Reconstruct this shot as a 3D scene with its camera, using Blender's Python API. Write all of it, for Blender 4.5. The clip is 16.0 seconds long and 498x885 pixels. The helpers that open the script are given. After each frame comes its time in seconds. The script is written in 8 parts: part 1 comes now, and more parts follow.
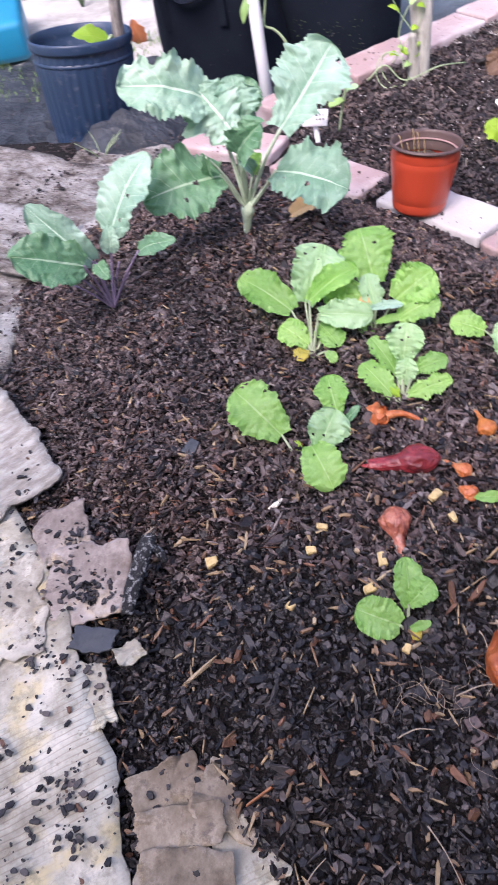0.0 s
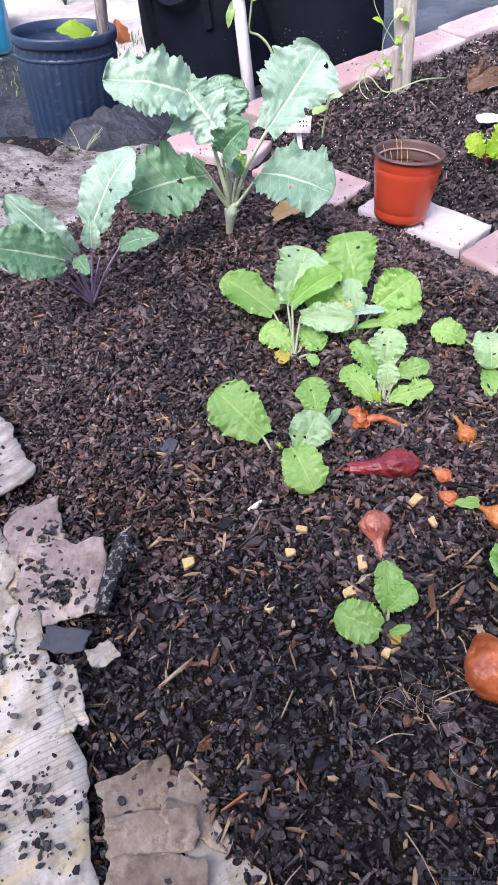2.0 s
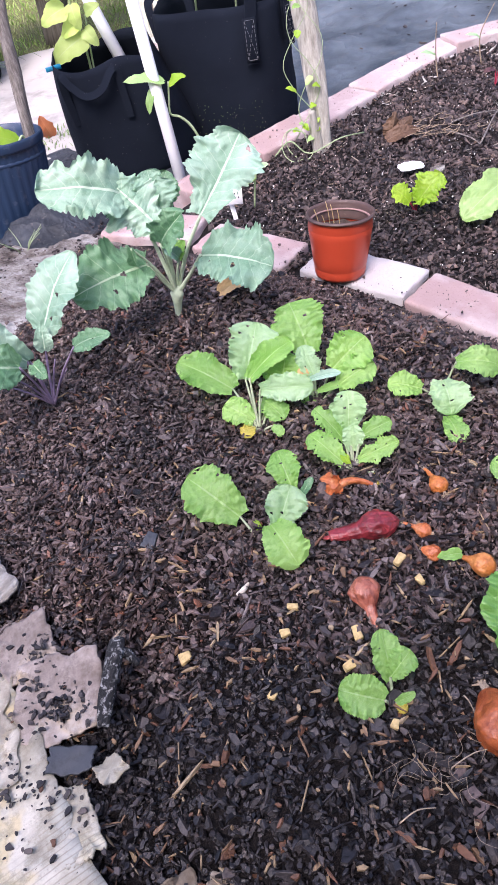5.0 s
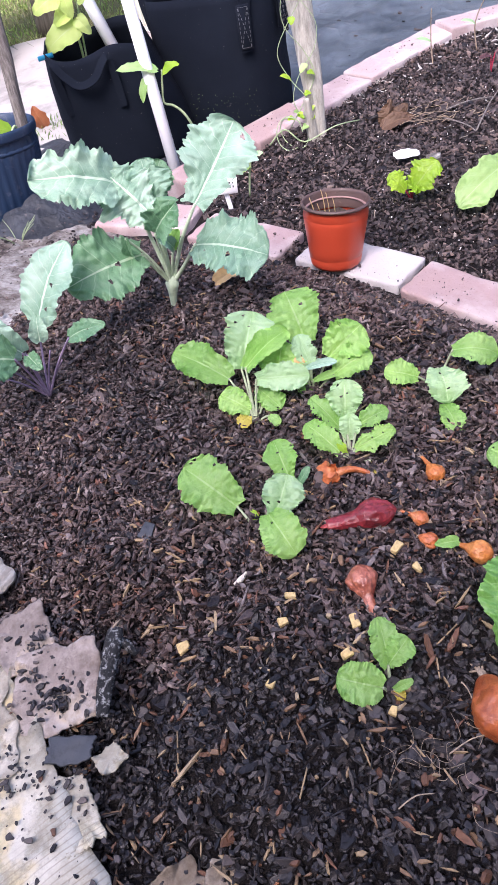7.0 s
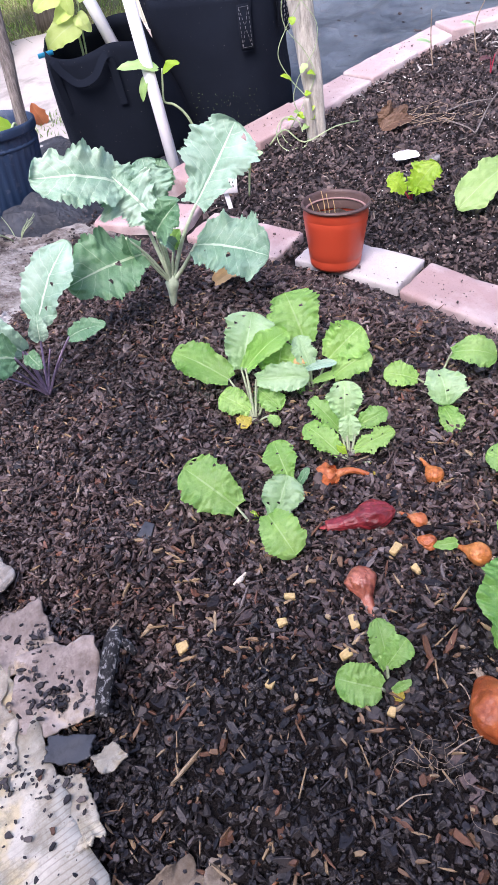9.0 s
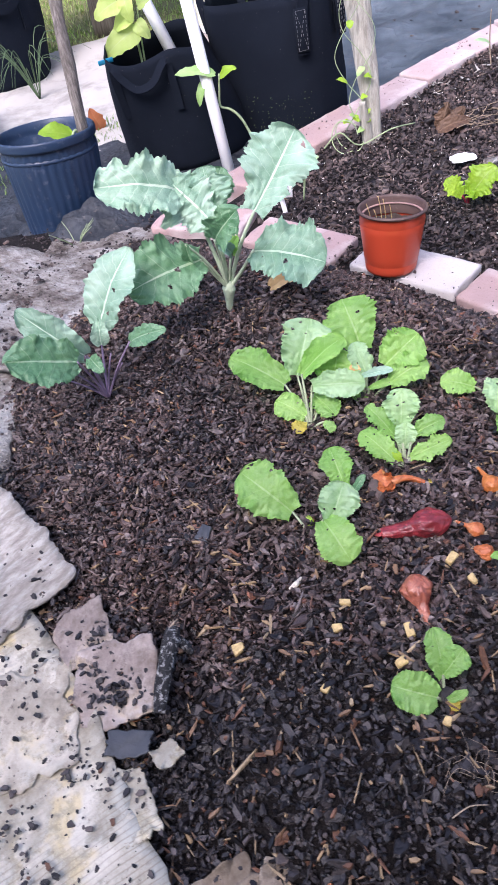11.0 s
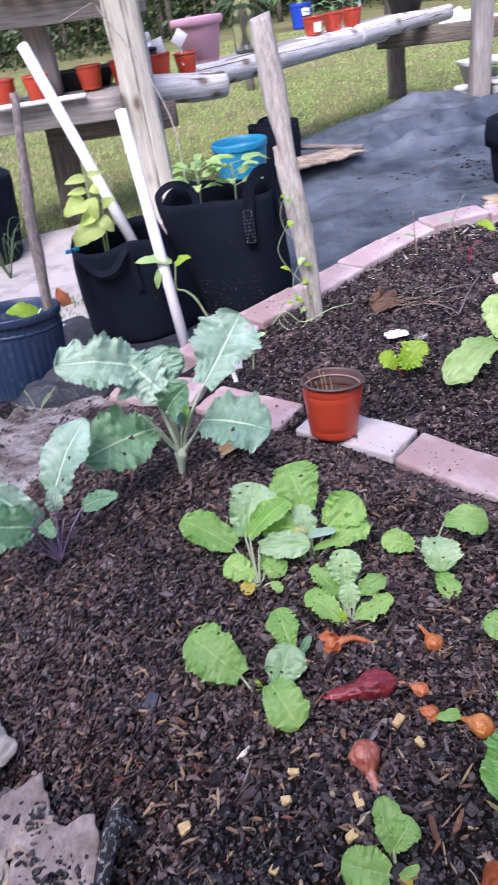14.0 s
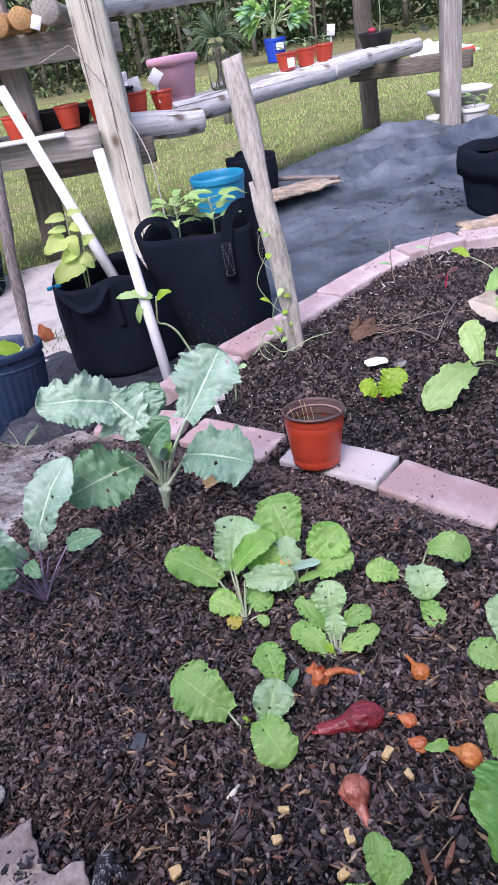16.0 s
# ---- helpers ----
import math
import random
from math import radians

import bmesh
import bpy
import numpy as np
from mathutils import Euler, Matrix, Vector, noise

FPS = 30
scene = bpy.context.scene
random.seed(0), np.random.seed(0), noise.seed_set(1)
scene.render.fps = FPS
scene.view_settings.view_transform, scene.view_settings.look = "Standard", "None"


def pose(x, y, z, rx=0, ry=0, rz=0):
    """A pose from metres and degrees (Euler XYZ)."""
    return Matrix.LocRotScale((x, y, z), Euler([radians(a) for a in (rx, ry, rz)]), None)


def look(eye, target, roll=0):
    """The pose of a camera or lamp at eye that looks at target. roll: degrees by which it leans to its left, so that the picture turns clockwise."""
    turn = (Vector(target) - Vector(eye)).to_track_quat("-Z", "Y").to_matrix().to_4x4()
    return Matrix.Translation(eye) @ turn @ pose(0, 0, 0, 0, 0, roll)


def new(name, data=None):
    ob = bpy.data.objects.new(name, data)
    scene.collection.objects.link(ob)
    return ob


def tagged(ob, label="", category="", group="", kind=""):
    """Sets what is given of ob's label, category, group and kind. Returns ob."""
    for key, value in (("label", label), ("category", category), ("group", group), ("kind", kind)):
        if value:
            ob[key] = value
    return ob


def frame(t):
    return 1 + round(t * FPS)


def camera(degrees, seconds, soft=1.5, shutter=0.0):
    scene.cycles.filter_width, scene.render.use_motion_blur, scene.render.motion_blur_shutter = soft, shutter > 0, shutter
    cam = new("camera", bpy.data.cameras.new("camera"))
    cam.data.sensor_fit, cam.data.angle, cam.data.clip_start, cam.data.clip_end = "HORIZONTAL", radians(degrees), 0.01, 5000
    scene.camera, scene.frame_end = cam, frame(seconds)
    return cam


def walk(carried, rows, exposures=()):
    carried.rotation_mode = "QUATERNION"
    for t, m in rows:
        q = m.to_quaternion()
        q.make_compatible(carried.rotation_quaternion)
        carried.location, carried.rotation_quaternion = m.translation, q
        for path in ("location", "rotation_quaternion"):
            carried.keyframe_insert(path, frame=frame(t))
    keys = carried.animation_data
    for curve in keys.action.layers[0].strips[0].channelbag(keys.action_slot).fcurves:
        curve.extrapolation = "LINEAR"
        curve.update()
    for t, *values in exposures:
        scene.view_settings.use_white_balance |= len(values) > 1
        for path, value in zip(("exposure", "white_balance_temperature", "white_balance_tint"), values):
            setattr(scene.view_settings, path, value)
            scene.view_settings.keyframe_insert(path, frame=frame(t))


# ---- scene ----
cam = camera(39.5, 16.0, soft=1.25, shutter=0.65)
PATH = [
    (0, (0.008, 0.04, 0.613), (-0.266, 1.336, -0.886), -9.0),
    (0.5, (0.004, 0.043, 0.601), (-0.199, 1.335, -0.912), -8.9),
    (1, (0.007, 0.041, 0.604), (-0.212, 1.33, -0.91), -8.1),
    (1.5, (0.007, 0.042, 0.601), (-0.233, 1.336, -0.904), -7.4),
    (2, (-0.006, 0.038, 0.602), (-0.188, 1.36, -0.887), -4.4),
    (2.5, (0.002, 0.041, 0.603), (-0.152, 1.401, -0.855), -5.2),
    (2.7, (0.003, 0.041, 0.625), (-0.02, 1.434, -0.81), -9.1),
    (3, (0.019, 0.079, 0.632), (-0.113, 1.448, -0.82), -17.2),
    (3.2, (0.02, 0.087, 0.629), (-0.16, 1.402, -0.868), -17.5),
    (5.3, (0.0, 0.06, 0.631), (-0.103, 1.485, -0.768), -10.2),
    (5.5, (0.003, 0.062, 0.63), (-0.105, 1.471, -0.784), -10.7),
    (6, (-0.002, 0.061, 0.628), (-0.103, 1.468, -0.79), -10.2),
    (6.5, (-0.001, 0.061, 0.629), (-0.109, 1.462, -0.794), -10.9),
    (7, (0.002, 0.061, 0.628), (-0.104, 1.463, -0.795), -10.9),
    (7.5, (0.001, 0.06, 0.628), (-0.091, 1.463, -0.794), -10.5),
    (8, (-0.003, 0.062, 0.63), (-0.094, 1.459, -0.798), -10.1),
    (10.5, (-0.002, 0.061, 0.635), (-0.116, 1.461, -0.789), -10.9),
    (10.8, (-0.011, 0.061, 0.644), (-0.245, 1.464, -0.762), -14.0),
    (11, (-0.016, 0.06, 0.648), (-0.232, 1.457, -0.766), -12.7),
    (11.5, (-0.014, 0.055, 0.641), (-0.218, 1.553, -0.668), -10.0),
    (12, (-0.013, 0.049, 0.65), (-0.139, 1.611, -0.592), -7.8),
    (12.5, (-0.015, 0.043, 0.656), (-0.131, 1.63, -0.556), -7.2),
    (13, (-0.004, 0.045, 0.656), (-0.087, 1.652, -0.532), -8.1),
    (13.5, (-0.002, 0.041, 0.67), (-0.063, 1.692, -0.457), -7.9),
    (14, (0.006, 0.04, 0.677), (-0.048, 1.712, -0.418), -9.1),
    (14.5, (0.028, 0.044, 0.686), (0.043, 1.734, -0.383), -11.2),
    (15, (0.019, 0.039, 0.691), (0.01, 1.748, -0.348), -10.8),
    (15.5, (0.018, 0.036, 0.693), (-0.005, 1.75, -0.336), -10.6),
    (16, (0.016, 0.039, 0.689), (0.007, 1.748, -0.35), -10.0),
]
walk(cam, [(t, look(eye, target, roll)) for t, eye, target, roll in PATH], [(0, 1.38, 6050, 26), (10.5, 1.32, 6030, 26), (11.3, 1.26, 5880, 22), (12.5, 1.20, 5850, 23), (14, 0.99, 5790, 29), (16, 0.92, 5790, 29)])

# ---- world and light: bright overcast day ----
world = bpy.data.worlds.new("overcast_sky")
scene.world = world
world.use_nodes = True
wn = world.node_tree
sky = wn.nodes.new("ShaderNodeTexSky")
sky.sky_type = "NISHITA"
sky.sun_disc = False
sky.sun_elevation = radians(58)
sky.sun_rotation = radians(200)
sky.air_density, sky.dust_density, sky.ozone_density = 1.0, 4.0, 1.0
back = wn.nodes["Background"]
back.inputs["Strength"].default_value = 0.15
wn.links.new(sky.outputs["Color"], back.inputs["Color"])
sun_data = bpy.data.lights.new("sun", "SUN")
sun_data.energy, sun_data.angle, sun_data.color = 1.5, radians(35), (1.0, 0.97, 0.93)
sun = new("sun", sun_data)
sun.matrix_world = look((-1.5, -2.5, 5.0), (0.2, 1.0, 0))


# ---- materials ----
def rgba(c, a=1.0):
    return (c[0], c[1], c[2], a)


class Mat:
    """A small node builder."""

    def __init__(self, name):
        self.m = bpy.data.materials.new(name)
        self.m.use_nodes = True
        self.t = self.m.node_tree
        self.b = self.t.nodes["Principled BSDF"]
        self.out = self.t.nodes["Material Output"]

    def n(self, kind, **kw):
        node = self.t.nodes.new("ShaderNode" + kind)
        for k, v in kw.items():
            node.inputs[k.replace("_", " ")].default_value = v
        return node

    def l(self, a, b):
        self.t.links.new(a, b)

    def coords(self, which="Object"):
        return self.t.nodes.new("ShaderNodeTexCoord").outputs[which]

    def noise(self, scale, detail=4.0, rough=0.6, vec=None, stretch=None):
        node = self.n("TexNoise", Scale=scale, Detail=detail, Roughness=rough)
        src = vec or self.coords()
        if stretch:
            mp = self.t.nodes.new("ShaderNodeMapping")
            mp.inputs["Scale"].default_value = stretch
            self.l(src, mp.inputs["Vector"])
            src = mp.outputs["Vector"]
        self.l(src, node.inputs["Vector"])
        return node.outputs["Fac"]

    def ramp(self, fac, stops):
        node = self.t.nodes.new("ShaderNodeValToRGB")
        e = node.color_ramp.elements
        while len(e) < len(stops):
            e.new(0.5)
        for el, (p, c) in zip(e, stops):
            el.position, el.color = p, rgba(c)
        self.l(fac, node.inputs["Fac"])
        return node.outputs["Color"]

    def mix(self, fac, a, b, mode="MIX"):
        node = self.t.nodes.new("ShaderNodeMix")
        node.data_type, node.blend_type = "RGBA", mode
        for sock, val in (("Factor", fac), ("A", a), ("B", b)):
            s = [i for i in node.inputs if i.name == sock and i.type == ("VALUE" if sock == "Factor" else "RGBA")][0]
            if isinstance(val, (int, float)):
                s.default_value = val
            elif isinstance(val, tuple):
                s.default_value = rgba(val)
            else:
                self.l(val, s)
        return [o for o in node.outputs if o.type == "RGBA"][0]

    def math(self, op, a, b=0.0):
        node = self.t.nodes.new("ShaderNodeMath")
        node.operation = op
        for i, v in enumerate((a, b)):
            if isinstance(v, (int, float)):
                node.inputs[i].default_value = v
            else:
                self.l(v, node.inputs[i])
        return node.outputs[0]

    def bump(self, height, strength=0.3, dist=0.002):
        node = self.n("Bump", Strength=strength, Distance=dist)
        self.l(height, node.inputs["Height"])
        self.l(node.outputs["Normal"], self.b.inputs["Normal"])

    def done(self, color=None, rough=0.7, spec=0.5, metal=0.0):
        if color is not None:
            if isinstance(color, tuple):
                self.b.inputs["Base Color"].default_value = rgba(color)
            else:
                self.l(color, self.b.inputs["Base Color"])
        if isinstance(rough, (int, float)):
            self.b.inputs["Roughness"].default_value = rough
        else:
            self.l(rough, self.b.inputs["Roughness"])
        self.b.inputs["Specular IOR Level"].default_value = spec
        self.b.inputs["Metallic"].default_value = metal
        return self.m


def plastic(name, color, rough=0.45, scale=60.0, vary=0.25, bump=0.08, dirt=(0.16, 0.13, 0.11), dirty=0.25):
    m = Mat(name)
    a = m.noise(scale * 0.15, 5, 0.65)
    b = m.noise(scale, 4, 0.6)
    base = m.mix(a, tuple(c * (1 - vary) for c in color), tuple(min(1, c * (1 + vary)) for c in color))
    spots = m.ramp(b, [(0.58, (0, 0, 0)), (0.75, (dirty,) * 3)])
    base = m.mix(spots, base, dirt)
    m.bump(b, bump, 0.002)
    r = m.math("ADD", m.math("MULTIPLY", a, 0.25), rough - 0.12)
    return m.done(base, r)


def wood(name, dark, light, grain=1.0, axis=(40, 40, 3), rough=0.85, stain=0.5, knots=False):
    m = Mat(name)
    g = m.noise(3.0 * grain, 8, 0.7, stretch=axis)
    big = m.noise(4.0, 4, 0.6)
    col = m.ramp(g, [(0.28, tuple(c * 0.55 for c in dark)), (0.45, dark), (0.62, light), (0.8, tuple(min(1, c * 1.15) for c in light))])
    col = m.mix(m.ramp(big, [(0.35, (0, 0, 0)), (0.75, (stain,) * 3)]), col, tuple(c * 0.6 for c in dark))
    if knots:
        kn = m.n("TexVoronoi", Scale=13.0)
        mp = m.t.nodes.new("ShaderNodeMapping")
        mp.inputs["Scale"].default_value = (1.0, 1.0, 0.6)
        m.l(m.coords(), mp.inputs["Vector"])
        m.l(mp.outputs["Vector"], kn.inputs["Vector"])
        col = m.mix(m.ramp(kn.outputs["Distance"], [(0.12, (0.85, 0.85, 0.85)), (0.20, (0.35, 0.35, 0.35)), (0.30, (0, 0, 0))]), col, (0.13, 0.08, 0.05))
        cr = m.noise(2.2, 3, 0.6, stretch=(30, 30, 0.5))
        col = m.mix(m.ramp(cr, [(0.615, (0, 0, 0)), (0.65, (0.9, 0.9, 0.9))]), col, (0.085, 0.065, 0.05))
        fcr = m.noise(5.0, 4, 0.7, stretch=(34, 34, 0.8))
        col = m.mix(m.ramp(fcr, [(0.60, (0, 0, 0)), (0.68, (0.6, 0.6, 0.6))]), col, (0.17, 0.14, 0.11))
    m.bump(g, 0.7, 0.006)
    return m.done(col, rough, 0.3)


def leaf_mat(name, dark, light, vein, wax_sheen=0.0, rough=0.45, veins=7.0, through_light=0.3, vein_amount=0.4):
    m = Mat(name)
    uv = m.coords("UV")
    sep = m.t.nodes.new("ShaderNodeSeparateXYZ")
    m.l(uv, sep.inputs[0])
    u, v = sep.outputs[0], sep.outputs[1]
    av = m.math("ABSOLUTE", v)
    mid = m.math("LESS_THAN", av, m.math("SUBTRACT", 0.060, m.math("MULTIPLY", u, 0.046)))
    wob = m.noise(5.0, 2, 0.5, vec=uv)
    ph = m.math("MULTIPLY", m.math("ADD", m.math("SUBTRACT", u, m.math("MULTIPLY", av, 0.22)), m.math("MULTIPLY", wob, 0.05)), veins)
    saw = m.math("ABSOLUTE", m.math("SUBTRACT", m.math("FRACT", ph), 0.5))
    side = m.math("GREATER_THAN", saw, 0.475)
    vv = m.math("MAXIMUM", m.math("MULTIPLY", mid, 1.25), m.math("MULTIPLY", side, 0.55))
    big = m.noise(18.0, 4, 0.6)
    fine = m.noise(220.0, 3, 0.6)
    col = m.ramp(big, [(0.3, dark), (0.7, light)])
    col = m.mix(m.math("MULTIPLY", fine, 0.22), col, tuple(c * 0.6 for c in dark))
    # Pale wax bloom that also paints the sky's sheen into the leaf colour.
    if wax_sheen:
        col = m.mix(m.math("MULTIPLY", m.ramp(big, [(0.20, (0.1, 0.1, 0.1)), (0.80, (1, 1, 1))]), m.math("MULTIPLY", m.math("ADD", m.math("MINIMUM", m.math("MULTIPLY", av, 1.6), 0.65), 0.35), wax_sheen)), col, (0.70, 0.86, 0.78))
    col = m.mix(m.math("MULTIPLY", vv, vein_amount), col, vein)
    cells = m.n("TexVoronoi", Scale=330.0)
    cells.feature = "DISTANCE_TO_EDGE"
    m.l(m.coords(), cells.inputs["Vector"])
    net = m.ramp(cells.outputs["Distance"], [(0.0, (1, 1, 1)), (0.09, (0, 0, 0))])
    col = m.mix(m.math("MULTIPLY", net, 0.13), col, vein)
    info = m.t.nodes.new("ShaderNodeObjectInfo")
    col = m.mix(1.0, col, m.ramp(info.outputs["Random"], [(0.0, (0.86, 0.88, 0.84)), (0.5, (1.0, 1.0, 0.96)), (1.0, (1.16, 1.12, 1.02))]), "MULTIPLY")
    crinkle = m.math("ADD", m.noise(90.0, 3, 0.6), m.math("MINIMUM", m.math("MULTIPLY", cells.outputs["Distance"], 2.0), 0.6))
    hgt = m.math("ADD", m.math("MULTIPLY", saw, -0.3), m.math("ADD", m.math("ADD", m.math("MULTIPLY", fine, 0.2), m.math("MULTIPLY", crinkle, 0.55)), m.math("MULTIPLY", mid, -0.4)))
    m.bump(hgt, 0.36, 0.0018)
    m.done(col, m.math("ADD", m.math("MULTIPLY", big, 0.25), rough - 0.20), 0.6)
    tr = m.n("BsdfTranslucent")
    m.l(m.mix(0.5, col, light), tr.inputs["Color"])
    ms = m.n("MixShader", Fac=through_light)
    m.l(m.b.outputs[0], ms.inputs[1])
    m.l(tr.outputs[0], ms.inputs[2])
    m.l(ms.outputs[0], m.out.inputs["Surface"])
    return m.m


def simple(name, dark, light, scale=40.0, rough=0.8, bump=0.3, dist=0.002, spec=0.4, detail=5):
    m = Mat(name)
    f = m.noise(scale, detail, 0.65)
    g = m.noise(scale * 0.12, 3, 0.5)
    col = m.mix(m.math("MULTIPLY", m.math("ADD", f, g), 0.5), dark, light)
    col = m.mix(m.ramp(f, [(0.3, (0.6, 0.6, 0.6)), (0.5, (0, 0, 0))]), col, tuple(c * 0.5 for c in dark))
    m.bump(f, bump, dist)
    return m.done(col, rough, spec)


def island_mat(name, stops, rough=0.75, scale=150.0, bump=0.5, spec=0.5, patchy=False):
    """Colour picked piece by piece, with grain on each."""
    m = Mat(name)
    geo = m.t.nodes.new("ShaderNodeNewGeometry")
    col = m.ramp(geo.outputs["Random Per Island"], stops)
    m.t.nodes[-1].color_ramp.interpolation = "CONSTANT"
    f = m.noise(scale, 4, 0.65)
    col = m.mix(m.math("MULTIPLY", f, 0.7), col, (0.012, 0.009, 0.009))
    m.bump(f, bump, 0.002)
    if patchy:
        col = m.mix(1.0, col, m.ramp(m.noise(6.5, 4, 0.6), [(0.34, (0.70, 0.72, 0.76)), (0.52, (1.05, 1.03, 1.03)), (0.68, (1.42, 1.31, 1.24))]), "MULTIPLY")
    r = m.math("ADD", m.math("MULTIPLY", geo.outputs["Random Per Island"], 0.25), rough - 0.2)
    return m.done(col, r, spec)


M = {}
M["pot_soil"] = simple("brown_potting_soil", (0.030, 0.021, 0.017), (0.11, 0.082, 0.066), 160, 0.9, 0.9, 0.006, 0.3)
# Soil taken near black so that gaps in the mulch look shaded.
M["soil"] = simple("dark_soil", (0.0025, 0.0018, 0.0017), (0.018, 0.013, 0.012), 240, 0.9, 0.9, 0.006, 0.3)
M["mulch"] = island_mat("dark_bark_mulch", [(0, (0.005, 0.0035, 0.0034)), (0.14, (0.041, 0.0275, 0.024)), (0.30, (0.016, 0.0112, 0.0106)), (0.41, (0.096, 0.066, 0.058)), (0.60, (0.136, 0.098, 0.089)), (0.78, (0.20, 0.150, 0.137)), (0.91, (0.31, 0.258, 0.238)), (0.978, (0.24, 0.11, 0.07))], 0.48, 240, 0.8, 0.45, True)
M["black_mulch"] = island_mat("blue_black_bark_chips", [(0, (0.004, 0.0036, 0.0038)), (0.18, (0.0185, 0.0160, 0.0165)), (0.40, (0.036, 0.0315, 0.0322)), (0.60, (0.056, 0.049, 0.049)), (0.80, (0.094, 0.080, 0.077)), (0.91, (0.158, 0.128, 0.117)), (0.965, (0.20, 0.095, 0.052))], 0.48, 200, 0.8, 0.42)
M["tan_chip"] = island_mat("pale_wood_chips", [(0, (0.30, 0.18, 0.10)), (0.3, (0.47, 0.33, 0.18)), (0.62, (0.25, 0.12, 0.07)), (0.72, (0.38, 0.25, 0.14)), (0.86, (0.57, 0.43, 0.26))], 0.75, 200, 0.5, 0.4)
M["crumb"] = island_mat("soil_crumbs", [(0, (0.018, 0.0135, 0.013)), (0.28, (0.060, 0.045, 0.042)), (0.54, (0.105, 0.079, 0.073)), (0.78, (0.17, 0.130, 0.120)), (0.93, (0.25, 0.190, 0.165))], 0.66, 220, 0.8, 0.42, True)
M["black_crumb"] = island_mat("black_bark_crumbs", [(0, (0.008, 0.007, 0.007)), (0.4, (0.026, 0.020, 0.020)), (0.7, (0.055, 0.041, 0.037)), (0.9, (0.10, 0.078, 0.065))], 0.65, 200, 0.7, 0.5)
M["straw"] = island_mat("grey_straw_bits", [(0, (0.26, 0.20, 0.15)), (0.3, (0.36, 0.30, 0.24)), (0.6, (0.20, 0.13, 0.09)), (0.85, (0.44, 0.39, 0.33))], 0.8, 200, 0.5, 0.3)
M["perlite"] = simple("white_perlite", (0.50, 0.48, 0.46), (0.72, 0.70, 0.68), 300, 0.9, 0.4)
def paver(name, base, light, scuff, pits):
    m = Mat(name)
    fine = m.noise(420, 4, 0.7)
    mid = m.noise(55, 6, 0.7)
    big = m.noise(9, 4, 0.6)
    col = m.mix(m.math("MULTIPLY", m.math("ADD", fine, mid), 0.5), base, light)
    col = m.mix(m.ramp(big, [(0.44, (0, 0, 0)), (0.66, (0.7, 0.7, 0.7))]), col, scuff)
    col = m.mix(m.ramp(mid, [(0.60, (0, 0, 0)), (0.70, (0.35, 0.35, 0.35))]), col, scuff)
    col = m.mix(m.ramp(m.noise(330, 4, 0.7), [(0.58, (0, 0, 0)), (0.70, (0.5, 0.5, 0.5))]), col, pits)
    info = m.t.nodes.new("ShaderNodeObjectInfo")
    col = m.mix(1.0, col, m.ramp(info.outputs["Random"], [(0.0, (0.88, 0.88, 0.88)), (1.0, (1.06, 1.06, 1.06))]), "MULTIPLY")
    m.bump(m.math("ADD", fine, m.math("MULTIPLY", mid, 1.2)), 0.5, 0.0025)
    return m.done(col, 0.9, 0.2)


M["brick"] = paver("pink_concrete_paver", (0.33, 0.222, 0.210), (0.48, 0.355, 0.34), (0.60, 0.53, 0.515), (0.15, 0.10, 0.095))
M["white_brick"] = paver("chalky_white_paver", (0.55, 0.51, 0.495), (0.69, 0.655, 0.64), (0.52, 0.495, 0.485), (0.27, 0.23, 0.22))
M["pale_brick"] = paver("pale_pink_paver", (0.38, 0.280, 0.270), (0.55, 0.435, 0.42), (0.66, 0.60, 0.585), (0.19, 0.135, 0.125))
# Paler brown than the inside of the pot, for its inner step.
M["step"] = plastic("paler_brown_plastic", (0.30, 0.185, 0.165), 0.5, 90, 0.1, 0.04, (0.36, 0.25, 0.22), 0.2)
M["terracotta"] = plastic("orange_red_plastic", (0.47, 0.058, 0.024), 0.34, 90, 0.10, 0.04, (0.36, 0.10, 0.05), 0.2)
M["brown_rim"] = plastic("brown_plastic_inside", (0.095, 0.058, 0.050), 0.5, 90, 0.25, 0.05, (0.25, 0.19, 0.16), 0.4)
M["navy"] = plastic("blue_black_plastic", (0.016, 0.035, 0.076), 0.42, 60, 0.22, 0.06, (0.22, 0.23, 0.26), 0.3)
M["cyan"] = plastic("cyan_plastic", (0.012, 0.22, 0.37), 0.4, 40, 0.12, 0.04)
M["blue"] = plastic("bright_blue_plastic", (0.015, 0.06, 0.45), 0.4, 40, 0.12, 0.04)
M["pink"] = plastic("faded_pink_plastic", (0.62, 0.35, 0.42), 0.6, 30, 0.08, 0.06, (0.5, 0.38, 0.38), 0.3)
M["white"] = plastic("white_pvc", (0.92, 0.92, 0.91), 0.4, 50, 0.04, 0.03, (0.55, 0.52, 0.48), 0.15)
M["offwhite"] = plastic("weathered_white_plastic", (0.72, 0.72, 0.69), 0.55, 50, 0.08, 0.05, (0.40, 0.38, 0.33), 0.35)
M["black"] = plastic("black_plastic", (0.012, 0.012, 0.013), 0.45, 50, 0.3, 0.05, (0.1, 0.09, 0.08), 0.3)
gl = Mat("clear_jar_glass")
gl.b.inputs["Transmission Weight"].default_value = 1.0
gl.b.inputs["IOR"].default_value = 1.12
M["glass"] = gl.done((0.98, 0.99, 0.99), 0.04)
M["ink"] = Mat("dark_ink").done((0.03, 0.03, 0.035), 0.8)


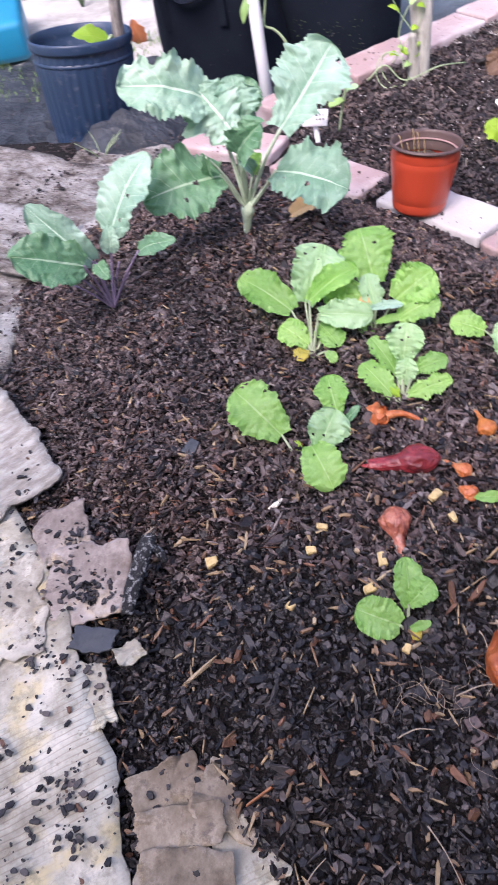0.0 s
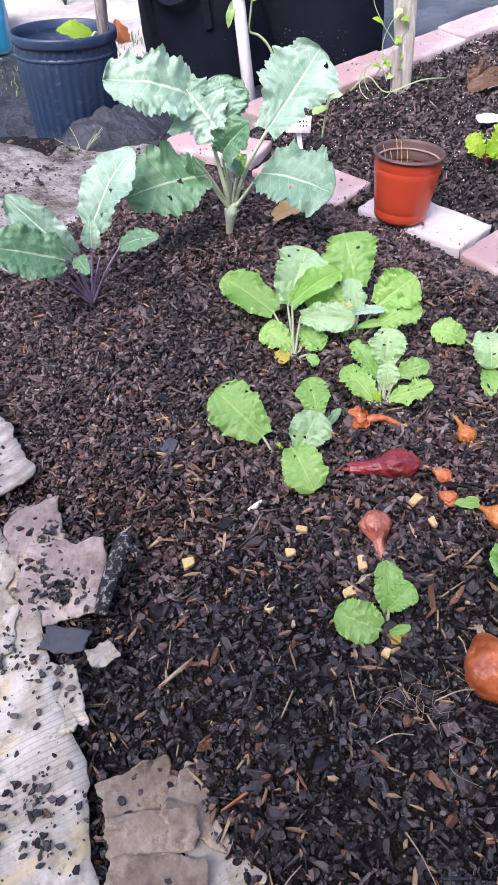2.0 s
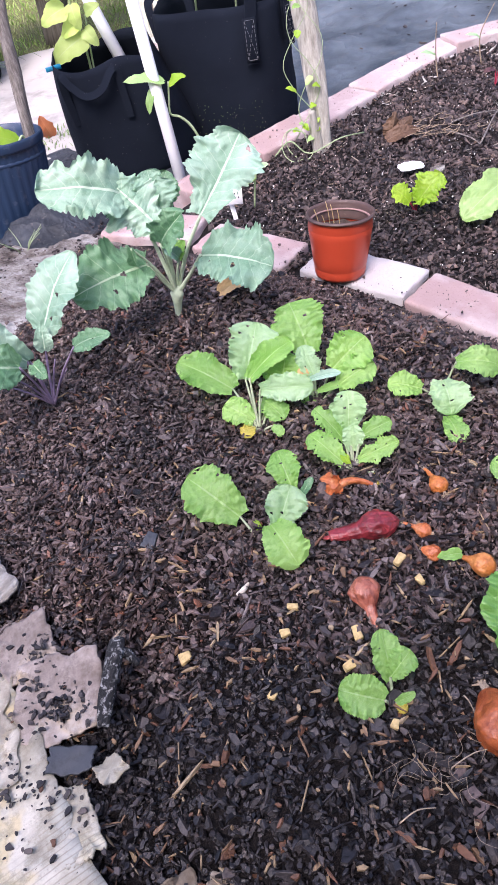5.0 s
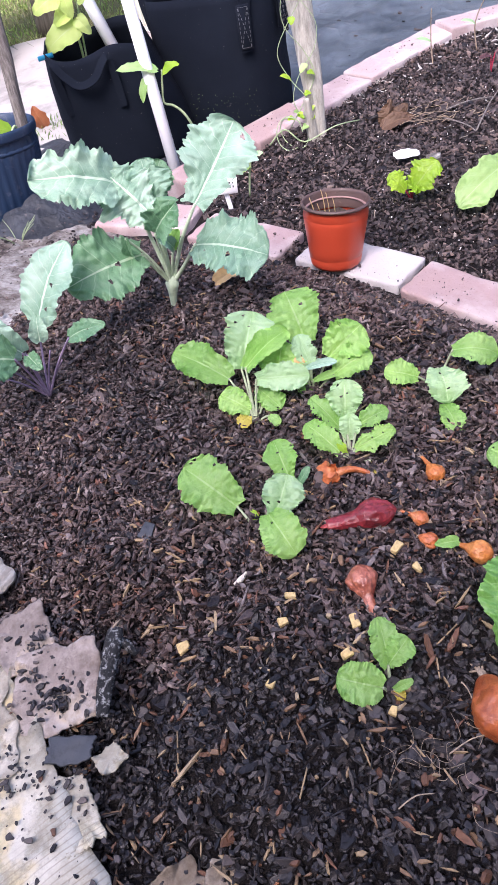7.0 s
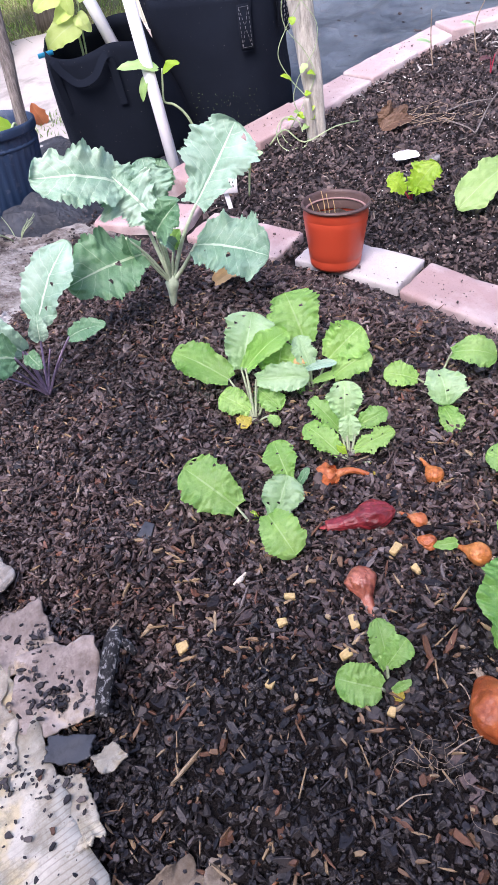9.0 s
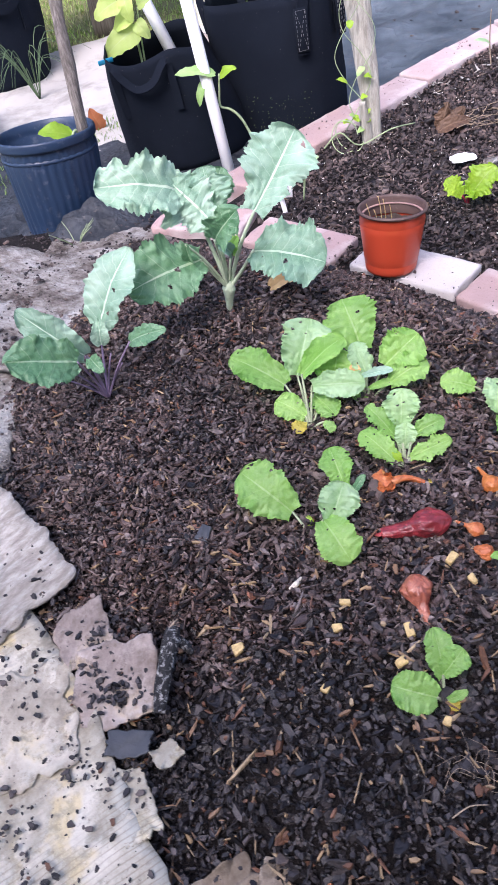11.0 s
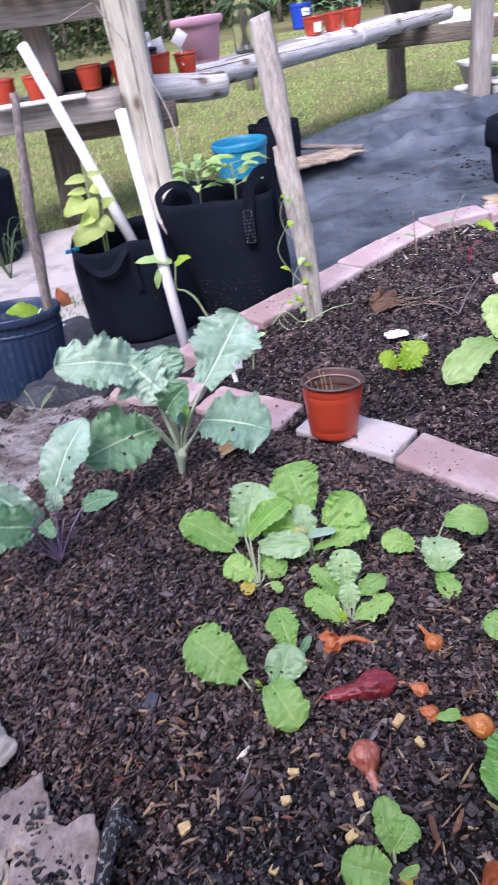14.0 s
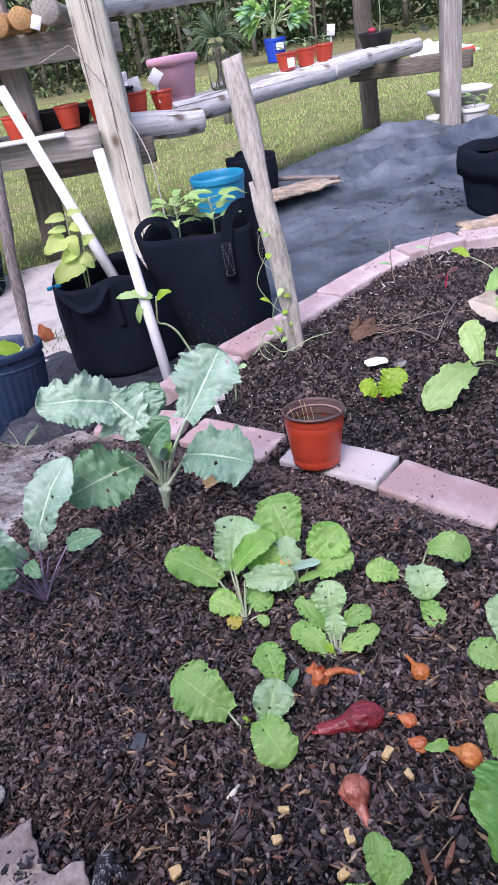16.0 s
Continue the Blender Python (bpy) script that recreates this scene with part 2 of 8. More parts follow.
def felt():
    m = Mat("black_felt")
    f = m.noise(700, 3, 0.7)
    g = m.noise(14, 5, 0.6)
    s = m.noise(160, 3, 0.5)
    col = m.mix(g, (0.0050, 0.0072, 0.0125), (0.0110, 0.0150, 0.0240))
    col = m.mix(m.ramp(s, [(0.70, (0, 0, 0)), (0.78, (0.5, 0.5, 0.5))]), col, (0.16, 0.15, 0.13))
    m.bump(f, 0.6, 0.0012)
    return m.done(col, 0.95, 0.12)


def fabric(name, a, b, rough=0.5, scale=6.0):
    m = Mat(name)
    weave = m.noise(900, 2, 0.5)
    dust = m.noise(scale, 6, 0.65)
    spots = m.noise(scale * 12, 4, 0.6)
    col = m.mix(m.ramp(dust, [(0.36, (0, 0, 0)), (0.64, (1, 1, 1))]), a, b)
    col = m.mix(m.ramp(spots, [(0.60, (0, 0, 0)), (0.72, (0.6, 0.6, 0.6))]), col, (0.15, 0.13, 0.12))
    wr = m.math("ABSOLUTE", m.math("SUBTRACT", m.noise(scale * 1.6, 3, 0.5), 0.5))
    hgt = m.math("ADD", m.math("MULTIPLY", m.math("POWER", m.math("SUBTRACT", 1.0, m.math("MULTIPLY", wr, 2.0)), 3.0), 0.9), m.math("MULTIPLY", weave, 0.05))
    m.bump(hgt, 0.5, 0.02)
    return m.done(col, rough, 0.45)


M["felt"] = felt()
# Blue-grey mottling paints reflected sky onto the black cloth, along with dust.
M["fabric"] = fabric("black_landscape_fabric", (0.030, 0.041, 0.052), (0.130, 0.158, 0.180), 0.46, 3.0)
M["mesh_cloth"] = fabric("dark_mesh_cloth", (0.009, 0.012, 0.016), (0.034, 0.040, 0.050), 0.65, 9.0)
M["pale_cloth"] = simple("pale_dusty_cloth", (0.33, 0.31, 0.28), (0.50, 0.48, 0.45), 9, 0.9, 0.4, 0.01, 0.2, 8)
M["wood"] = wood("weathered_grey_wood", (0.30, 0.275, 0.235), (0.44, 0.42, 0.375), 1.1, (30, 30, 2.0), stain=0.45)
M["post"] = wood("pale_post_wood", (0.53, 0.515, 0.41), (0.67, 0.655, 0.55), 1.2, (26, 26, 1.4), stain=0.30, knots=True)
# Darker timber tone, shared by bench parts, trunks and jar stems.
M["dark_wood"] = wood("dark_brown_wood", (0.135, 0.116, 0.088), (0.22, 0.20, 0.162))
M["log"] = wood("bleached_log", (0.50, 0.50, 0.475), (0.72, 0.725, 0.70), 0.9, (22, 22, 2), stain=0.35, knots=True)
M["dark_stake"] = wood("dark_grey_branch", (0.17, 0.15, 0.135), (0.34, 0.305, 0.28), 2.0, (40, 40, 3), stain=0.4)
M["torn_sheet"] = wood("streaked_torn_cardboard", (0.34, 0.31, 0.265), (0.58, 0.555, 0.50), 1.3, (9, 26, 20), 0.9, 0.6)
M["orange_log"] = wood("orange_cut_log", (0.38, 0.22, 0.08), (0.60, 0.39, 0.18))
M["stake"] = wood("driftwood_stake", (0.40, 0.375, 0.32), (0.58, 0.555, 0.49), 1.7, (30, 30, 2.4), stain=0.35)


def cardboard(name, a, b, flutes=False, speck=0.5):
    m = Mat(name)
    f = m.noise(14, 7, 0.7)
    g = m.noise(60, 5, 0.7)
    col = m.ramp(f, [(0.36, tuple(x * 0.8 for x in a)), (0.50, tuple((x + y) / 2 for x, y in zip(a, b))), (0.62, tuple(min(1, y * 1.15) for y in b))])
    col = m.mix(m.ramp(g, [(0.58, (0, 0, 0)), (0.7, (speck,) * 3)]), col, (0.14, 0.11, 0.095))
    h = g
    yel = m.ramp(m.noise(16, 4, 0.6), [(0.56, (0, 0, 0)), (0.64, (0.7, 0.7, 0.7))])
    col = m.mix(yel, col, tuple(x * k for x, k in zip(b, (1.12, 0.98, 0.62))))
    blue = m.ramp(m.noise(9, 5, 0.65), [(0.55, (0, 0, 0)), (0.66, (0.7, 0.7, 0.7))])
    col = m.mix(blue, col, tuple(x * k for x, k in zip(b, (0.97, 1.03, 1.06))))
    grime = m.ramp(m.noise(34, 6, 0.75), [(0.50, (0, 0, 0)), (0.62, (0.55, 0.55, 0.55))])
    col = m.mix(grime, col, tuple(x * 0.62 for x in a))
    col = m.mix(m.ramp(m.noise(130, 4, 0.7), [(0.60, (0, 0, 0)), (0.70, (speck,) * 3)]), col, (0.16, 0.13, 0.11))
    info = m.t.nodes.new("ShaderNodeObjectInfo")
    col = m.mix(1.0, col, m.ramp(info.outputs["Random"], [(0.0, (0.86, 0.86, 0.86)), (1.0, (1.12, 1.12, 1.12))]), "MULTIPLY")
    if flutes:
        w = m.n("TexWave", Scale=58.0, Distortion=1.4, Detail=2.0)
        w.bands_direction = "Y"
        m.l(m.coords(), w.inputs["Vector"])
        cr = m.ramp(w.outputs["Fac"], [(0.0, (0.5, 0.5, 0.5)), (0.22, (0, 0, 0))])
        patch = m.ramp(m.noise(5, 3, 0.5), [(0.50, (0, 0, 0)), (0.60, (1, 1, 1))])
        col = m.mix(m.mix(1.0, cr, patch, "MULTIPLY"), col, (0.20, 0.16, 0.12))
        h = m.math("ADD", g, m.math("MULTIPLY", w.outputs["Fac"], 0.35))
    m.bump(h, 0.4, 0.0015)
    return m.done(col, 0.92, 0.15)


M["card_white"] = cardboard("bleached_cardboard", (0.34, 0.305, 0.225), (0.54, 0.51, 0.425), True)
M["liner_beige"] = cardboard("beige_paper", (0.33, 0.29, 0.225), (0.56, 0.515, 0.42), False, 0.7)
M["card_pink"] = cardboard("grey_beige_cardboard", (0.20, 0.158, 0.135), (0.42, 0.365, 0.325), False, 0.8)
M["card_brown"] = cardboard("brown_wet_cardboard", (0.19, 0.145, 0.10), (0.42, 0.355, 0.275), False, 0.8)


def charred():
    m = Mat("charred_bark")
    f = m.noise(190, 6, 0.75)
    g = m.noise(230, 4, 0.7)
    col = m.mix(g, (0.010, 0.011, 0.012), (0.045, 0.045, 0.047))
    col = m.mix(m.ramp(f, [(0.52, (0, 0, 0)), (0.60, (0.8, 0.8, 0.8))]), col, (0.40, 0.40, 0.39))
    m.bump(g, 0.9, 0.004)
    return m.done(col, 0.9, 0.2)


M["bark"] = charred()
def weathered():
    m = Mat("weathered_grey_sheet")
    a = m.noise(7, 9, 0.78, stretch=(1.0, 1.6, 1.0))
    b, c = m.noise(30, 7, 0.75, stretch=(1.0, 2.0, 1.0)), m.noise(170, 4, 0.7)
    col = m.ramp(a, [(0.40, (0.10, 0.083, 0.072)), (0.47, (0.31, 0.275, 0.245)), (0.53, (0.50, 0.468, 0.43)), (0.60, (0.70, 0.685, 0.65))])
    col = m.mix(m.ramp(b, [(0.34, (0.75, 0.75, 0.75)), (0.46, (0, 0, 0))]), col, (0.20, 0.155, 0.13))
    col = m.mix(m.ramp(b, [(0.56, (0, 0, 0)), (0.64, (0.8, 0.8, 0.8))]), col, (0.66, 0.65, 0.64))
    col = m.mix(m.ramp(c, [(0.62, (0, 0, 0)), (0.70, (0.8, 0.8, 0.8))]), col, (0.07, 0.058, 0.05))
    m.bump(m.math("ADD", m.math("MULTIPLY", a, 3.0), m.math("ADD", b, m.math("MULTIPLY", c, 0.4))), 1.0, 0.014)
    return m.done(col, 0.92, 0.15)


M["slab"] = weathered()
M["render"] = simple("unseen_wall_grey", (0.20, 0.19, 0.175), (0.30, 0.285, 0.265), 60, 0.9, 0.4)
M["old_bark"] = simple("dull_pinkish_bark", (0.085, 0.060, 0.056), (0.19, 0.145, 0.135), 160, 0.85, 0.6)
M["grey_flake"] = simple("slate_flake", (0.04, 0.045, 0.052), (0.075, 0.08, 0.09), 90, 0.6, 0.3)
M["kale"] = leaf_mat("blue_green_kale_leaf", (0.11, 0.285, 0.165), (0.25, 0.46, 0.32), (0.72, 0.86, 0.74), 0.54, 0.60, 7.0, 0.22, 0.58)
# Kale leaves with less of the painted sky sheen and a darker green.
M["kale_mid"] = leaf_mat("low_sheen_kale_leaf", (0.085, 0.25, 0.135), (0.18, 0.375, 0.225), (0.60, 0.76, 0.60), 0.36, 0.60, 7.0, 0.22, 0.55)
M["kale_dark"] = leaf_mat("dark_kale_leaf", (0.075, 0.24, 0.095), (0.165, 0.37, 0.17), (0.56, 0.72, 0.52), 0.14, 0.5, 6.0, 0.28, 0.6)
M["green"] = leaf_mat("fresh_green_leaf", (0.18, 0.455, 0.052), (0.40, 0.70, 0.15), (0.62, 0.82, 0.42), 0.13, 0.47, 7.0, 0.40, 0.34)
M["deep_green"] = leaf_mat("deep_green_leaf", (0.10, 0.32, 0.045), (0.22, 0.47, 0.105), (0.46, 0.64, 0.30), 0.0, 0.42, 7.0, 0.26)
M["green_blue"] = leaf_mat("bluish_sheen_leaf", (0.24, 0.49, 0.15), (0.43, 0.68, 0.30), (0.62, 0.79, 0.52), 0.40, 0.50, 7.0, 0.32, 0.34)
M["pale_lime"] = leaf_mat("pale_lime_leaf", (0.56, 0.74, 0.16), (0.72, 0.86, 0.32), (0.72, 0.84, 0.4), 0.0, 0.45, 6.0, 0.55)
M["lime"] = leaf_mat("lime_green_leaf", (0.27, 0.52, 0.02), (0.46, 0.70, 0.05), (0.50, 0.66, 0.15), 0.0, 0.42, 6.0, 0.45)
M["mustard"] = leaf_mat("light_green_leaf", (0.25, 0.47, 0.09), (0.44, 0.64, 0.22), (0.52, 0.66, 0.36), 0.1, 0.45, 7.0, 0.3)
M["yellow"] = leaf_mat("yellowed_leaf", (0.55, 0.42, 0.04), (0.70, 0.60, 0.10), (0.7, 0.6, 0.2), 0.0, 0.5, 5.0, 0.3)
M["dead"] = leaf_mat("dry_tan_leaf", (0.52, 0.30, 0.12), (0.78, 0.54, 0.27), (0.5, 0.33, 0.2), 0.0, 0.7, 6.0, 0.15)
M["dead_red"] = leaf_mat("rusty_dead_leaf", (0.28, 0.08, 0.03), (0.45, 0.16, 0.06), (0.4, 0.2, 0.1), 0.0, 0.7, 6.0, 0.15)
M["dead_brown"] = leaf_mat("dry_brown_leaf", (0.075, 0.038, 0.021), (0.165, 0.09, 0.05), (0.2, 0.12, 0.07), 0.0, 0.7, 6.0, 0.15)
M["dead_pale"] = leaf_mat("dry_cream_leaf", (0.52, 0.45, 0.36), (0.70, 0.64, 0.55), (0.7, 0.6, 0.5), 0.0, 0.6, 6.0, 0.2)
M["purple_leaf"] = leaf_mat("dark_red_leaf", (0.05, 0.02, 0.025), (0.13, 0.05, 0.05), (0.2, 0.06, 0.08), 0.0, 0.5, 5.0, 0.2)
M["stem"] = simple("pale_green_stem", (0.26, 0.36, 0.17), (0.44, 0.52, 0.32), 60, 0.55, 0.2)
M["frond"] = simple("grey_green_frond", (0.055, 0.105, 0.045), (0.12, 0.18, 0.085), 20, 0.6, 0.2)
M["weed"] = simple("weed_green", (0.09, 0.17, 0.045), (0.24, 0.34, 0.11), 20, 0.6, 0.2)
M["thread"] = simple("grey_thread", (0.16, 0.16, 0.17), (0.30, 0.30, 0.31), 300, 0.9, 0.2)
M["stem_pale"] = simple("pale_kale_stem", (0.40, 0.50, 0.34), (0.58, 0.67, 0.50), 60, 0.5, 0.2)
M["stem_grey"] = simple("grey_green_stem", (0.28, 0.34, 0.19), (0.44, 0.49, 0.33), 60, 0.6, 0.2)
M["stem_purple"] = simple("purple_stem", (0.20, 0.14, 0.23), (0.38, 0.30, 0.42), 60, 0.5, 0.2)
M["stem_red"] = simple("crimson_stem", (0.30, 0.02, 0.05), (0.45, 0.05, 0.09), 60, 0.5, 0.2)
M["twig"] = simple("dry_straw_twig", (0.25, 0.18, 0.12), (0.46, 0.37, 0.27), 120, 0.85, 0.4)


def onion_skin(name, dark, mid, light, rough=0.35):
    m = Mat(name)
    f = m.noise(28, 5, 0.7)
    g = m.noise(120, 4, 0.7)
    v = m.n("TexVoronoi", Scale=70.0)
    v.feature = "DISTANCE_TO_EDGE"
    m.l(m.coords(), v.inputs["Vector"])
    col = m.ramp(f, [(0.30, dark), (0.52, mid), (0.72, light)])
    col = m.mix(m.ramp(g, [(0.55, (0, 0, 0)), (0.72, (0.6, 0.6, 0.6))]), col, dark)
    m.bump(m.math("ADD", m.math("MINIMUM", v.outputs["Distance"], 0.4), m.math("MULTIPLY", g, 0.6)), 0.48, 0.005)
    return m.done(col, m.math("ADD", m.math("MULTIPLY", g, 0.3), rough - 0.1), 0.6)


M["shallot"] = onion_skin("dark_red_onion_skin", (0.085, 0.009, 0.012), (0.26, 0.028, 0.034), (0.42, 0.085, 0.08), 0.30)
M["shallot_pink"] = onion_skin("pinkish_onion_skin", (0.15, 0.026, 0.022), (0.40, 0.13, 0.075), (0.66, 0.36, 0.23), 0.26)
M["onion"] = onion_skin("orange_onion_skin", (0.28, 0.06, 0.012), (0.54, 0.18, 0.04), (0.68, 0.32, 0.10))
M["onion_rusty"] = onion_skin("rusty_onion_skin", (0.22, 0.04, 0.010), (0.48, 0.13, 0.035), (0.66, 0.30, 0.13))
M["corn"] = simple("yellow_corn_bit", (0.52, 0.36, 0.13), (0.72, 0.56, 0.29), 200, 0.7, 0.4)
M["cream"] = simple("cream_rind_bit", (0.62, 0.55, 0.42), (0.8, 0.74, 0.64), 200, 0.7, 0.4)
M["lawn"] = simple("lawn_ground", (0.09, 0.115, 0.035), (0.26, 0.235, 0.11), 3.0, 0.95, 0.5, 0.02, 0.2, 9)
def grass_mat():
    m = Mat("grass_blades")
    geo = m.t.nodes.new("ShaderNodeNewGeometry")
    col = m.ramp(geo.outputs["Random Per Island"], [(0.0, (0.18, 0.32, 0.06)), (0.5, (0.30, 0.44, 0.11)), (1.0, (0.45, 0.52, 0.19))])
    dry = m.ramp(geo.outputs["Random Per Island"], [(0.0, (0.30, 0.25, 0.13)), (1.0, (0.52, 0.45, 0.28))])
    patch = m.ramp(m.noise(2.6, 7, 0.75), [(0.49, (0, 0, 0)), (0.63, (0.9, 0.9, 0.9))])
    return m.done(m.mix(patch, col, dry), 0.7, 0.3)


M["grass"] = grass_mat()
M["woods"] = island_mat("woodland_leaves", [(0, (0.028, 0.058, 0.020)), (0.3, (0.070, 0.125, 0.040)), (0.6, (0.135, 0.20, 0.064)), (0.82, (0.21, 0.265, 0.10)), (0.94, (0.27, 0.25, 0.14))], 0.6, 8, 0.1, 0.4)
# Dark green that holds the shade of the woods in its colour.
M["woods_shade"] = simple("woodland_shade", (0.010, 0.020, 0.008), (0.045, 0.070, 0.026), 3.0, 0.9, 0.8, 0.2, 0.2, 9)
M["moss"] = simple("green_algae_bits", (0.06, 0.09, 0.03), (0.14, 0.18, 0.07), 300, 0.9, 0.4)


# ---- mesh helpers ----
RNG = np.random.default_rng(7)


def mesh_of(name, bm, smooth=True):
    me = bpy.data.meshes.new(name)
    bm.to_mesh(me)
    bm.free()
    if smooth:
        me.polygons.foreach_set("use_smooth", [True] * len(me.polygons))
    return me


def part(name, bm, material, parent=None, label="", smooth=True):
    me = mesh_of(name, bm, smooth) if isinstance(bm, bmesh.types.BMesh) else bm
    if not smooth:
        me.polygons.foreach_set("use_smooth", [False] * len(me.polygons))
    if not me.materials:
        me.materials.append(material)
    ob = new(name, me)
    if parent is not None:
        ob.parent = parent
        ob.matrix_parent_inverse = Matrix.Translation(-parent.location) if parent.type == "EMPTY" else Matrix()
    if label:
        ob["label"] = label
    return ob


def thing(name, at, label, category, group=""):
    e = new(name)
    e.empty_display_size = 0.02
    e.location = at
    return tagged(e, label, category, group)


def ribs(bm, rings, close=True, cap_start=False, cap_end=False):
    """Skin a list of rings (lists of points)."""
    vs = [[bm.verts.new(p) for p in r] for r in rings]
    n = len(vs[0])
    for a, b in zip(vs, vs[1:]):
        for i in range(n if close else n - 1):
            bm.faces.new((a[i], a[(i + 1) % n], b[(i + 1) % n], b[i]))
    if cap_start:
        bm.faces.new(list(reversed(vs[0])))
    if cap_end:
        bm.faces.new(vs[-1])
    return vs


def frame_of(d):
    d = Vector(d).normalized()
    a = d.orthogonal().normalized()
    return d, a, d.cross(a)


def tube(points, radii, sides=8, rough=0.0, seed=0, bm=None, caps=True):
    """A bent round rod through the points, smoothed."""
    bm = bm or bmesh.new()
    pts = [Vector(p) for p in points]
    if len(pts) > 2:
        fine = []
        for i in range(len(pts) - 1):
            p0, p1, p2, p3 = pts[max(i - 1, 0)], pts[i], pts[i + 1], pts[min(i + 2, len(pts) - 1)]
            for k in range(5):
                s = k / 5
                fine.append(0.5 * ((2 * p1) + (p2 - p0) * s + (2 * p0 - 5 * p1 + 4 * p2 - p3) * s * s + (3 * p1 - p0 - 3 * p2 + p3) * s ** 3))
        fine.append(pts[-1])
        pts = fine
    n = len(pts)
    if isinstance(radii, (int, float)):
        radii = (radii, radii)
    rr = np.interp(np.linspace(0, 1, n), np.linspace(0, 1, len(radii)), radii)
    rings, up = [], None
    for i, p in enumerate(pts):
        d = (pts[min(i + 1, n - 1)] - pts[max(i - 1, 0)]).normalized()
        a = (up - d * up.dot(d)).normalized() if up is not None else d.orthogonal().normalized()
        up = a
        b = d.cross(a)
        ring = []
        for k in range(sides):
            t = 2 * math.pi * k / sides
            q = a * math.cos(t) + b * math.sin(t)
            r = rr[i]
            if rough:
                r *= 1 + rough * noise.noise(p * 14 + q * 1.3 + Vector((seed, 0, 0)))
            ring.append(p + q * r)
        rings.append(ring)
    ribs(bm, rings, True, caps, caps)
    return bm


def along(a, b, up=(0, 0, 1)):
    """The pose of a piece whose z axis runs from a to b."""
    a, b = Vector(a), Vector(b)
    z = (b - a).normalized()
    x = Vector(up).cross(z)
    x = x.normalized() if x.length > 1e-3 else z.orthogonal().normalized()
    y = z.cross(x)
    return Matrix.Translation(a) @ Matrix((x, y, z)).transposed().to_4x4(), (b - a).length


def log(name, a, b, r0, r1, material, parent=None, label="", sides=18, rough=0.08, seed=0, segs=16, bow=0.006):
    """A round log, its grain along its length, with knotty swellings and cut ends."""
    m, L = along(a, b)
    rings = []
    for i in range(segs + 1):
        k = i / segs
        r = r0 + (r1 - r0) * k
        cx, cy = bow * math.sin(k * 5 + seed), bow * math.cos(k * 4 + seed * 2)
        rings.append([(cx + math.cos(t) * q, cy + math.sin(t) * q, L * k) for t in [2 * math.pi * s / sides for s in range(sides)] for q in [r * (1 + rough * noise.noise(Vector((math.cos(t) * 1.2 + seed, math.sin(t) * 1.2, k * L * 5))) + 0.3 * rough * noise.noise(Vector((math.cos(t) * 5 + seed, math.sin(t) * 5, k * L * 14))))]])
    rings = [[(x * 0.93, y * 0.93, z - 0.002) for x, y, z in rings[0]]] + rings + [[(x * 0.93, y * 0.93, z + 0.002) for x, y, z in rings[-1]]]
    bm = bmesh.new()
    ribs(bm, rings, True, True, True)
    ob = part(name, bm, material, parent, label)
    ob.matrix_basis = m
    return ob


def beam(name, a, b, w, h, material, parent=None, label="", seed=0, up=(0, 0, 1), wobble=0.003):
    """A sawn timber between two points, slightly uneven, with worn edges."""
    m, L = along(a, b, up)
    c = 0.10
    prof = [(-1, -1 + c), (-1 + c, -1), (1 - c, -1), (1, -1 + c), (1, 1 - c), (1 - c, 1), (-1 + c, 1), (-1, 1 - c)]
    segs = max(4, int(L / 0.06))
    rings = []
    for i in range(segs + 1):
        k = 1 - (0.05 if i in (0, segs) else 0)
        z = L * i / segs
        rings.append([(x * w / 2 * k + wobble * noise.noise(Vector((z * 9, x * 2 + seed, y * 2))), y * h / 2 * k + wobble * noise.noise(Vector((z * 9 + 9, x * 2 + seed, y * 2))), z) for x, y in prof])
    bm = bmesh.new()
    ribs(bm, rings, True, True, True)
    ob = part(name, bm, material, parent, label)
    ob.matrix_basis = m
    return ob


def lathe(profile, sides=40, wob=0.0, seed=0, flute=0.0, flutes=0):
    """Turn (radius, height) pairs round the z axis."""
    bm = bmesh.new()
    rings = []
    for r, z in profile:
        ring = []
        for k in range(sides):
            t = 2 * math.pi * k / sides
            q = r * (1 + wob * noise.noise(Vector((math.cos(t) * 1.4 + seed, math.sin(t) * 1.4, z * 6))))
            if flute:
                q -= flute * (0.5 + 0.5 * math.cos(t * flutes))
            ring.append((q * math.cos(t), q * math.sin(t), z))
        rings.append(ring)
    ribs(bm, rings)
    return bm


def moved(bm, m):
    bmesh.ops.transform(bm, matrix=m, verts=bm.verts)
    return bm


def box_bm(sx, sy, sz, bevel=0.002, seg=2):
    bm = bmesh.new()
    bmesh.ops.create_cube(bm, size=1)
    bmesh.ops.scale(bm, vec=(sx, sy, sz), verts=bm.verts)
    if bevel:
        bmesh.ops.bevel(bm, geom=bm.edges[:], offset=bevel, segments=seg, affect="EDGES", profile=0.5)
    return bm


def smoothstep(a, b, x):
    t = np.clip((x - a) / (b - a), 0, 1)
    return t * t * (3 - 2 * t)


def vnoise(x, y, scale, seed=0.0):
    return noise.noise(Vector((x * scale + seed, y * scale - seed, seed * 0.7)))


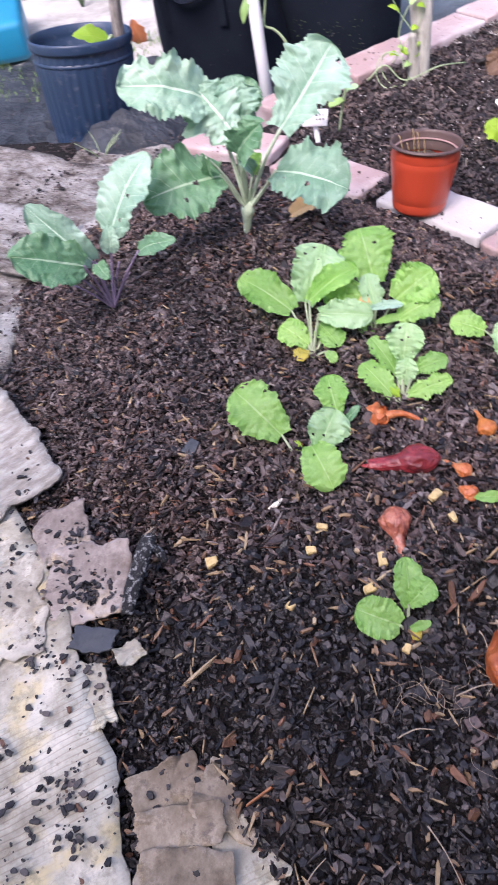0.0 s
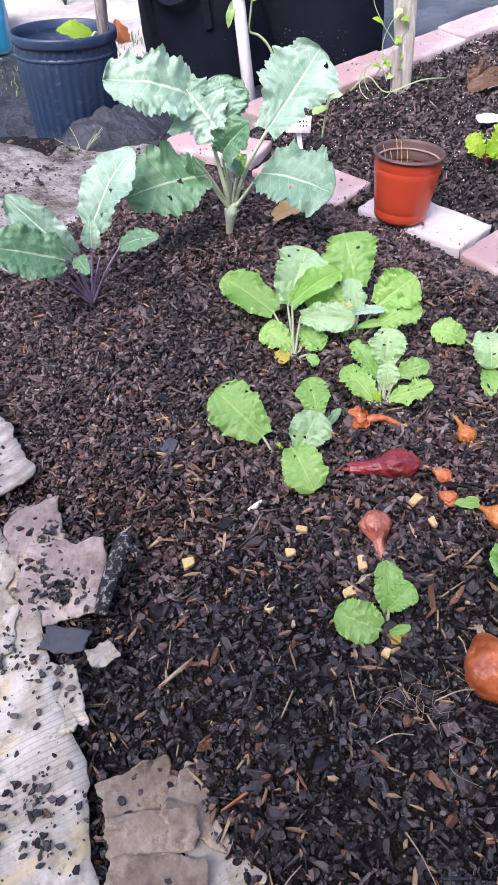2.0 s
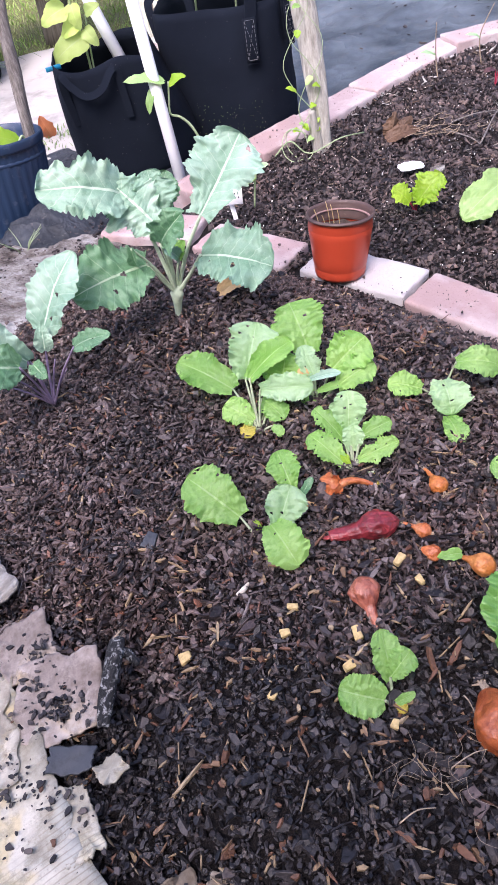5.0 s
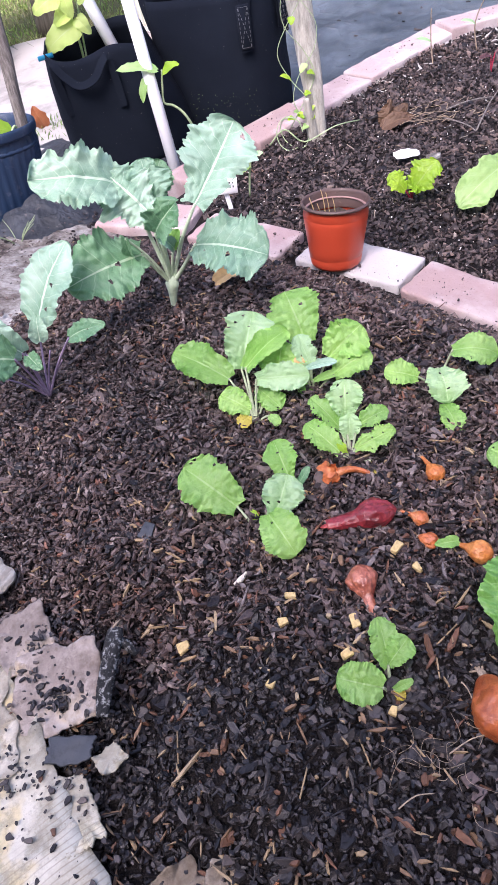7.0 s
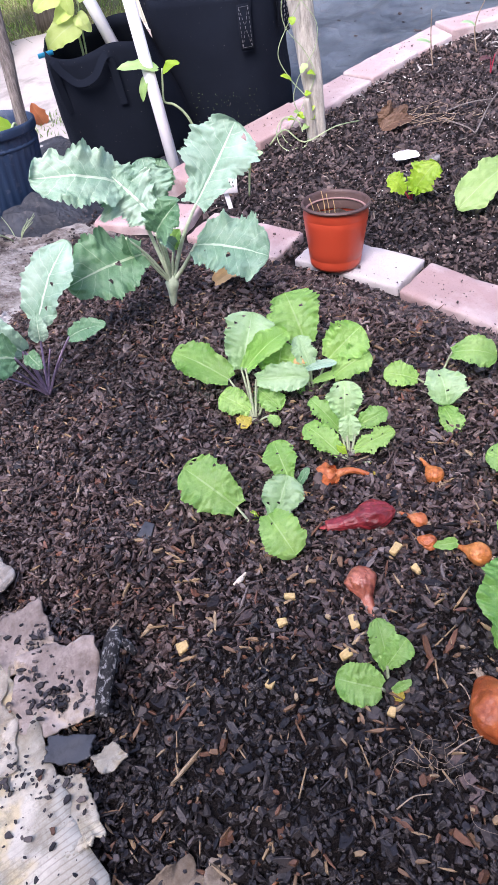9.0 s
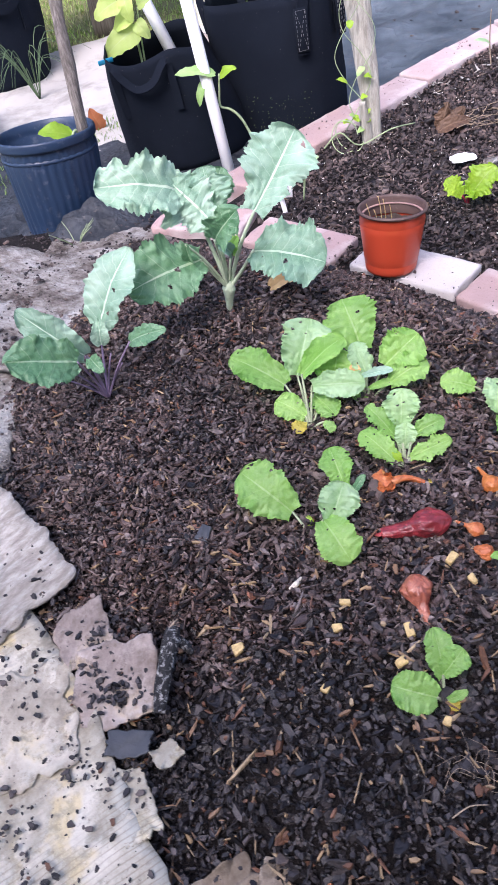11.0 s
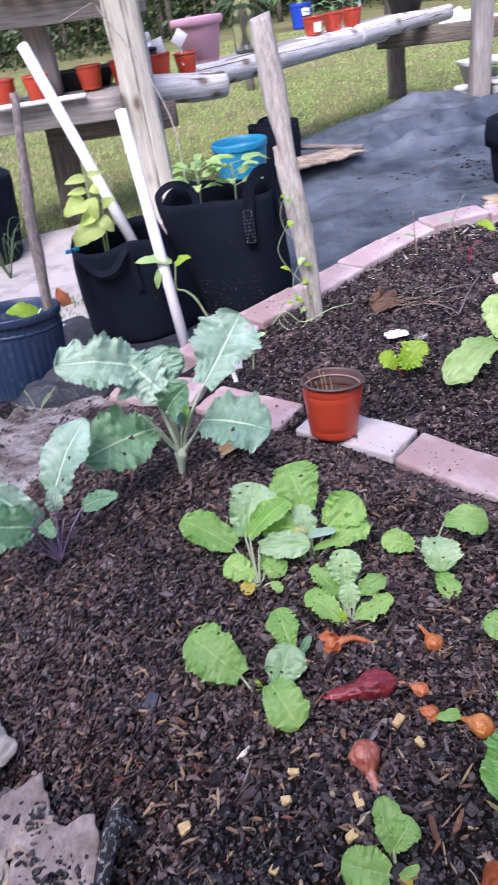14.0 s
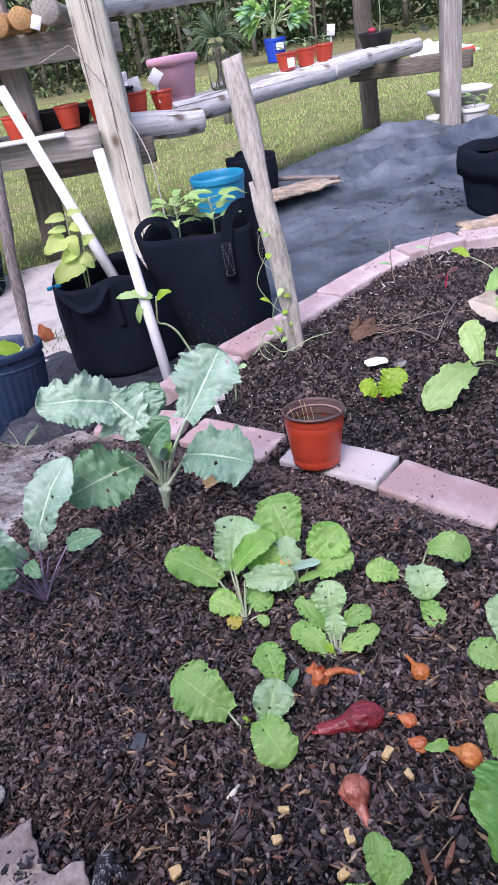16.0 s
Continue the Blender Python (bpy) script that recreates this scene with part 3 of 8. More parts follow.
# ---- the lie of the soil ----
ROW_X, ROW_Y = (-0.62, -0.30, -0.05, 0.16, 0.30, 0.45, 0.80, 1.6), (1.42, 1.37, 1.22, 1.07, 0.925, 0.76, 0.40, -0.4)
LEFT_Y, LEFT_X = (-0.5, 0.12, 0.19, 0.25, 0.42, 0.50, 0.65, 0.85, 1.06, 1.2, 1.32), (-0.05, -0.085, -0.12, -0.19, -0.215, -0.325, -0.43, -0.49, -0.45, -0.39, -0.32)
CURB_X, CURB_Y = (-0.5, -0.15, 0.0, 0.225, 0.505, 0.64, 0.80, 1.2, 1.9), (1.2, 1.44, 1.60, 1.815, 2.08, 2.15, 2.12, 2.07, 1.9)


def lie(x, y):
    """Height of the soil."""
    row = np.interp(x, ROW_X, ROW_Y)
    d = (row - y) * 0.76
    und = 0.010 * vnoise(x, y, 7) + 0.006 * vnoise(x, y, 19, 3.0)
    if d > 0:
        s = float(smoothstep(0.02, 0.17, d))
        left = float(smoothstep(-0.01, 0.14, x - np.interp(y, LEFT_Y, LEFT_X)))
        z = -0.018 + 0.056 * s
        z = -0.018 + (z + 0.018) * left
        z -= 0.022 * math.exp(-((x + 0.135) ** 2 + (y - 0.37) ** 2) / 0.0045)
        z -= 0.03 * float(smoothstep(0.24, 0.12, y)) * left
        return z + und * (0.4 + 0.6 * left)
    c = (np.interp(x, CURB_X, CURB_Y) - y) * 0.75
    z = -0.016 + und * 0.8
    if c < 0.02:
        z -= 0.08 * float(smoothstep(0.02, -0.06, c))
    return z


# ---- ground and setting ----
def grid_mesh(name, x0, x1, y0, y1, nx, ny, height, keep=None):
    xs, ys = np.linspace(x0, x1, nx), np.linspace(y0, y1, ny)
    co = [(float(x), float(y), float(height(x, y))) for y in ys for x in xs]
    fs = []
    for j in range(ny - 1):
        for i in range(nx - 1):
            a = j * nx + i
            if keep is None or keep((xs[i] + xs[i + 1]) / 2, (ys[j] + ys[j + 1]) / 2):
                fs.append((a, a + 1, a + nx + 1, a + nx))
    me = bpy.data.meshes.new(name)
    me.from_pydata(co, [], fs)
    me.polygons.foreach_set("use_smooth", [True] * len(me.polygons))
    return me


def lawn_lie(x, y):
    r = math.hypot(x, y - 2)
    return -0.085 + 0.02 * vnoise(x, y, 0.9) * min(1, r / 4)


ring = np.concatenate([np.linspace(0, 12, 40), np.array([15, 20, 30, 50, 90, 160, 300])])
axis_vals = np.concatenate([-ring[:0:-1], ring])
gco = [(float(x), float(y) + 3, lawn_lie(x, y + 3) if max(abs(x), abs(y)) < 13 else -0.085) for y in axis_vals for x in axis_vals]
nn = len(axis_vals)
gme = bpy.data.meshes.new("ground")
gme.from_pydata(gco, [], [(j * nn + i, j * nn + i + 1, (j + 1) * nn + i + 1, (j + 1) * nn + i) for j in range(nn - 1) for i in range(nn - 1)])
tagged(part("ground", gme, M["lawn"]), "patchy green and straw-coloured lawn", "lawn", kind="structure")

# Unseen wall, added to block skylight from behind and darken the near ground.
wall = part("wall_behind", box_bm(7.0, 0.18, 2.5, 0.01, 1), M["render"])
wall.matrix_world = pose(0.4, -1.2, 1.15)
tagged(wall, "plain grey rendered house wall behind the beds", "wall", kind="structure")
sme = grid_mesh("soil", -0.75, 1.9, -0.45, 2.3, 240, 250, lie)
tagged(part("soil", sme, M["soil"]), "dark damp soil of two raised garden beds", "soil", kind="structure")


def fabric_lie(x, y):
    z = -0.062 + 0.009 * vnoise(x, y, 3.5, 5) + 0.006 * vnoise(x * 1.7, y * 0.7, 11, 2)
    far = float(smoothstep(2.4, 3.5, y))
    # long soft folds
    for ax, ay, dx, dy, wide, high in ((0.75, 3.35, 0.93, 0.36, 0.06, 0.035), (0.9, 3.7, 0.80, 0.60, 0.09, 0.05), (1.2, 3.3, 0.97, -0.2, 0.07, 0.03), (1.3, 3.9, 0.6, 0.8, 0.07, 0.05), (0.6, 2.7, 0.9, 0.45, 0.05, 0.012), (0.9, 2.9, 0.5, 0.86, 0.05, 0.014), (1.7, 3.6, 0.9, 0.3, 0.1, 0.04)):
        t = (x - ax) * dx + (y - ay) * dy
        q = (x - ax) * -dy + (y - ay) * dx + 0.07 * math.sin(t * 3.1 + ax * 5) + 0.05 * vnoise(x, y, 2.5, ax)
        z += 1.1 * high * math.exp(-(q / (0.7 * wide)) ** 2) * math.exp(-(t / 0.7) ** 2)
    e = y - (4.10 + 0.38 * (x - 0.4))
    z += 0.045 * math.exp(-((x - 1.08) / 0.12) ** 2) * float(smoothstep(-0.15, 0.05, e))
    z += (0.05 + 0.03 * float(smoothstep(0.7, 1.3, x))) * float(smoothstep(-0.40, 0.06, e)) * float(smoothstep(0.2, 0.9, x)) * (0.8 + 0.5 * vnoise(x, y, 2.2, 8))
    z += 0.025 * max(0.0, vnoise(x + y, y - x, 2.2, 4)) * far
    for off, amp, wide, ph in ((-0.09, 0.030, 0.030, 0.3), (-0.22, 0.036, 0.045, 1.7), (-0.40, 0.024, 0.050, 3.1), (-0.62, 0.014, 0.040, 4.4)):
        q = e - off + 0.05 * math.sin(x * 4.2 + ph) + 0.04 * vnoise(x, y, 3.0, ph)
        z += amp * math.exp(-(q / wide) ** 2) * float(smoothstep(0.30, 0.60, x)) * (0.7 + 0.6 * vnoise(x, 0, 2.5, ph))
    z += 0.0055 * (1 - abs(vnoise(x * 1.3 + y * 0.5, y * 0.8, 6.0, 12))) ** 4 * (0.5 + far)
    z += 0.0035 * (1 - abs(vnoise(x * 0.5 + y * 0.9, y * 0.6 - x * 1.2, 12, 31))) ** 4
    return z


def fabric_far(x):
    return 4.10 + 0.38 * min(x - 0.4, 0.75) - 0.25 * max(0, x - 1.3) + 0.03 * vnoise(x, 0, 4) + 0.06 * math.exp(-((x - 1.08) / 0.12) ** 2)


def fabric_keep(x, y):
    return np.interp(x, CURB_X, CURB_Y) - 0.03 < y < fabric_far(x) and x > 0.05 + max(0, (y - 2.6)) * 0.25


fco, fnx, fny = [], 260, 260
for s in np.linspace(0, 1, fnx):
    for v in np.linspace(0, 1, fny):
        x = 0.05 + 3.5 * s ** 1.3
        lo = float(np.interp(x, CURB_X, CURB_Y)) - 0.03
        y = lo + (fabric_far(x) - lo) * v
        x += (max(0, y - 2.6) * 0.25 + 0.05 * vnoise(y, 0, 3)) * (1 - s) ** 4
        fco.append((x, y, fabric_lie(x, y)))
fme = bpy.data.meshes.new("ground_fabric")
fme.from_pydata(fco, [], [(i * fny + j, (i + 1) * fny + j, (i + 1) * fny + j + 1, i * fny + j + 1) for i in range(fnx - 1) for j in range(fny - 1)])
fme.polygons.foreach_set("use_smooth", [True] * len(fme.polygons))
tagged(part("ground_fabric", fme, M["fabric"]), "wrinkled black landscape fabric with dusty blue-grey sheen", "ground cover", kind="structure")


def pale_lie(x, y):
    return -0.066 + 0.016 * vnoise(x, y, 3.0, 6) + 0.006 * vnoise(x, y * 0.4, 16, 1) + 0.03 * float(smoothstep(2.3, 2.9, y)) * (0.5 + vnoise(x, y, 4, 2))


pme = grid_mesh("pale_ground_cloth", -1.9, 0.02, 1.55, 3.15, 150, 130, pale_lie,
                lambda x, y: y < 2.95 + 0.12 * vnoise(x, 0, 5) - 0.25 * max(0, -0.6 - x) and y > 1.85 + 0.1 * vnoise(x, y, 6) and x < -0.12 + 0.1 * vnoise(0, y, 5))
tagged(part("pale_ground_cloth", pme, M["pale_cloth"]), "pale dusty ground cloth lying in soft folds", "ground cover", kind="structure")


def dark_lie(x, y):
    return -0.058 + 0.010 * vnoise(x, y, 9, 4) + 0.012 * max(0, vnoise(x, y * 1.5, 14, 1))


dme = grid_mesh("dark_ground_cloth", -1.2, 0.02, 1.2, 2.15, 120, 100, dark_lie,
                lambda x, y: y > 1.43 + 0.03 * vnoise(x, y, 9) + 0.10 * max(0, -0.5 - x) and y < 1.98 + 0.08 * vnoise(x, y, 5) and x < 0.0)
tagged(part("dark_ground_cloth", dme, M["mesh_cloth"]), "dark landscape cloth under the pots", "ground cover", kind="structure")


# ---- scattered stuff: mulch, chips, crumbs, grass ----
def flakes(name, xy, zs, length, width, thick, tilt, sides=6, seed=1, ragged=0.35):
    """Many small ragged flakes as one mesh: each a bevelled prism of its own outline."""
    rng = np.random.default_rng(seed)
    n = len(xy)
    ang = np.linspace(0, 2 * np.pi, sides, endpoint=False)[None, :] + rng.uniform(-0.3, 0.3, (n, sides))
    rad = 1 + rng.uniform(-ragged, ragged, (n, sides))
    px, py = np.cos(ang) * rad * length[:, None] / 2, np.sin(ang) * rad * width[:, None] / 2
    bend = rng.uniform(-0.25, 0.25, n)[:, None] * px ** 2 / np.maximum(length[:, None], 1e-4)
    top = np.stack([px * 0.86, py * 0.86, thick[:, None] / 2 + bend + rng.uniform(-0.13, 0.13, (n, sides)) * thick[:, None]], -1)
    bot = np.stack([px, py, -thick[:, None] / 2 + bend], -1)
    v = np.concatenate([top, bot], 1)
    yaw, a, b = rng.uniform(0, 2 * np.pi, n), rng.normal(0, 1, n) * tilt, rng.normal(0, 1, n) * tilt
    ca, sa, cb, sb, cy, sy = np.cos(a), np.sin(a), np.cos(b), np.sin(b), np.cos(yaw), np.sin(yaw)
    x, y, z = v[..., 0], v[..., 1], v[..., 2]
    y, z = y * ca[:, None] - z * sa[:, None], y * sa[:, None] + z * ca[:, None]
    x, z = x * cb[:, None] + z * sb[:, None], -x * sb[:, None] + z * cb[:, None]
    x, y = x * cy[:, None] - y * sy[:, None], x * sy[:, None] + y * cy[:, None]
    v = np.stack([x + xy[:, :1], y + xy[:, 1:], z + zs[:, None]], -1).reshape(-1, 3)
    k = 2 * sides
    base = (np.arange(n) * k)[:, None]
    me = bpy.data.meshes.new(name)
    loops, starts, totals = [], [], []
    tops = base + np.arange(sides)[None, :]
    quads = []
    for i in range(sides):
        j = (i + 1) % sides
        quads.append(np.concatenate([base + i, base + sides + i, base + sides + j, base + j], 1))
    q = np.stack(quads, 1).reshape(-1)
    loops = np.concatenate([tops.reshape(-1), q])
    totals = np.concatenate([np.full(n, sides), np.full(n * sides, 4)])
    starts = np.concatenate([[0], np.cumsum(totals)[:-1]])
    me.vertices.add(len(v))
    me.vertices.foreach_set("co", v.reshape(-1))
    me.loops.add(len(loops))
    me.loops.foreach_set("vertex_index", loops.astype(np.int32))
    me.polygons.add(len(totals))
    me.polygons.foreach_set("loop_start", starts.astype(np.int32))
    me.update(calc_edges=True)
    me.validate()
    return me


def spread(n, x0, x1, y0, y1, inside, seed):
    rng = np.random.default_rng(seed)
    out = []
    while len(out) < n:
        x, y = rng.uniform(x0, x1), rng.uniform(y0, y1)
        if inside(x, y):
            out.append((x, y))
    return np.array(out)


def in_front(x, y):
    return y < np.interp(x, ROW_X, ROW_Y) - 0.075 and x > np.interp(y, LEFT_Y, LEFT_X) - (0.10 if y < 0.8 else 0.015)


def in_hollow(x, y):
    """The stretch near the cardboard where the chips are coarser and blue-black."""
    edge = 0.395 + 0.06 * vnoise(x, y, 8, 6) - 0.10 * max(0.0, -0.02 - x) + 0.35 * max(0.0, x - 0.05)
    return in_front(x, y) and random.random() < float(smoothstep(edge + 0.06, edge - 0.06, y))


def in_brown(x, y):
    edge = 0.395 + 0.06 * vnoise(x, y, 8, 6) - 0.10 * max(0.0, -0.02 - x) + 0.35 * max(0.0, x - 0.05)
    return in_front(x, y) and random.random() < float(smoothstep(edge - 0.06, edge + 0.06, y))


def in_back(x, y):
    return np.interp(x, ROW_X, ROW_Y) + 0.07 < y < np.interp(x, CURB_X, CURB_Y) - 0.055 and x > -0.25


def scatter(name, n, box, inside, length, width, thick, tilt, lift, material, seed, label, category, sides=6, ragged=0.35, smooth=False):
    xy = spread(n, *box, inside, seed)
    rng = np.random.default_rng(seed + 50)
    z = np.array([lie(x, y) for x, y in xy]) + rng.uniform(lift[0], lift[1], n)
    ln = np.minimum(length * 3, rng.lognormal(math.log(length), 0.5, n))
    wd = np.minimum(ln, rng.lognormal(math.log(width), 0.35, n))
    th = rng.uniform(thick * 0.6, thick * 1.5, n)
    me = flakes(name, xy, z, ln, wd, th, tilt, sides, seed, ragged)
    if smooth:
        me.polygons.foreach_set("use_smooth", [True] * len(me.polygons))
    return tagged(part(name, me, material, smooth=smooth), label, category, kind="stuff")


scatter("bark_mulch", 36000, (-0.5, 0.75, 0.25, 1.4), in_brown, 0.0074, 0.0046, 0.0020, 0.40, (-0.006, 0.010), M["mulch"], 11, "dark brown shredded bark mulch covering the bed", "mulch", 7, 0.38)
scatter("large_bark_chips", 1300, (-0.5, 0.75, 0.25, 1.4), in_brown, 0.0120, 0.0076, 0.0026, 0.26, (0.003, 0.008), M["mulch"], 17, "larger flat grey-brown bark chips on the mulch", "mulch", 8, 0.25)
scatter("shredded_mulch", 8000, (-0.5, 0.75, 0.25, 1.4), in_brown, 0.0130, 0.0019, 0.0013, 0.36, (0.002, 0.009), M["mulch"], 18, "long dark bark shreds among the mulch", "mulch", 5, 0.4)
scatter("fine_mulch", 40000, (-0.5, 0.75, 0.25, 1.4), in_brown, 0.0046, 0.0021, 0.0012, 0.5, (0.001, 0.009), M["mulch"], 12, "fine dark crumbs between the bark chips", "mulch", 5, 0.25)
scatter("black_bark_chips", 17000, (-0.3, 0.6, 0.0, 0.52), in_hollow, 0.0074, 0.0052, 0.0024, 0.42, (-0.006, 0.010), M["black_mulch"], 25, "coarse blue-black bark chips at the near end of the bed", "mulch", 7, 0.36)
scatter("black_bark_slabs", 190, (-0.3, 0.6, 0.0, 0.52), in_hollow, 0.0135, 0.0090, 0.0042, 0.30, (0.004, 0.009), M["black_mulch"], 26, "flat blue-black slabs of bark on the chips", "mulch", 7, 0.28)
scatter("fine_black_mulch", 16000, (-0.3, 0.6, 0.0, 0.52), in_hollow, 0.0042, 0.0024, 0.0016, 0.6, (0.001, 0.009), M["black_mulch"], 27, "fine black crumbs between the coarse chips", "mulch", 5, 0.25)
scatter("black_bark_shreds", 1100, (-0.3, 0.6, 0.0, 0.52), in_hollow, 0.0140, 0.0020, 0.0014, 0.36, (0.003, 0.010), M["black_mulch"], 28, "thin dark shreds among the coarse chips", "mulch", 5, 0.4)
scatter("pale_wood_chips", 1500, (-0.5, 0.75, 0.0, 1.4), in_front, 0.0105, 0.0026, 0.0016, 0.25, (0.005, 0.0095), M["tan_chip"], 13, "tan splinters and chips of wood in the mulch", "wood chips", 5)
scatter("near_wood_chips", 240, (-0.25, 0.4, 0.05, 0.5), in_front, 0.0125, 0.0028, 0.0018, 0.22, (0.008, 0.0125), M["tan_chip"], 33, "tan and rusty wood splinters on the near mulch", "wood chips", 6, 0.3)
scatter("soil_crumbs", 38000, (-0.3, 1.25, 0.5, 2.2), in_back, 0.0068, 0.0044, 0.0028, 0.7, (-0.004, 0.009), M["crumb"], 14, "dark crumbly soil and bark of the back bed", "soil", 5)
scatter("soil_clods", 3200, (-0.3, 1.25, 0.5, 2.2), in_back, 0.0125, 0.0090, 0.0062, 0.5, (0.000, 0.006), M["crumb"], 24, "brown clods of soil and bark on the back bed", "soil", 7, 0.3, True)
scatter("bark_shreds", 6000, (-0.3, 1.25, 0.5, 2.2), in_back, 0.012, 0.0038, 0.0014, 0.4, (0.001, 0.007), M["crumb"], 19, "flat brown bark shreds on the back bed", "mulch", 6, 0.4)
scatter("perlite_specks", 2400, (-0.3, 1.5, 0.6, 2.2), in_back, 0.0021, 0.0018, 0.0016, 0.6, (0.003, 0.008), M["perlite"], 15, "small white perlite specks in the soil", "perlite", 5)
scatter("pale_bark_bits", 800, (-0.3, 1.5, 0.6, 2.2), in_back, 0.0095, 0.0026, 0.0016, 0.3, (0.003, 0.008), M["straw"], 16, "pale bark bits and straw on the back bed", "wood chips")


def by_border(x, y):
    return in_back(x, y) and (np.interp(x, CURB_X, CURB_Y) - y) < 0.16 and vnoise(x, y, 9, 2) > 0.1


scatter("paper_shreds", 60, (0.1, 0.95, 1.4, 2.2), by_border, 0.016, 0.006, 0.0015, 0.4, (0.004, 0.010), M["pale_cloth"], 23, "pale shredded paper bits beside the border bricks", "paper shreds", 6, 0.45)


def grass_mesh(name, xy, h, w, seed, zfun):
    rng = np.random.default_rng(seed)
    n = len(xy)
    yaw = rng.uniform(0, 2 * np.pi, n)
    lean = rng.uniform(0.2, 0.9, n) * h
    la = rng.uniform(0, 2 * np.pi, n)
    z = np.array([zfun(x, y) for x, y in xy])
    c, s = np.cos(yaw) * w / 2, np.sin(yaw) * w / 2
    p0 = np.stack([xy[:, 0] - c, xy[:, 1] - s, z], -1)
    p1 = np.stack([xy[:, 0] + c, xy[:, 1] + s, z], -1)
    mx, my = xy[:, 0] + np.cos(la) * lean * 0.35, xy[:, 1] + np.sin(la) * lean * 0.35
    p2 = np.stack([mx + c * 0.8, my + s * 0.8, z + h * 0.6], -1)
    p3 = np.stack([mx - c * 0.8, my - s * 0.8, z + h * 0.6], -1)
    p4 = np.stack([xy[:, 0] + np.cos(la) * lean, xy[:, 1] + np.sin(la) * lean, z + h * 0.9], -1)
    v = np.stack([p0, p1, p2, p3, p4], 1).reshape(-1, 3)
    me = bpy.data.meshes.new(name)
    b = np.arange(n) * 5
    fs = [f for k in b.tolist() for f in ((k, k + 1, k + 2, k + 3), (k + 3, k + 2, k + 4))]
    me.from_pydata(v.tolist(), [], fs)
    return me


def lawn_ok(x, y):
    if fabric_keep(x, y) and y < 5.3:
        return False
    return not (y < 2.95 and x > -2)


rg = np.random.default_rng(21)
gxy = []
while len(gxy) < 120000:
    r, th = 2.2 + 11 * rg.random() ** 1.5, rg.uniform(-0.62, 0.72)
    x, y = r * math.sin(th), r * math.cos(th)
    if lawn_ok(x, y):
        gxy.append((x, y))
gxy = np.array(gxy)
gd = np.hypot(gxy[:, 0], gxy[:, 1])
tagged(part("lawn_grass", grass_mesh("lawn_grass", gxy, rg.uniform(0.008, 0.024, len(gxy)), 0.0014 + 0.0008 * gd, 22, lawn_lie), M["grass"], smooth=False),
       "short patchy lawn grass, partly straw-coloured", "grass", kind="stuff")


# the woodland edge behind the lawn
def leaf_cloud(name, centres, per, spread_r, size, seed):
    rng = np.random.default_rng(seed)
    pts, n = [], len(centres) * per
    c = np.repeat(np.array(centres), per, 0)
    d = rng.normal(0, 1, (n, 3)) * np.array(spread_r)[None, :]
    p = c + d
    p[:, 2] = np.maximum(p[:, 2], -0.05)
    ax = rng.normal(0, 1, (n, 3))
    ax /= np.linalg.norm(ax, axis=1)[:, None]
    bx = np.cross(ax, rng.normal(0, 1, (n, 3)))
    bx /= np.linalg.norm(bx, axis=1)[:, None]
    s = rng.lognormal(math.log(size), 0.4, n)[:, None]
    v = np.stack([p - ax * s, p + bx * s * 0.45, p + ax * s, p - bx * s * 0.45], 1).reshape(-1, 3)
    me = bpy.data.meshes.new(name)
    me.from_pydata(v.tolist(), [], [(4 * i, 4 * i + 1, 4 * i + 2, 4 * i + 3) for i in range(n)])
    return me


rw = np.random.default_rng(31)
wood_c = []
for i in range(420):
    x = rw.uniform(-16, 22)
    depth = rw.random() ** 0.7
    y = 15.5 + 5 * depth + 0.8 * math.sin(x * 0.7) - 0.10 * max(0, x)
    top = 1.2 + 4.8 * depth + 1.2 * noise.noise(Vector((x * 0.3, 0, 0)))
    wood_c.append((x, y, rw.uniform(0.1, top)))
tagged(part("woodland_edge", leaf_cloud("woodland_edge", wood_c, 330, (0.75, 0.6, 0.5), 0.052, 32), M["woods"], smooth=False),
       "dense dark green woodland undergrowth behind the lawn", "woods", kind="stuff")
# Bent sheet closing the view, coloured as shade between the trees.
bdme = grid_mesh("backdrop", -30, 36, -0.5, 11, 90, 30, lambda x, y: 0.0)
bd = part("backdrop", bdme, M["woods_shade"])
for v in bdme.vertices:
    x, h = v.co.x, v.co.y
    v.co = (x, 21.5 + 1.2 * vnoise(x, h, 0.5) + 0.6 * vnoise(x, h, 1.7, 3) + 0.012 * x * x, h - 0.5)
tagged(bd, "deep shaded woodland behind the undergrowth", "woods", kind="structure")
bmt = bmesh.new()
for i in range(70):
    x, y = rw.uniform(-14, 20), rw.uniform(16.0, 20)
    h, rr = rw.uniform(2.5, 6.5), rw.uniform(0.02, 0.09)
    tube([(x, y, -0.1), (x + rw.uniform(-0.2, 0.2), y, h * 0.5), (x + rw.uniform(-0.5, 0.5), y + 0.2, h)], (rr, rr * 0.5), 6, bm=bmt)
tagged(part("woodland_trunks", bmt, M["dark_wood"]), "thin grey trunks among the undergrowth", "trunks", kind="stuff")


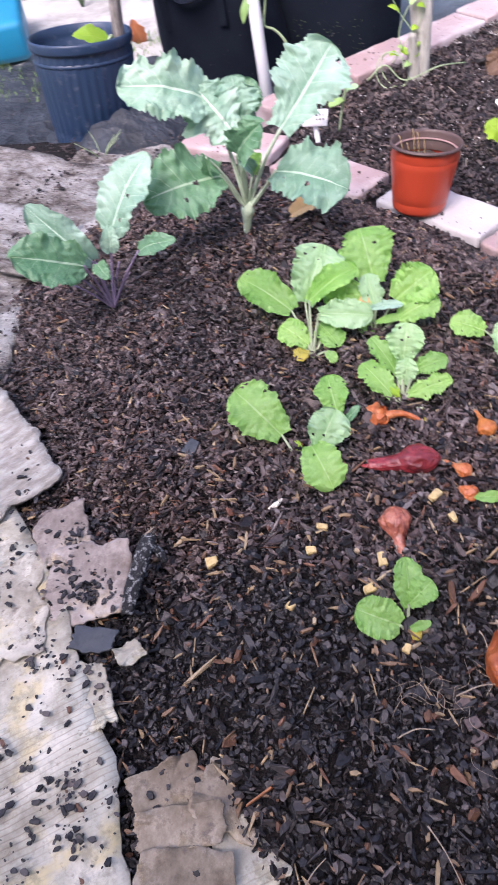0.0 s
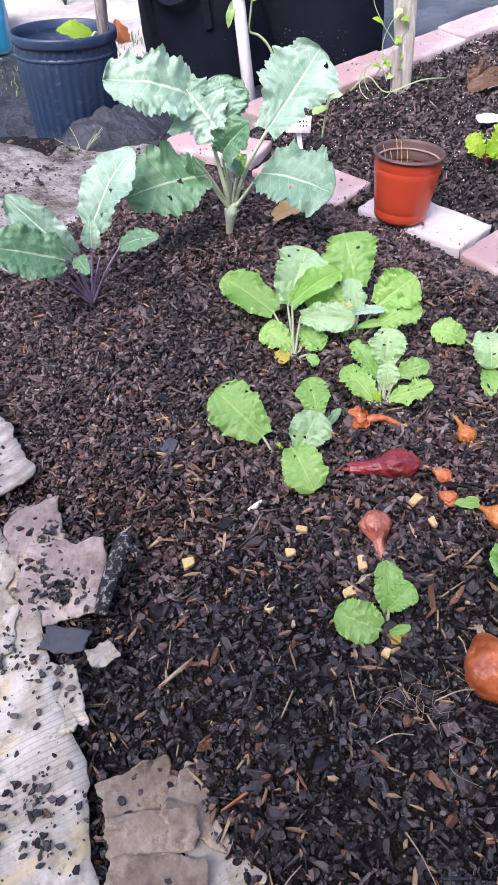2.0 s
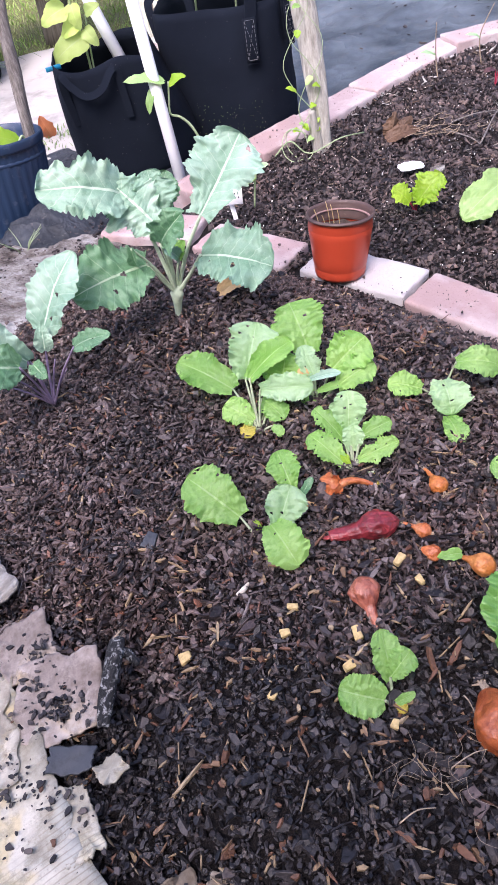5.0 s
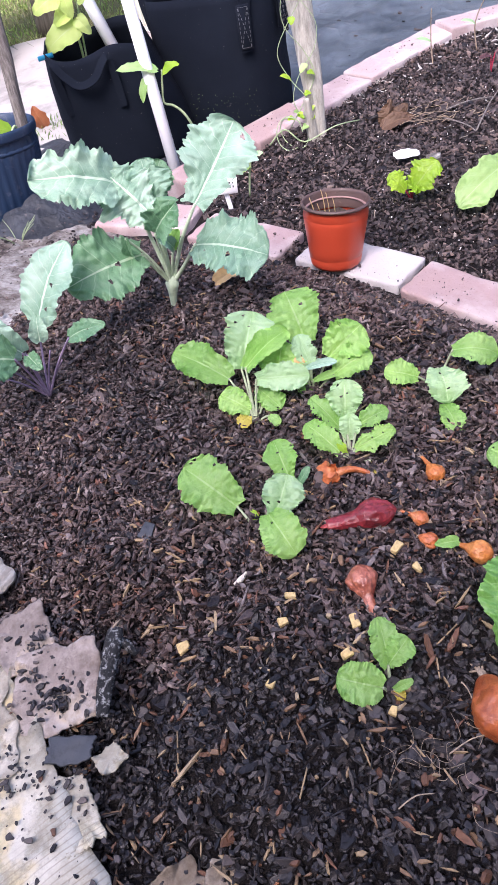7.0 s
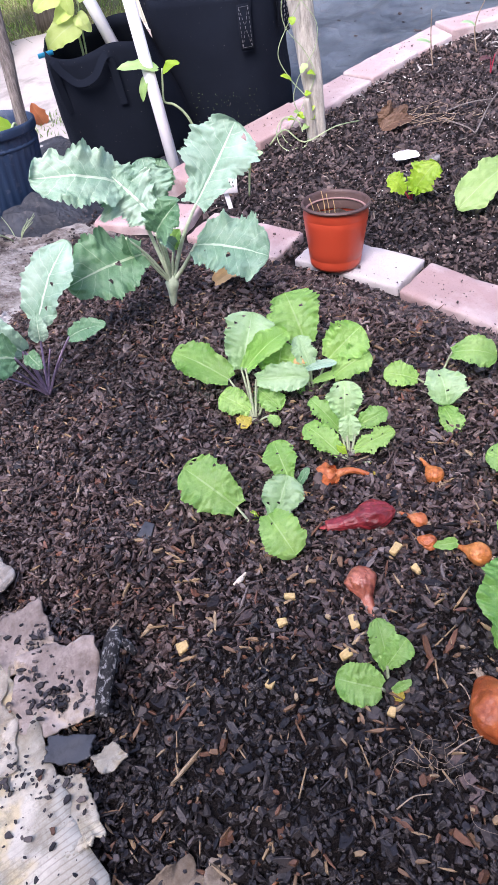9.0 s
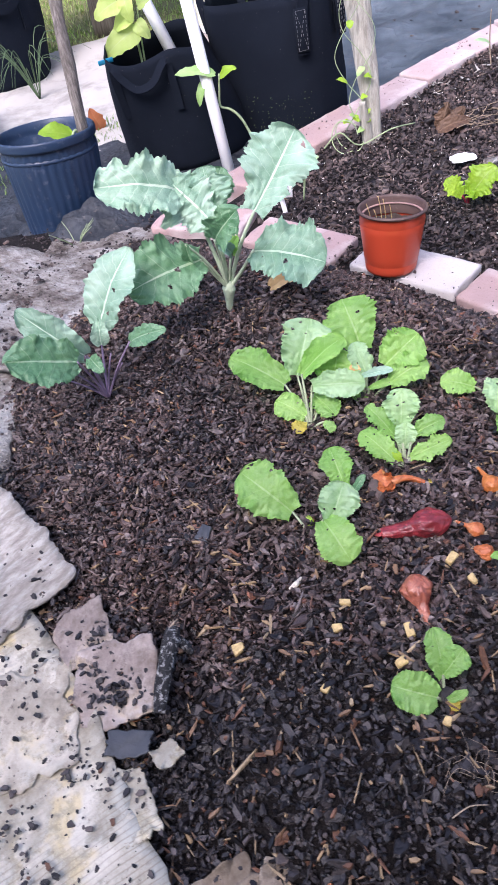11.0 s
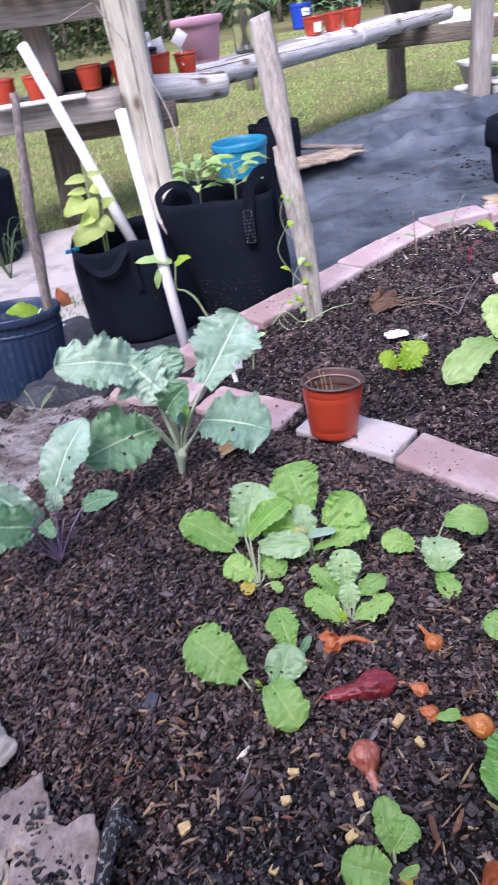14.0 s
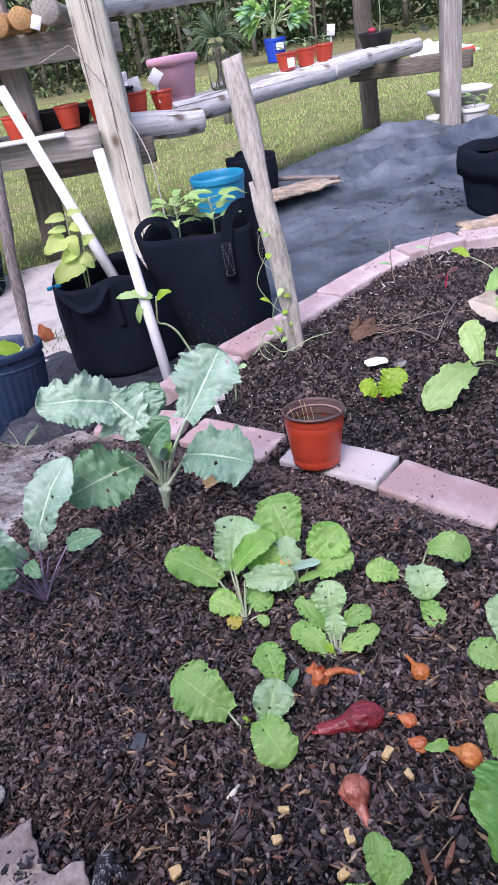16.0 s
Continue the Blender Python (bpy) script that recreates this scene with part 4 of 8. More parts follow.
# ---- brick border ----
def brick(cx, cy, ang, mat, label, z=0.0, size=(0.196, 0.094, 0.057), dip=0.0, lean=0.0, seed=0):
    bm = box_bm(*size, bevel=0.0045, seg=2)
    bmesh.ops.subdivide_edges(bm, edges=[e for e in bm.edges if e.calc_length() > 0.03], cuts=9, use_grid_fill=True)
    for v in bm.verts:
        v.co += v.co.normalized() * (0.0018 * noise.noise(v.co * 38 + Vector((seed * 3.1, 0, 0))) - 0.0065 * max(0, noise.noise(v.co * 75 + Vector((seed * 1.7, 5, 0))) - 0.22))
        v.co.z += 0.0008 * noise.noise(v.co * 120)
    ob = part("brick", bm, mat)
    ob.matrix_world = pose(cx, cy, z - size[2] / 2, lean, dip, ang)
    return tagged(ob, label, "brick", "garden bed border bricks")


for i, (cx, cy, ang, dip) in enumerate([(-0.205, 1.335, -22, 0), (-0.022, 1.205, -37, 0.5)]):
    brick(cx, cy, ang, M["brick"], "dusty pink concrete paver brick edging the bed beside the kale", 0.0, dip=dip, seed=i)
brick(0.162, 1.070, -40, M["white_brick"], "chalky white paver brick under the small orange pot", 0.0, seed=3)
brick(0.308, 0.925, -44, M["brick"], "pink concrete paver brick with worn edges, set in mulch", 0.0, dip=2.5, seed=4)
for i, (cx, cy, ang) in enumerate([(0.450, 0.778, -47), (0.588, 0.628, -48)]):
    brick(cx, cy, ang, M["brick"], "pink concrete paver brick between the two beds", -0.006, seed=5 + i)
for i, (cx, cy, ang) in enumerate([(-0.075, 1.535, 44), (0.075, 1.680, 42), (0.225, 1.815, 43), (0.370, 1.953, 43), (0.515, 2.085, 41)]):
    brick(cx, cy, ang, M["pale_brick"] if i > 1 else M["brick"], "pale pink paver brick in the curved border by the fabric", 0.004 * (i % 2), seed=10 + i)
for i, (cx, cy, ang) in enumerate([(0.665, 2.150, 14), (0.865, 2.145, -3), (1.065, 2.125, -8), (1.262, 2.085, -13)]):
    brick(cx, cy, ang, M["pale_brick"], "pale pink paver brick at the far end of the bed", 0.012, seed=20 + i)


def on_bricks(x, y):
    row = abs(np.interp(x, ROW_X, ROW_Y) - y) * 0.72
    curb = abs(np.interp(x, CURB_X, CURB_Y) - y) * 0.75
    return (row < 0.043 and -0.28 < x < 0.62 or curb < 0.042 and -0.13 < x < 1.2) and random.random() < 0.15 + 1.6 * max(0, vnoise(x, y, 14, 8))


random.seed(4)
xy = spread(520, -0.28, 1.2, 0.55, 2.2, on_bricks, 71)
r7 = np.random.default_rng(72)
cl = np.minimum(0.008, r7.lognormal(math.log(0.0019), 0.45, len(xy)))
gn = 240
gxy = np.stack([0.070 + r7.normal(0, 0.020, gn), 1.137 + r7.normal(0, 0.024, gn)], -1)
gl = r7.uniform(0.004, 0.011, gn)
tagged(part("gap_mulch", flakes("gap_mulch", gxy, r7.uniform(-0.030, -0.004, gn), gl, gl * 0.6, gl * 0.3, 0.4, 7, 74, 0.36), M["mulch"], smooth=False),
       "bark mulch filling the gap between two border bricks", "mulch", kind="stuff")
tagged(part("brick_crumbs", flakes("brick_crumbs", xy, np.where(xy[:, 1] > 2.1, 0.014, 0.005) + r7.uniform(-0.002, 0.002, len(xy)), cl, cl * 0.7, cl * 0.5, 0.3, 6, 73, 0.4), M["crumb"], smooth=False),
       "soil crumbs strewn over the border bricks", "soil", kind="stuff")


# ---- cardboard and sheets beside the bed ----
def sheet(name, cx, cy, sx, sy, ang, z, mat, label, category, seed=0, tilt=(0, 0), ragged=0.10, thick=0.004, curl=0.01, n=60, parent=None):
    """A torn flat sheet: rectangle with a ragged outline, thickness, and curled edges."""
    bm = bmesh.new()
    rim = []
    for k in range(n * 3):
        t = 2 * math.pi * k / (n * 3)
        c, s = math.cos(t), math.sin(t)
        r = 1 / max(abs(c), abs(s)) ** 0.8
        r *= 1 + ragged * (noise.noise(Vector((c * 2.2 + seed * 5, s * 2.2, 0))) + 0.45 * noise.noise(Vector((c * 6 + seed, s * 6, 2))) + 0.09 * noise.noise(Vector((c * 17 + seed, s * 17, 4)))) + 0.022 * noise.noise(Vector((c * 45 + seed, s * 45, 6))) + 0.016 * noise.noise(Vector((c * 95 + seed, s * 95, 8)))
        rim.append((c * r, s * r))
    levels = (0.0, 0.3, 0.55, 0.75, 0.9, 1.0)
    for side in (1, -1):
        rings = []
        for lv in levels[1:]:
            ring = []
            for (a, b) in rim:
                x, y = a * lv * sx / 2, b * lv * sy / 2
                h = 0.006 * noise.noise(Vector((x * 14 + seed, y * 14, 1))) + 0.0022 * noise.noise(Vector((x * 55 + seed, y * 55, 3))) + curl * lv ** 4 * max(0, noise.noise(Vector((a * 1.6 + seed, b * 1.6, 7))))
                ring.append((x, y, h + side * thick / 2))
            rings.append(ring)
        vs = ribs(bm, rings)
        mid = bm.verts.new((0, 0, side * thick / 2))
        nk = len(vs[0])
        for k in range(nk):
            bm.faces.new((mid, vs[0][k], vs[0][(k + 1) % nk]))
        if side == 1:
            keep = vs[-1]
        else:
            for k in range(nk):
                bm.faces.new((keep[k], vs[-1][k], vs[-1][(k + 1) % nk], keep[(k + 1) % nk]))
    bmesh.ops.recalc_face_normals(bm, faces=bm.faces)
    ob = part(name, bm, mat)
    if parent is not None:
        ob.parent = parent
        ob.matrix_basis = pose(cx, cy, z, tilt[0], tilt[1], ang)
        ob["label"] = label
        return ob
    ob.matrix_world = pose(cx, cy, z, tilt[0], tilt[1], ang)
    return tagged(ob, label, category)


big_sheet = sheet("cardboard_sheet", -0.373, 0.222, 0.30, 0.50, 31, -0.004, M["card_white"], "bleached corrugated cardboard sheet strewn with soil crumbs", "cardboard", 1, ragged=0.075)
for i, (px, py, w, h, a) in enumerate([(0.085, 0.090, 0.110, 0.120, -14), (0.000, 0.165, 0.110, 0.090, 10)]):
    sheet("paper_layer", px, py, w, h, a, 0.0042, M["liner_beige"], "beige torn paper layer", "", 90 + i, (0, 0), 0.24, 0.0014, 0.006, 40, parent=big_sheet)
sheet("cardboard_sheet", -0.474, 0.512, 0.25, 0.22, 42, 0.006, M["torn_sheet"], "torn streaked grey cardboard sheet at the edge of the mulch", "cardboard", 2, (3, -5), 0.13, 0.004, 0.03)
sheet("cardboard_scrap", -0.297, 0.437, 0.060, 0.070, 25, 0.001, M["card_pink"], "small torn grey cardboard scrap", "cardboard", 3, (2, -3), 0.14)
sheet("cardboard_scrap", -0.250, 0.378, 0.088, 0.084, 6, 0.006, M["card_pink"], "mauve-grey torn cardboard scrap with mulch on it", "cardboard", 4, (6, -5), 0.16)
sheet("cardboard_scrap", -0.138, 0.190, 0.062, 0.040, 30, -0.002, M["card_brown"], "torn brown cardboard flap", "cardboard", 5, (12, 10), 0.16, 0.003, 0.02)
sheet("cardboard_scrap", -0.084, 0.184, 0.062, 0.050, -20, -0.002, M["card_brown"], "brown wet cardboard scrap", "cardboard", 6, (-8, 14), 0.18, 0.003, 0.02)
sheet("cardboard_scrap", -0.122, 0.161, 0.074, 0.032, 10, 0.006, M["card_brown"], "torn brown cardboard strip", "cardboard", 7, (14, -4), 0.14, 0.003, 0.015)
sheet("cardboard_sheet", -0.112, 0.108, 0.080, 0.080, 4, 0.000, M["card_brown"], "brown corrugated cardboard piece", "cardboard", 8, (9, 3), 0.06, 0.003, 0.012)
sheet("cardboard_scrap", -0.066, 0.146, 0.046, 0.052, 30, -0.004, M["card_white"], "whitish shredded cardboard scrap", "cardboard", 9, (0, 4), 0.35)
sheet("cardboard_scrap", -0.222, 0.262, 0.036, 0.066, 24, -0.001, M["card_white"], "pale crumbled cardboard scrap", "cardboard", 10, (0, 0), 0.22)
sheet("cardboard_scrap", -0.193, 0.303, 0.026, 0.024, 40, 0.005, M["card_white"], "crumpled bluish-white paper shred on the slate flake", "cardboard", 17, (0, 0), 0.22, 0.002, 0.015)
sheet("slate_flake", -0.230, 0.314, 0.045, 0.025, -6, 0.008, M["grey_flake"], "dark blue-grey flake lying on the cardboard", "flake", 11, (0, 0), 0.2, 0.003, 0.0)
sheet("weathered_sheet", -0.60, 1.13, 0.46, 0.36, -20, 0.004, M["slab"], "weathered grey cardboard sheet beside the kale", "cardboard", 12, (-2, 3), 0.12, 0.012, 0.035)
sheet("weathered_sheet", -0.40, 1.30, 0.26, 0.15, -24, -0.018, M["slab"], "pale pinkish weathered sheet by the bricks", "cardboard", 13, (0, 0), 0.16, 0.01, 0.01)
sheet("weathered_sheet", -0.68, 0.82, 0.42, 0.38, 10, -0.006, M["slab"], "flat weathered cardboard beside the mulch", "cardboard", 14, (0, 2), 0.12, 0.01, 0.01)

def on_card(x, y):
    return x < np.interp(y, LEFT_Y, LEFT_X) + 0.02 and (x + 0.45) ** 2 * 2 + (y - 0.35) ** 2 < 0.35 and random.random() < 0.09 + 1.2 * max(0, vnoise(x, y, 15, 3) + 0.5 * vnoise(x, y, 42, 5) - 0.12)


xy = spread(2700, -0.62, -0.05, 0.02, 0.75, on_card, 61)
r6 = np.random.default_rng(62)
cl = np.minimum(0.0095, r6.lognormal(math.log(0.0035), 0.62, len(xy)))
lift = np.where(np.hypot(xy[:, 0] + 0.474, xy[:, 1] - 0.512) < 0.13, 0.009, 0.002)
tagged(part("mulch_crumbs", flakes("mulch_crumbs", xy, lift + r6.uniform(-0.002, 0.004, len(xy)), cl, cl * 0.62, cl * 0.16, 0.14, 9, 63, 0.26), M["black_mulch"], smooth=False),
       "dark mulch crumbs spilled on the cardboard", "mulch", kind="stuff")

def on_slab(x, y):
    return x < np.interp(y, LEFT_Y, LEFT_X) + 0.02 and random.random() < 0.15 + 0.85 * max(0, vnoise(x, y, 9, 7) + 0.15)


xy = spread(2000, -0.95, -0.30, 0.66, 1.40, on_slab, 64)
r6 = np.random.default_rng(65)
cl = np.minimum(0.012, r6.lognormal(math.log(0.0042), 0.5, len(xy)))
tagged(part("soil_specks", flakes("soil_specks", xy, np.full(len(xy), 0.010) + 0.012 * np.clip((xy[:, 1] - 1.0) / 0.2, -1, 0) - 0.02 * np.clip((xy[:, 1] - 1.2) / 0.1, 0, 1) + r6.uniform(-0.003, 0.006, len(xy)), cl, cl * 0.65, cl * 0.3, 0.25, 6, 66, 0.45), M["crumb"], smooth=False),
       "soil crumbs and bark strewn over the weathered cardboard", "soil", kind="stuff")

cxy = np.array([(-0.245 + 0.020 * RNG.normal(), 0.372 + 0.018 * RNG.normal()) for _ in range(110)] + [(-0.275 + 0.012 * RNG.normal(), 0.415 + 0.02 * RNG.normal()) for _ in range(60)])
cl = np.minimum(0.010, r6.lognormal(math.log(0.0050), 0.4, len(cxy)))
tagged(part("mulch_flecks", flakes("mulch_flecks", cxy, np.full(len(cxy), 0.0085) + r6.uniform(-0.001, 0.004, len(cxy)), cl, cl * 0.6, cl * 0.2, 0.22, 7, 67, 0.35), M["black_mulch"], smooth=False), "dark bark flecks heaped on the torn cardboard", "mulch", kind="stuff")

# charred stick at the edge of the cardboard
st = thing("charred_stick", (-0.195, 0.38, 0.01), "short charred stick with a white-flecked bark", "stick")
part("bark", tube([(-0.202, 0.340, 0.010), (-0.198, 0.368, 0.021), (-0.192, 0.400, 0.030), (-0.189, 0.418, 0.030)], (0.0062, 0.0082, 0.0080, 0.0060), 18, 0.6, 3), M["bark"], st)
part("side_twig", tube([(-0.190, 0.408, 0.028), (-0.178, 0.402, 0.024), (-0.170, 0.394, 0.020)], (0.006, 0.005, 0.003), 7, 0.3, 5), M["bark"], st)
bmx = bmesh.new()
for i in range(6):
    tube([(-0.190 + RNG.uniform(-0.004, 0.004), 0.416, 0.030 + RNG.uniform(-0.004, 0.004)), (-0.190 + RNG.uniform(-0.006, 0.006), 0.424 + RNG.uniform(0, 0.006), 0.031 + RNG.uniform(-0.005, 0.005))], (0.0016, 0.0006), 4, bm=bmx)
part("frayed_end", bmx, M["twig"], st, "frayed pale wood end")

# ---- leaves and plants ----
def leaf(name, parent, base, tip, width, mat, face=(0, -0.45, 0.9), seed=0, arch=0.12, fold=0.12, wave=0.10, teeth=9, tooth=0.06, lobes=0.10, holes=2, widest=0.55, twist=0.0, frill=0.05, blunt=0.58, label="", nu=90, nv=26, veins=7.0, pucker=0.026):
    """One leaf blade: toothed, lobed outline, folded along the midrib, arched and waved, with eaten holes."""
    base, tip = Vector(base), Vector(tip)
    ax = tip - base
    L = ax.length
    ax.normalize()
    nrm = Vector(face)
    nrm = (nrm - ax * nrm.dot(ax)).normalized()
    side = ax.cross(nrm).normalized()
    rng = random.Random(seed * 7 + 1)
    hole = [(rng.uniform(0.15, 0.95), rng.uniform(-0.95, 0.95), rng.uniform(0.020, 0.048)) for _ in range(holes)]
    bm = bmesh.new()
    uvl = bm.loops.layers.uv.new("UVMap")
    rows, uvs, eaten = [], {}, {}
    for i in range(nu + 1):
        row = []
        for j in range(nv + 1):
            u, v = i / nu, 2 * j / nv - 1
            gone = -1
            for k, (a, c, r) in enumerate(hole):
                du, dv = (u - a) * L / width, (v - c) / 2
                d = math.hypot(du, dv)
                rr = r * (1 + 0.35 * math.sin(3 * math.atan2(dv, du) + k))
                if d < rr:
                    gone = k
                    g = rr / max(d, 1e-3)
                    u, v = min(1.0, max(0.0, a + (u - a) * g)), min(1.0, max(-1.0, c + (v - c) * g))
                    break
            p = u ** (0.75 * widest / 0.55)
            prof = max(0.0, math.sin(math.pi * min(1, p * 0.97 + 0.03))) ** blunt
            sgn = 1 if v >= 0 else -1
            cut = noise.noise(Vector((u * 4.2, sgn * 3 + seed * 1.7, 0))) * 1.6 + 0.75 * noise.noise(Vector((u * 11, sgn * 5 + seed * 2.1, 3))) + 0.40 * noise.noise(Vector((u * 27, sgn * 7 + seed * 1.3, 6)))
            tp = u * teeth + 0.9 * noise.noise(Vector((u * 5, sgn * 4 + seed * 0.9, 12))) + 0.22 * sgn
            ta = tooth * (0.55 + 1.1 * abs(noise.noise(Vector((u * 3.3, sgn * 6 + seed * 1.1, 15)))))
            edge = 1 + ta * (abs(math.sin(math.pi * tp)) ** 0.6 - 0.6) * 1.5 * abs(v) ** 3 + lobes * cut * abs(v)
            w = width / 2 * prof * edge
            uu = u - 0.05 * (1 - u) * abs(v) ** 2
            tw = twist * (u - 0.3)
            h = arch * L * (math.sin(math.pi * min(1, u * 0.9 + 0.05)) - 0.3) + fold * abs(v) * w * 2 * (0.4 + 0.6 * math.sin(math.pi * u))
            h += wave * width * abs(v) ** 2 * math.sin(u * 11 + sgn * 1.3 + seed) * 0.5
            h += frill * width * abs(v) ** 3 * 1.5 * noise.noise(Vector((u * 9, sgn * 2.0, seed * 1.3 + 4))) * min(1, 4 * u)
            h += 0.8 * frill * width * abs(v) ** 2 * noise.noise(Vector((u * 15, v * 3.5, seed * 1.1 + 9)))
            h += 0.03 * width * noise.noise(Vector((u * 5, v * 4, seed * 2.3 + 5))) + 0.022 * width * noise.noise(Vector((u * 9, v * 7, seed * 2.3))) + 0.012 * width * noise.noise(Vector((u * 21, v * 15, seed * 1.9)))
            h += pucker * width * (abs(math.sin(math.pi * veins * (u - 0.22 * abs(v) + 0.02))) ** 0.6 - 0.6) * min(1, abs(v) * 5) * (1 - 0.4 * abs(v))
            sd = side * math.cos(tw) + nrm * math.sin(tw)
            vert = bm.verts.new(base + ax * (L * uu) + sd * (v * w) + nrm * h)
            row.append(vert)
            uvs[vert], eaten[vert] = (u, v), gone
        rows.append(row)
    for i in range(nu):
        for j in range(nv):
            quad = (rows[i][j], rows[i + 1][j], rows[i + 1][j + 1], rows[i][j + 1])
            if eaten[quad[0]] >= 0 and len({eaten[q] for q in quad}) == 1:
                continue
            f = bm.faces.new(quad)
            for lp in f.loops:
                lp[uvl].uv = uvs[lp.vert]
    bmesh.ops.delete(bm, geom=[v for v in bm.verts if not v.link_faces], context="VERTS")
    return part(name, bm, mat, parent, label)


def petiole(parent, a, b, r0=0.004, r1=0.0025, mat=None, sag=0.02, label="", name="petiole"):
    a, b = Vector(a), Vector(b)
    m = (a + b) / 2 + Vector((0, 0, sag * (b - a).length))
    return part(name, tube([a, m, b], (r0, (r0 + r1) / 2, r1), 8, 0.08), mat or M["stem"], parent, label)


def plant(name, base, label, category, group=""):
    return thing(name, base, label, category, group)


# kale: tall blue-green plant
kale = plant("kale_plant", (-0.136, 0.941, 0.036), "tall blue-green kale plant with broad wavy leaves growing in mulch", "kale plant")
KC = (-0.130, 0.94, 0.084)
part("stalk", tube([(-0.137, 0.941, 0.02), (-0.1350, 0.941, 0.050), (-0.1325, 0.94, 0.068), (-0.130, 0.94, 0.084), (-0.127, 0.941, 0.098)], (0.0044, 0.0050, 0.0066, 0.0098, 0.0052), 14, 0.30, 2), M["stem_pale"], kale, "pale green stalk")
part("stalk_foot", tube([(-0.138, 0.941, 0.030), (-0.1355, 0.941, 0.045), (-0.1345, 0.941, 0.054)], (0.0052, 0.0052, 0.0044), 12, 0.35, 5), M["twig"], kale, "brown woody foot of the stalk")
for i, (b, t, w, m, face, kw) in enumerate([
    ((-0.166, 0.955, 0.236), (-0.272, 0.915, 0.276), 0.090, "kale", (0.1, -0.70, 0.7), dict(arch=0.18, wave=0.10)),
    ((-0.134, 0.928, 0.200), (-0.182, 0.955, 0.252), 0.096, "kale", (0.25, -0.8, 0.6), dict(arch=0.05, wave=0.06, widest=1.0, fold=-0.10)),
    ((-0.130, 0.950, 0.200), (-0.137, 0.975, 0.256), 0.062, "kale_mid", (0.2, -0.95, 0.3), dict(arch=0.08, wave=0.12)),
    ((-0.132, 0.965, 0.200), (-0.114, 0.990, 0.245), 0.048, "kale_dark", (-0.1, -0.95, 0.3), dict(arch=0.06, wave=0.12)),
    ((-0.076, 0.950, 0.194), (-0.008, 1.003, 0.274), 0.100, "kale", (-0.30, -0.88, 0.42), dict(arch=-0.04, wave=0.10, widest=1.5, fold=0.22)),
    ((-0.084, 0.924, 0.150), (0.012, 0.885, 0.140), 0.092, "kale_mid", (0.1, -0.6, 0.8), dict(arch=0.14, wave=0.16, lobes=0.30, widest=1.05)),
    ((-0.160, 0.928, 0.145), (-0.258, 0.868, 0.146), 0.098, "kale_dark", (-0.1, -0.75, 0.7), dict(arch=0.10, wave=0.18, lobes=0.25)),
    ((-0.132, 0.905, 0.184), (-0.094, 0.885, 0.232), 0.050, "kale_dark", (0.05, -0.8, 0.6), dict(arch=0.15, fold=0.3)),
    ((-0.115, 0.930, 0.146), (-0.128, 0.905, 0.180), 0.022, "kale", (0.3, -0.8, 0.5), dict(arch=0.1, fold=0.35)),
    ((-0.117, 0.940, 0.141), (-0.103, 0.930, 0.172), 0.022, "green", (-0.3, -0.8, 0.5), dict(arch=0.1, fold=0.3)),
    ((-0.173, 0.910, 0.181), (-0.168, 0.930, 0.128), 0.022, "kale_dark", (-0.4, -0.8, 0.3), dict(arch=0.1, fold=0.3)),
]):
    blade = leaf("leaf", kale, b, t, w * 0.90, M[m], face, seed=i + 1, teeth=23, tooth=0.075, frill=0.11, lobes=kw.get("lobes", 0.27), holes=2 if i < 7 else 0, blunt=0.44, pucker=0.014, **{"widest": 0.85, **{k: v for k, v in kw.items() if k != "lobes"}}, nu=110, nv=30)
    petiole(blade, KC, b, 0.0034 if i < 7 else 0.0019, 0.0021 if i < 7 else 0.0015, M["stem_pale"], -0.03 if i in (5, 6) else 0.08)

# purple-stemmed kale
pk = plant("purple_stem_kale", (-0.307, 0.780, 0.036), "young kale with purple stems and dusty green leaves", "kale plant")
PC = (-0.305, 0.778, 0.040)
for i, (b, t, w, m, face, kw) in enumerate([
    ((-0.294, 0.818, 0.136), (-0.237, 0.865, 0.214), 0.086, "kale", (-0.45, -0.8, 0.4), dict(arch=0.10, wave=0.10)),
    ((-0.248, 0.772, 0.134), (-0.192, 0.750, 0.161), 0.032, "kale_dark", (0.1, -0.6, 0.8), dict(arch=0.12)),
    ((-0.312, 0.772, 0.121), (-0.376, 0.775, 0.200), 0.056, "kale", (0.1, -0.8, 0.6), dict(arch=0.12, wave=0.16)),
    ((-0.316, 0.752, 0.128), (-0.384, 0.708, 0.174), 0.078, "kale_dark", (-0.1, -0.65, 0.75), dict(arch=0.05, wave=0.14)),
    ((-0.304, 0.765, 0.122), (-0.284, 0.740, 0.116), 0.024, "kale_dark", (0.2, -0.7, 0.6), dict(arch=0.1)),
]):
    blade = leaf("leaf", pk, b, t, w * 0.82, M[m], face, seed=i + 21, teeth=13, tooth=0.05, frill=0.09, lobes=0.14, pucker=0.014, holes=2, widest=0.7, blunt=0.5, **kw)
    petiole(blade, PC, b, 0.0018, 0.0012, M["stem_purple"], 0.05, "purple leaf stalk")
leaf("leaf", pk, (-0.296, 0.800, 0.114), (-0.291, 0.812, 0.150), 0.024, M["kale"], (0.2, -0.8, 0.5), seed=28, holes=0)
leaf("leaf", pk, (-0.330, 0.762, 0.110), (-0.352, 0.742, 0.118), 0.028, M["kale_dark"], (0.0, -0.7, 0.6), seed=29, holes=1)
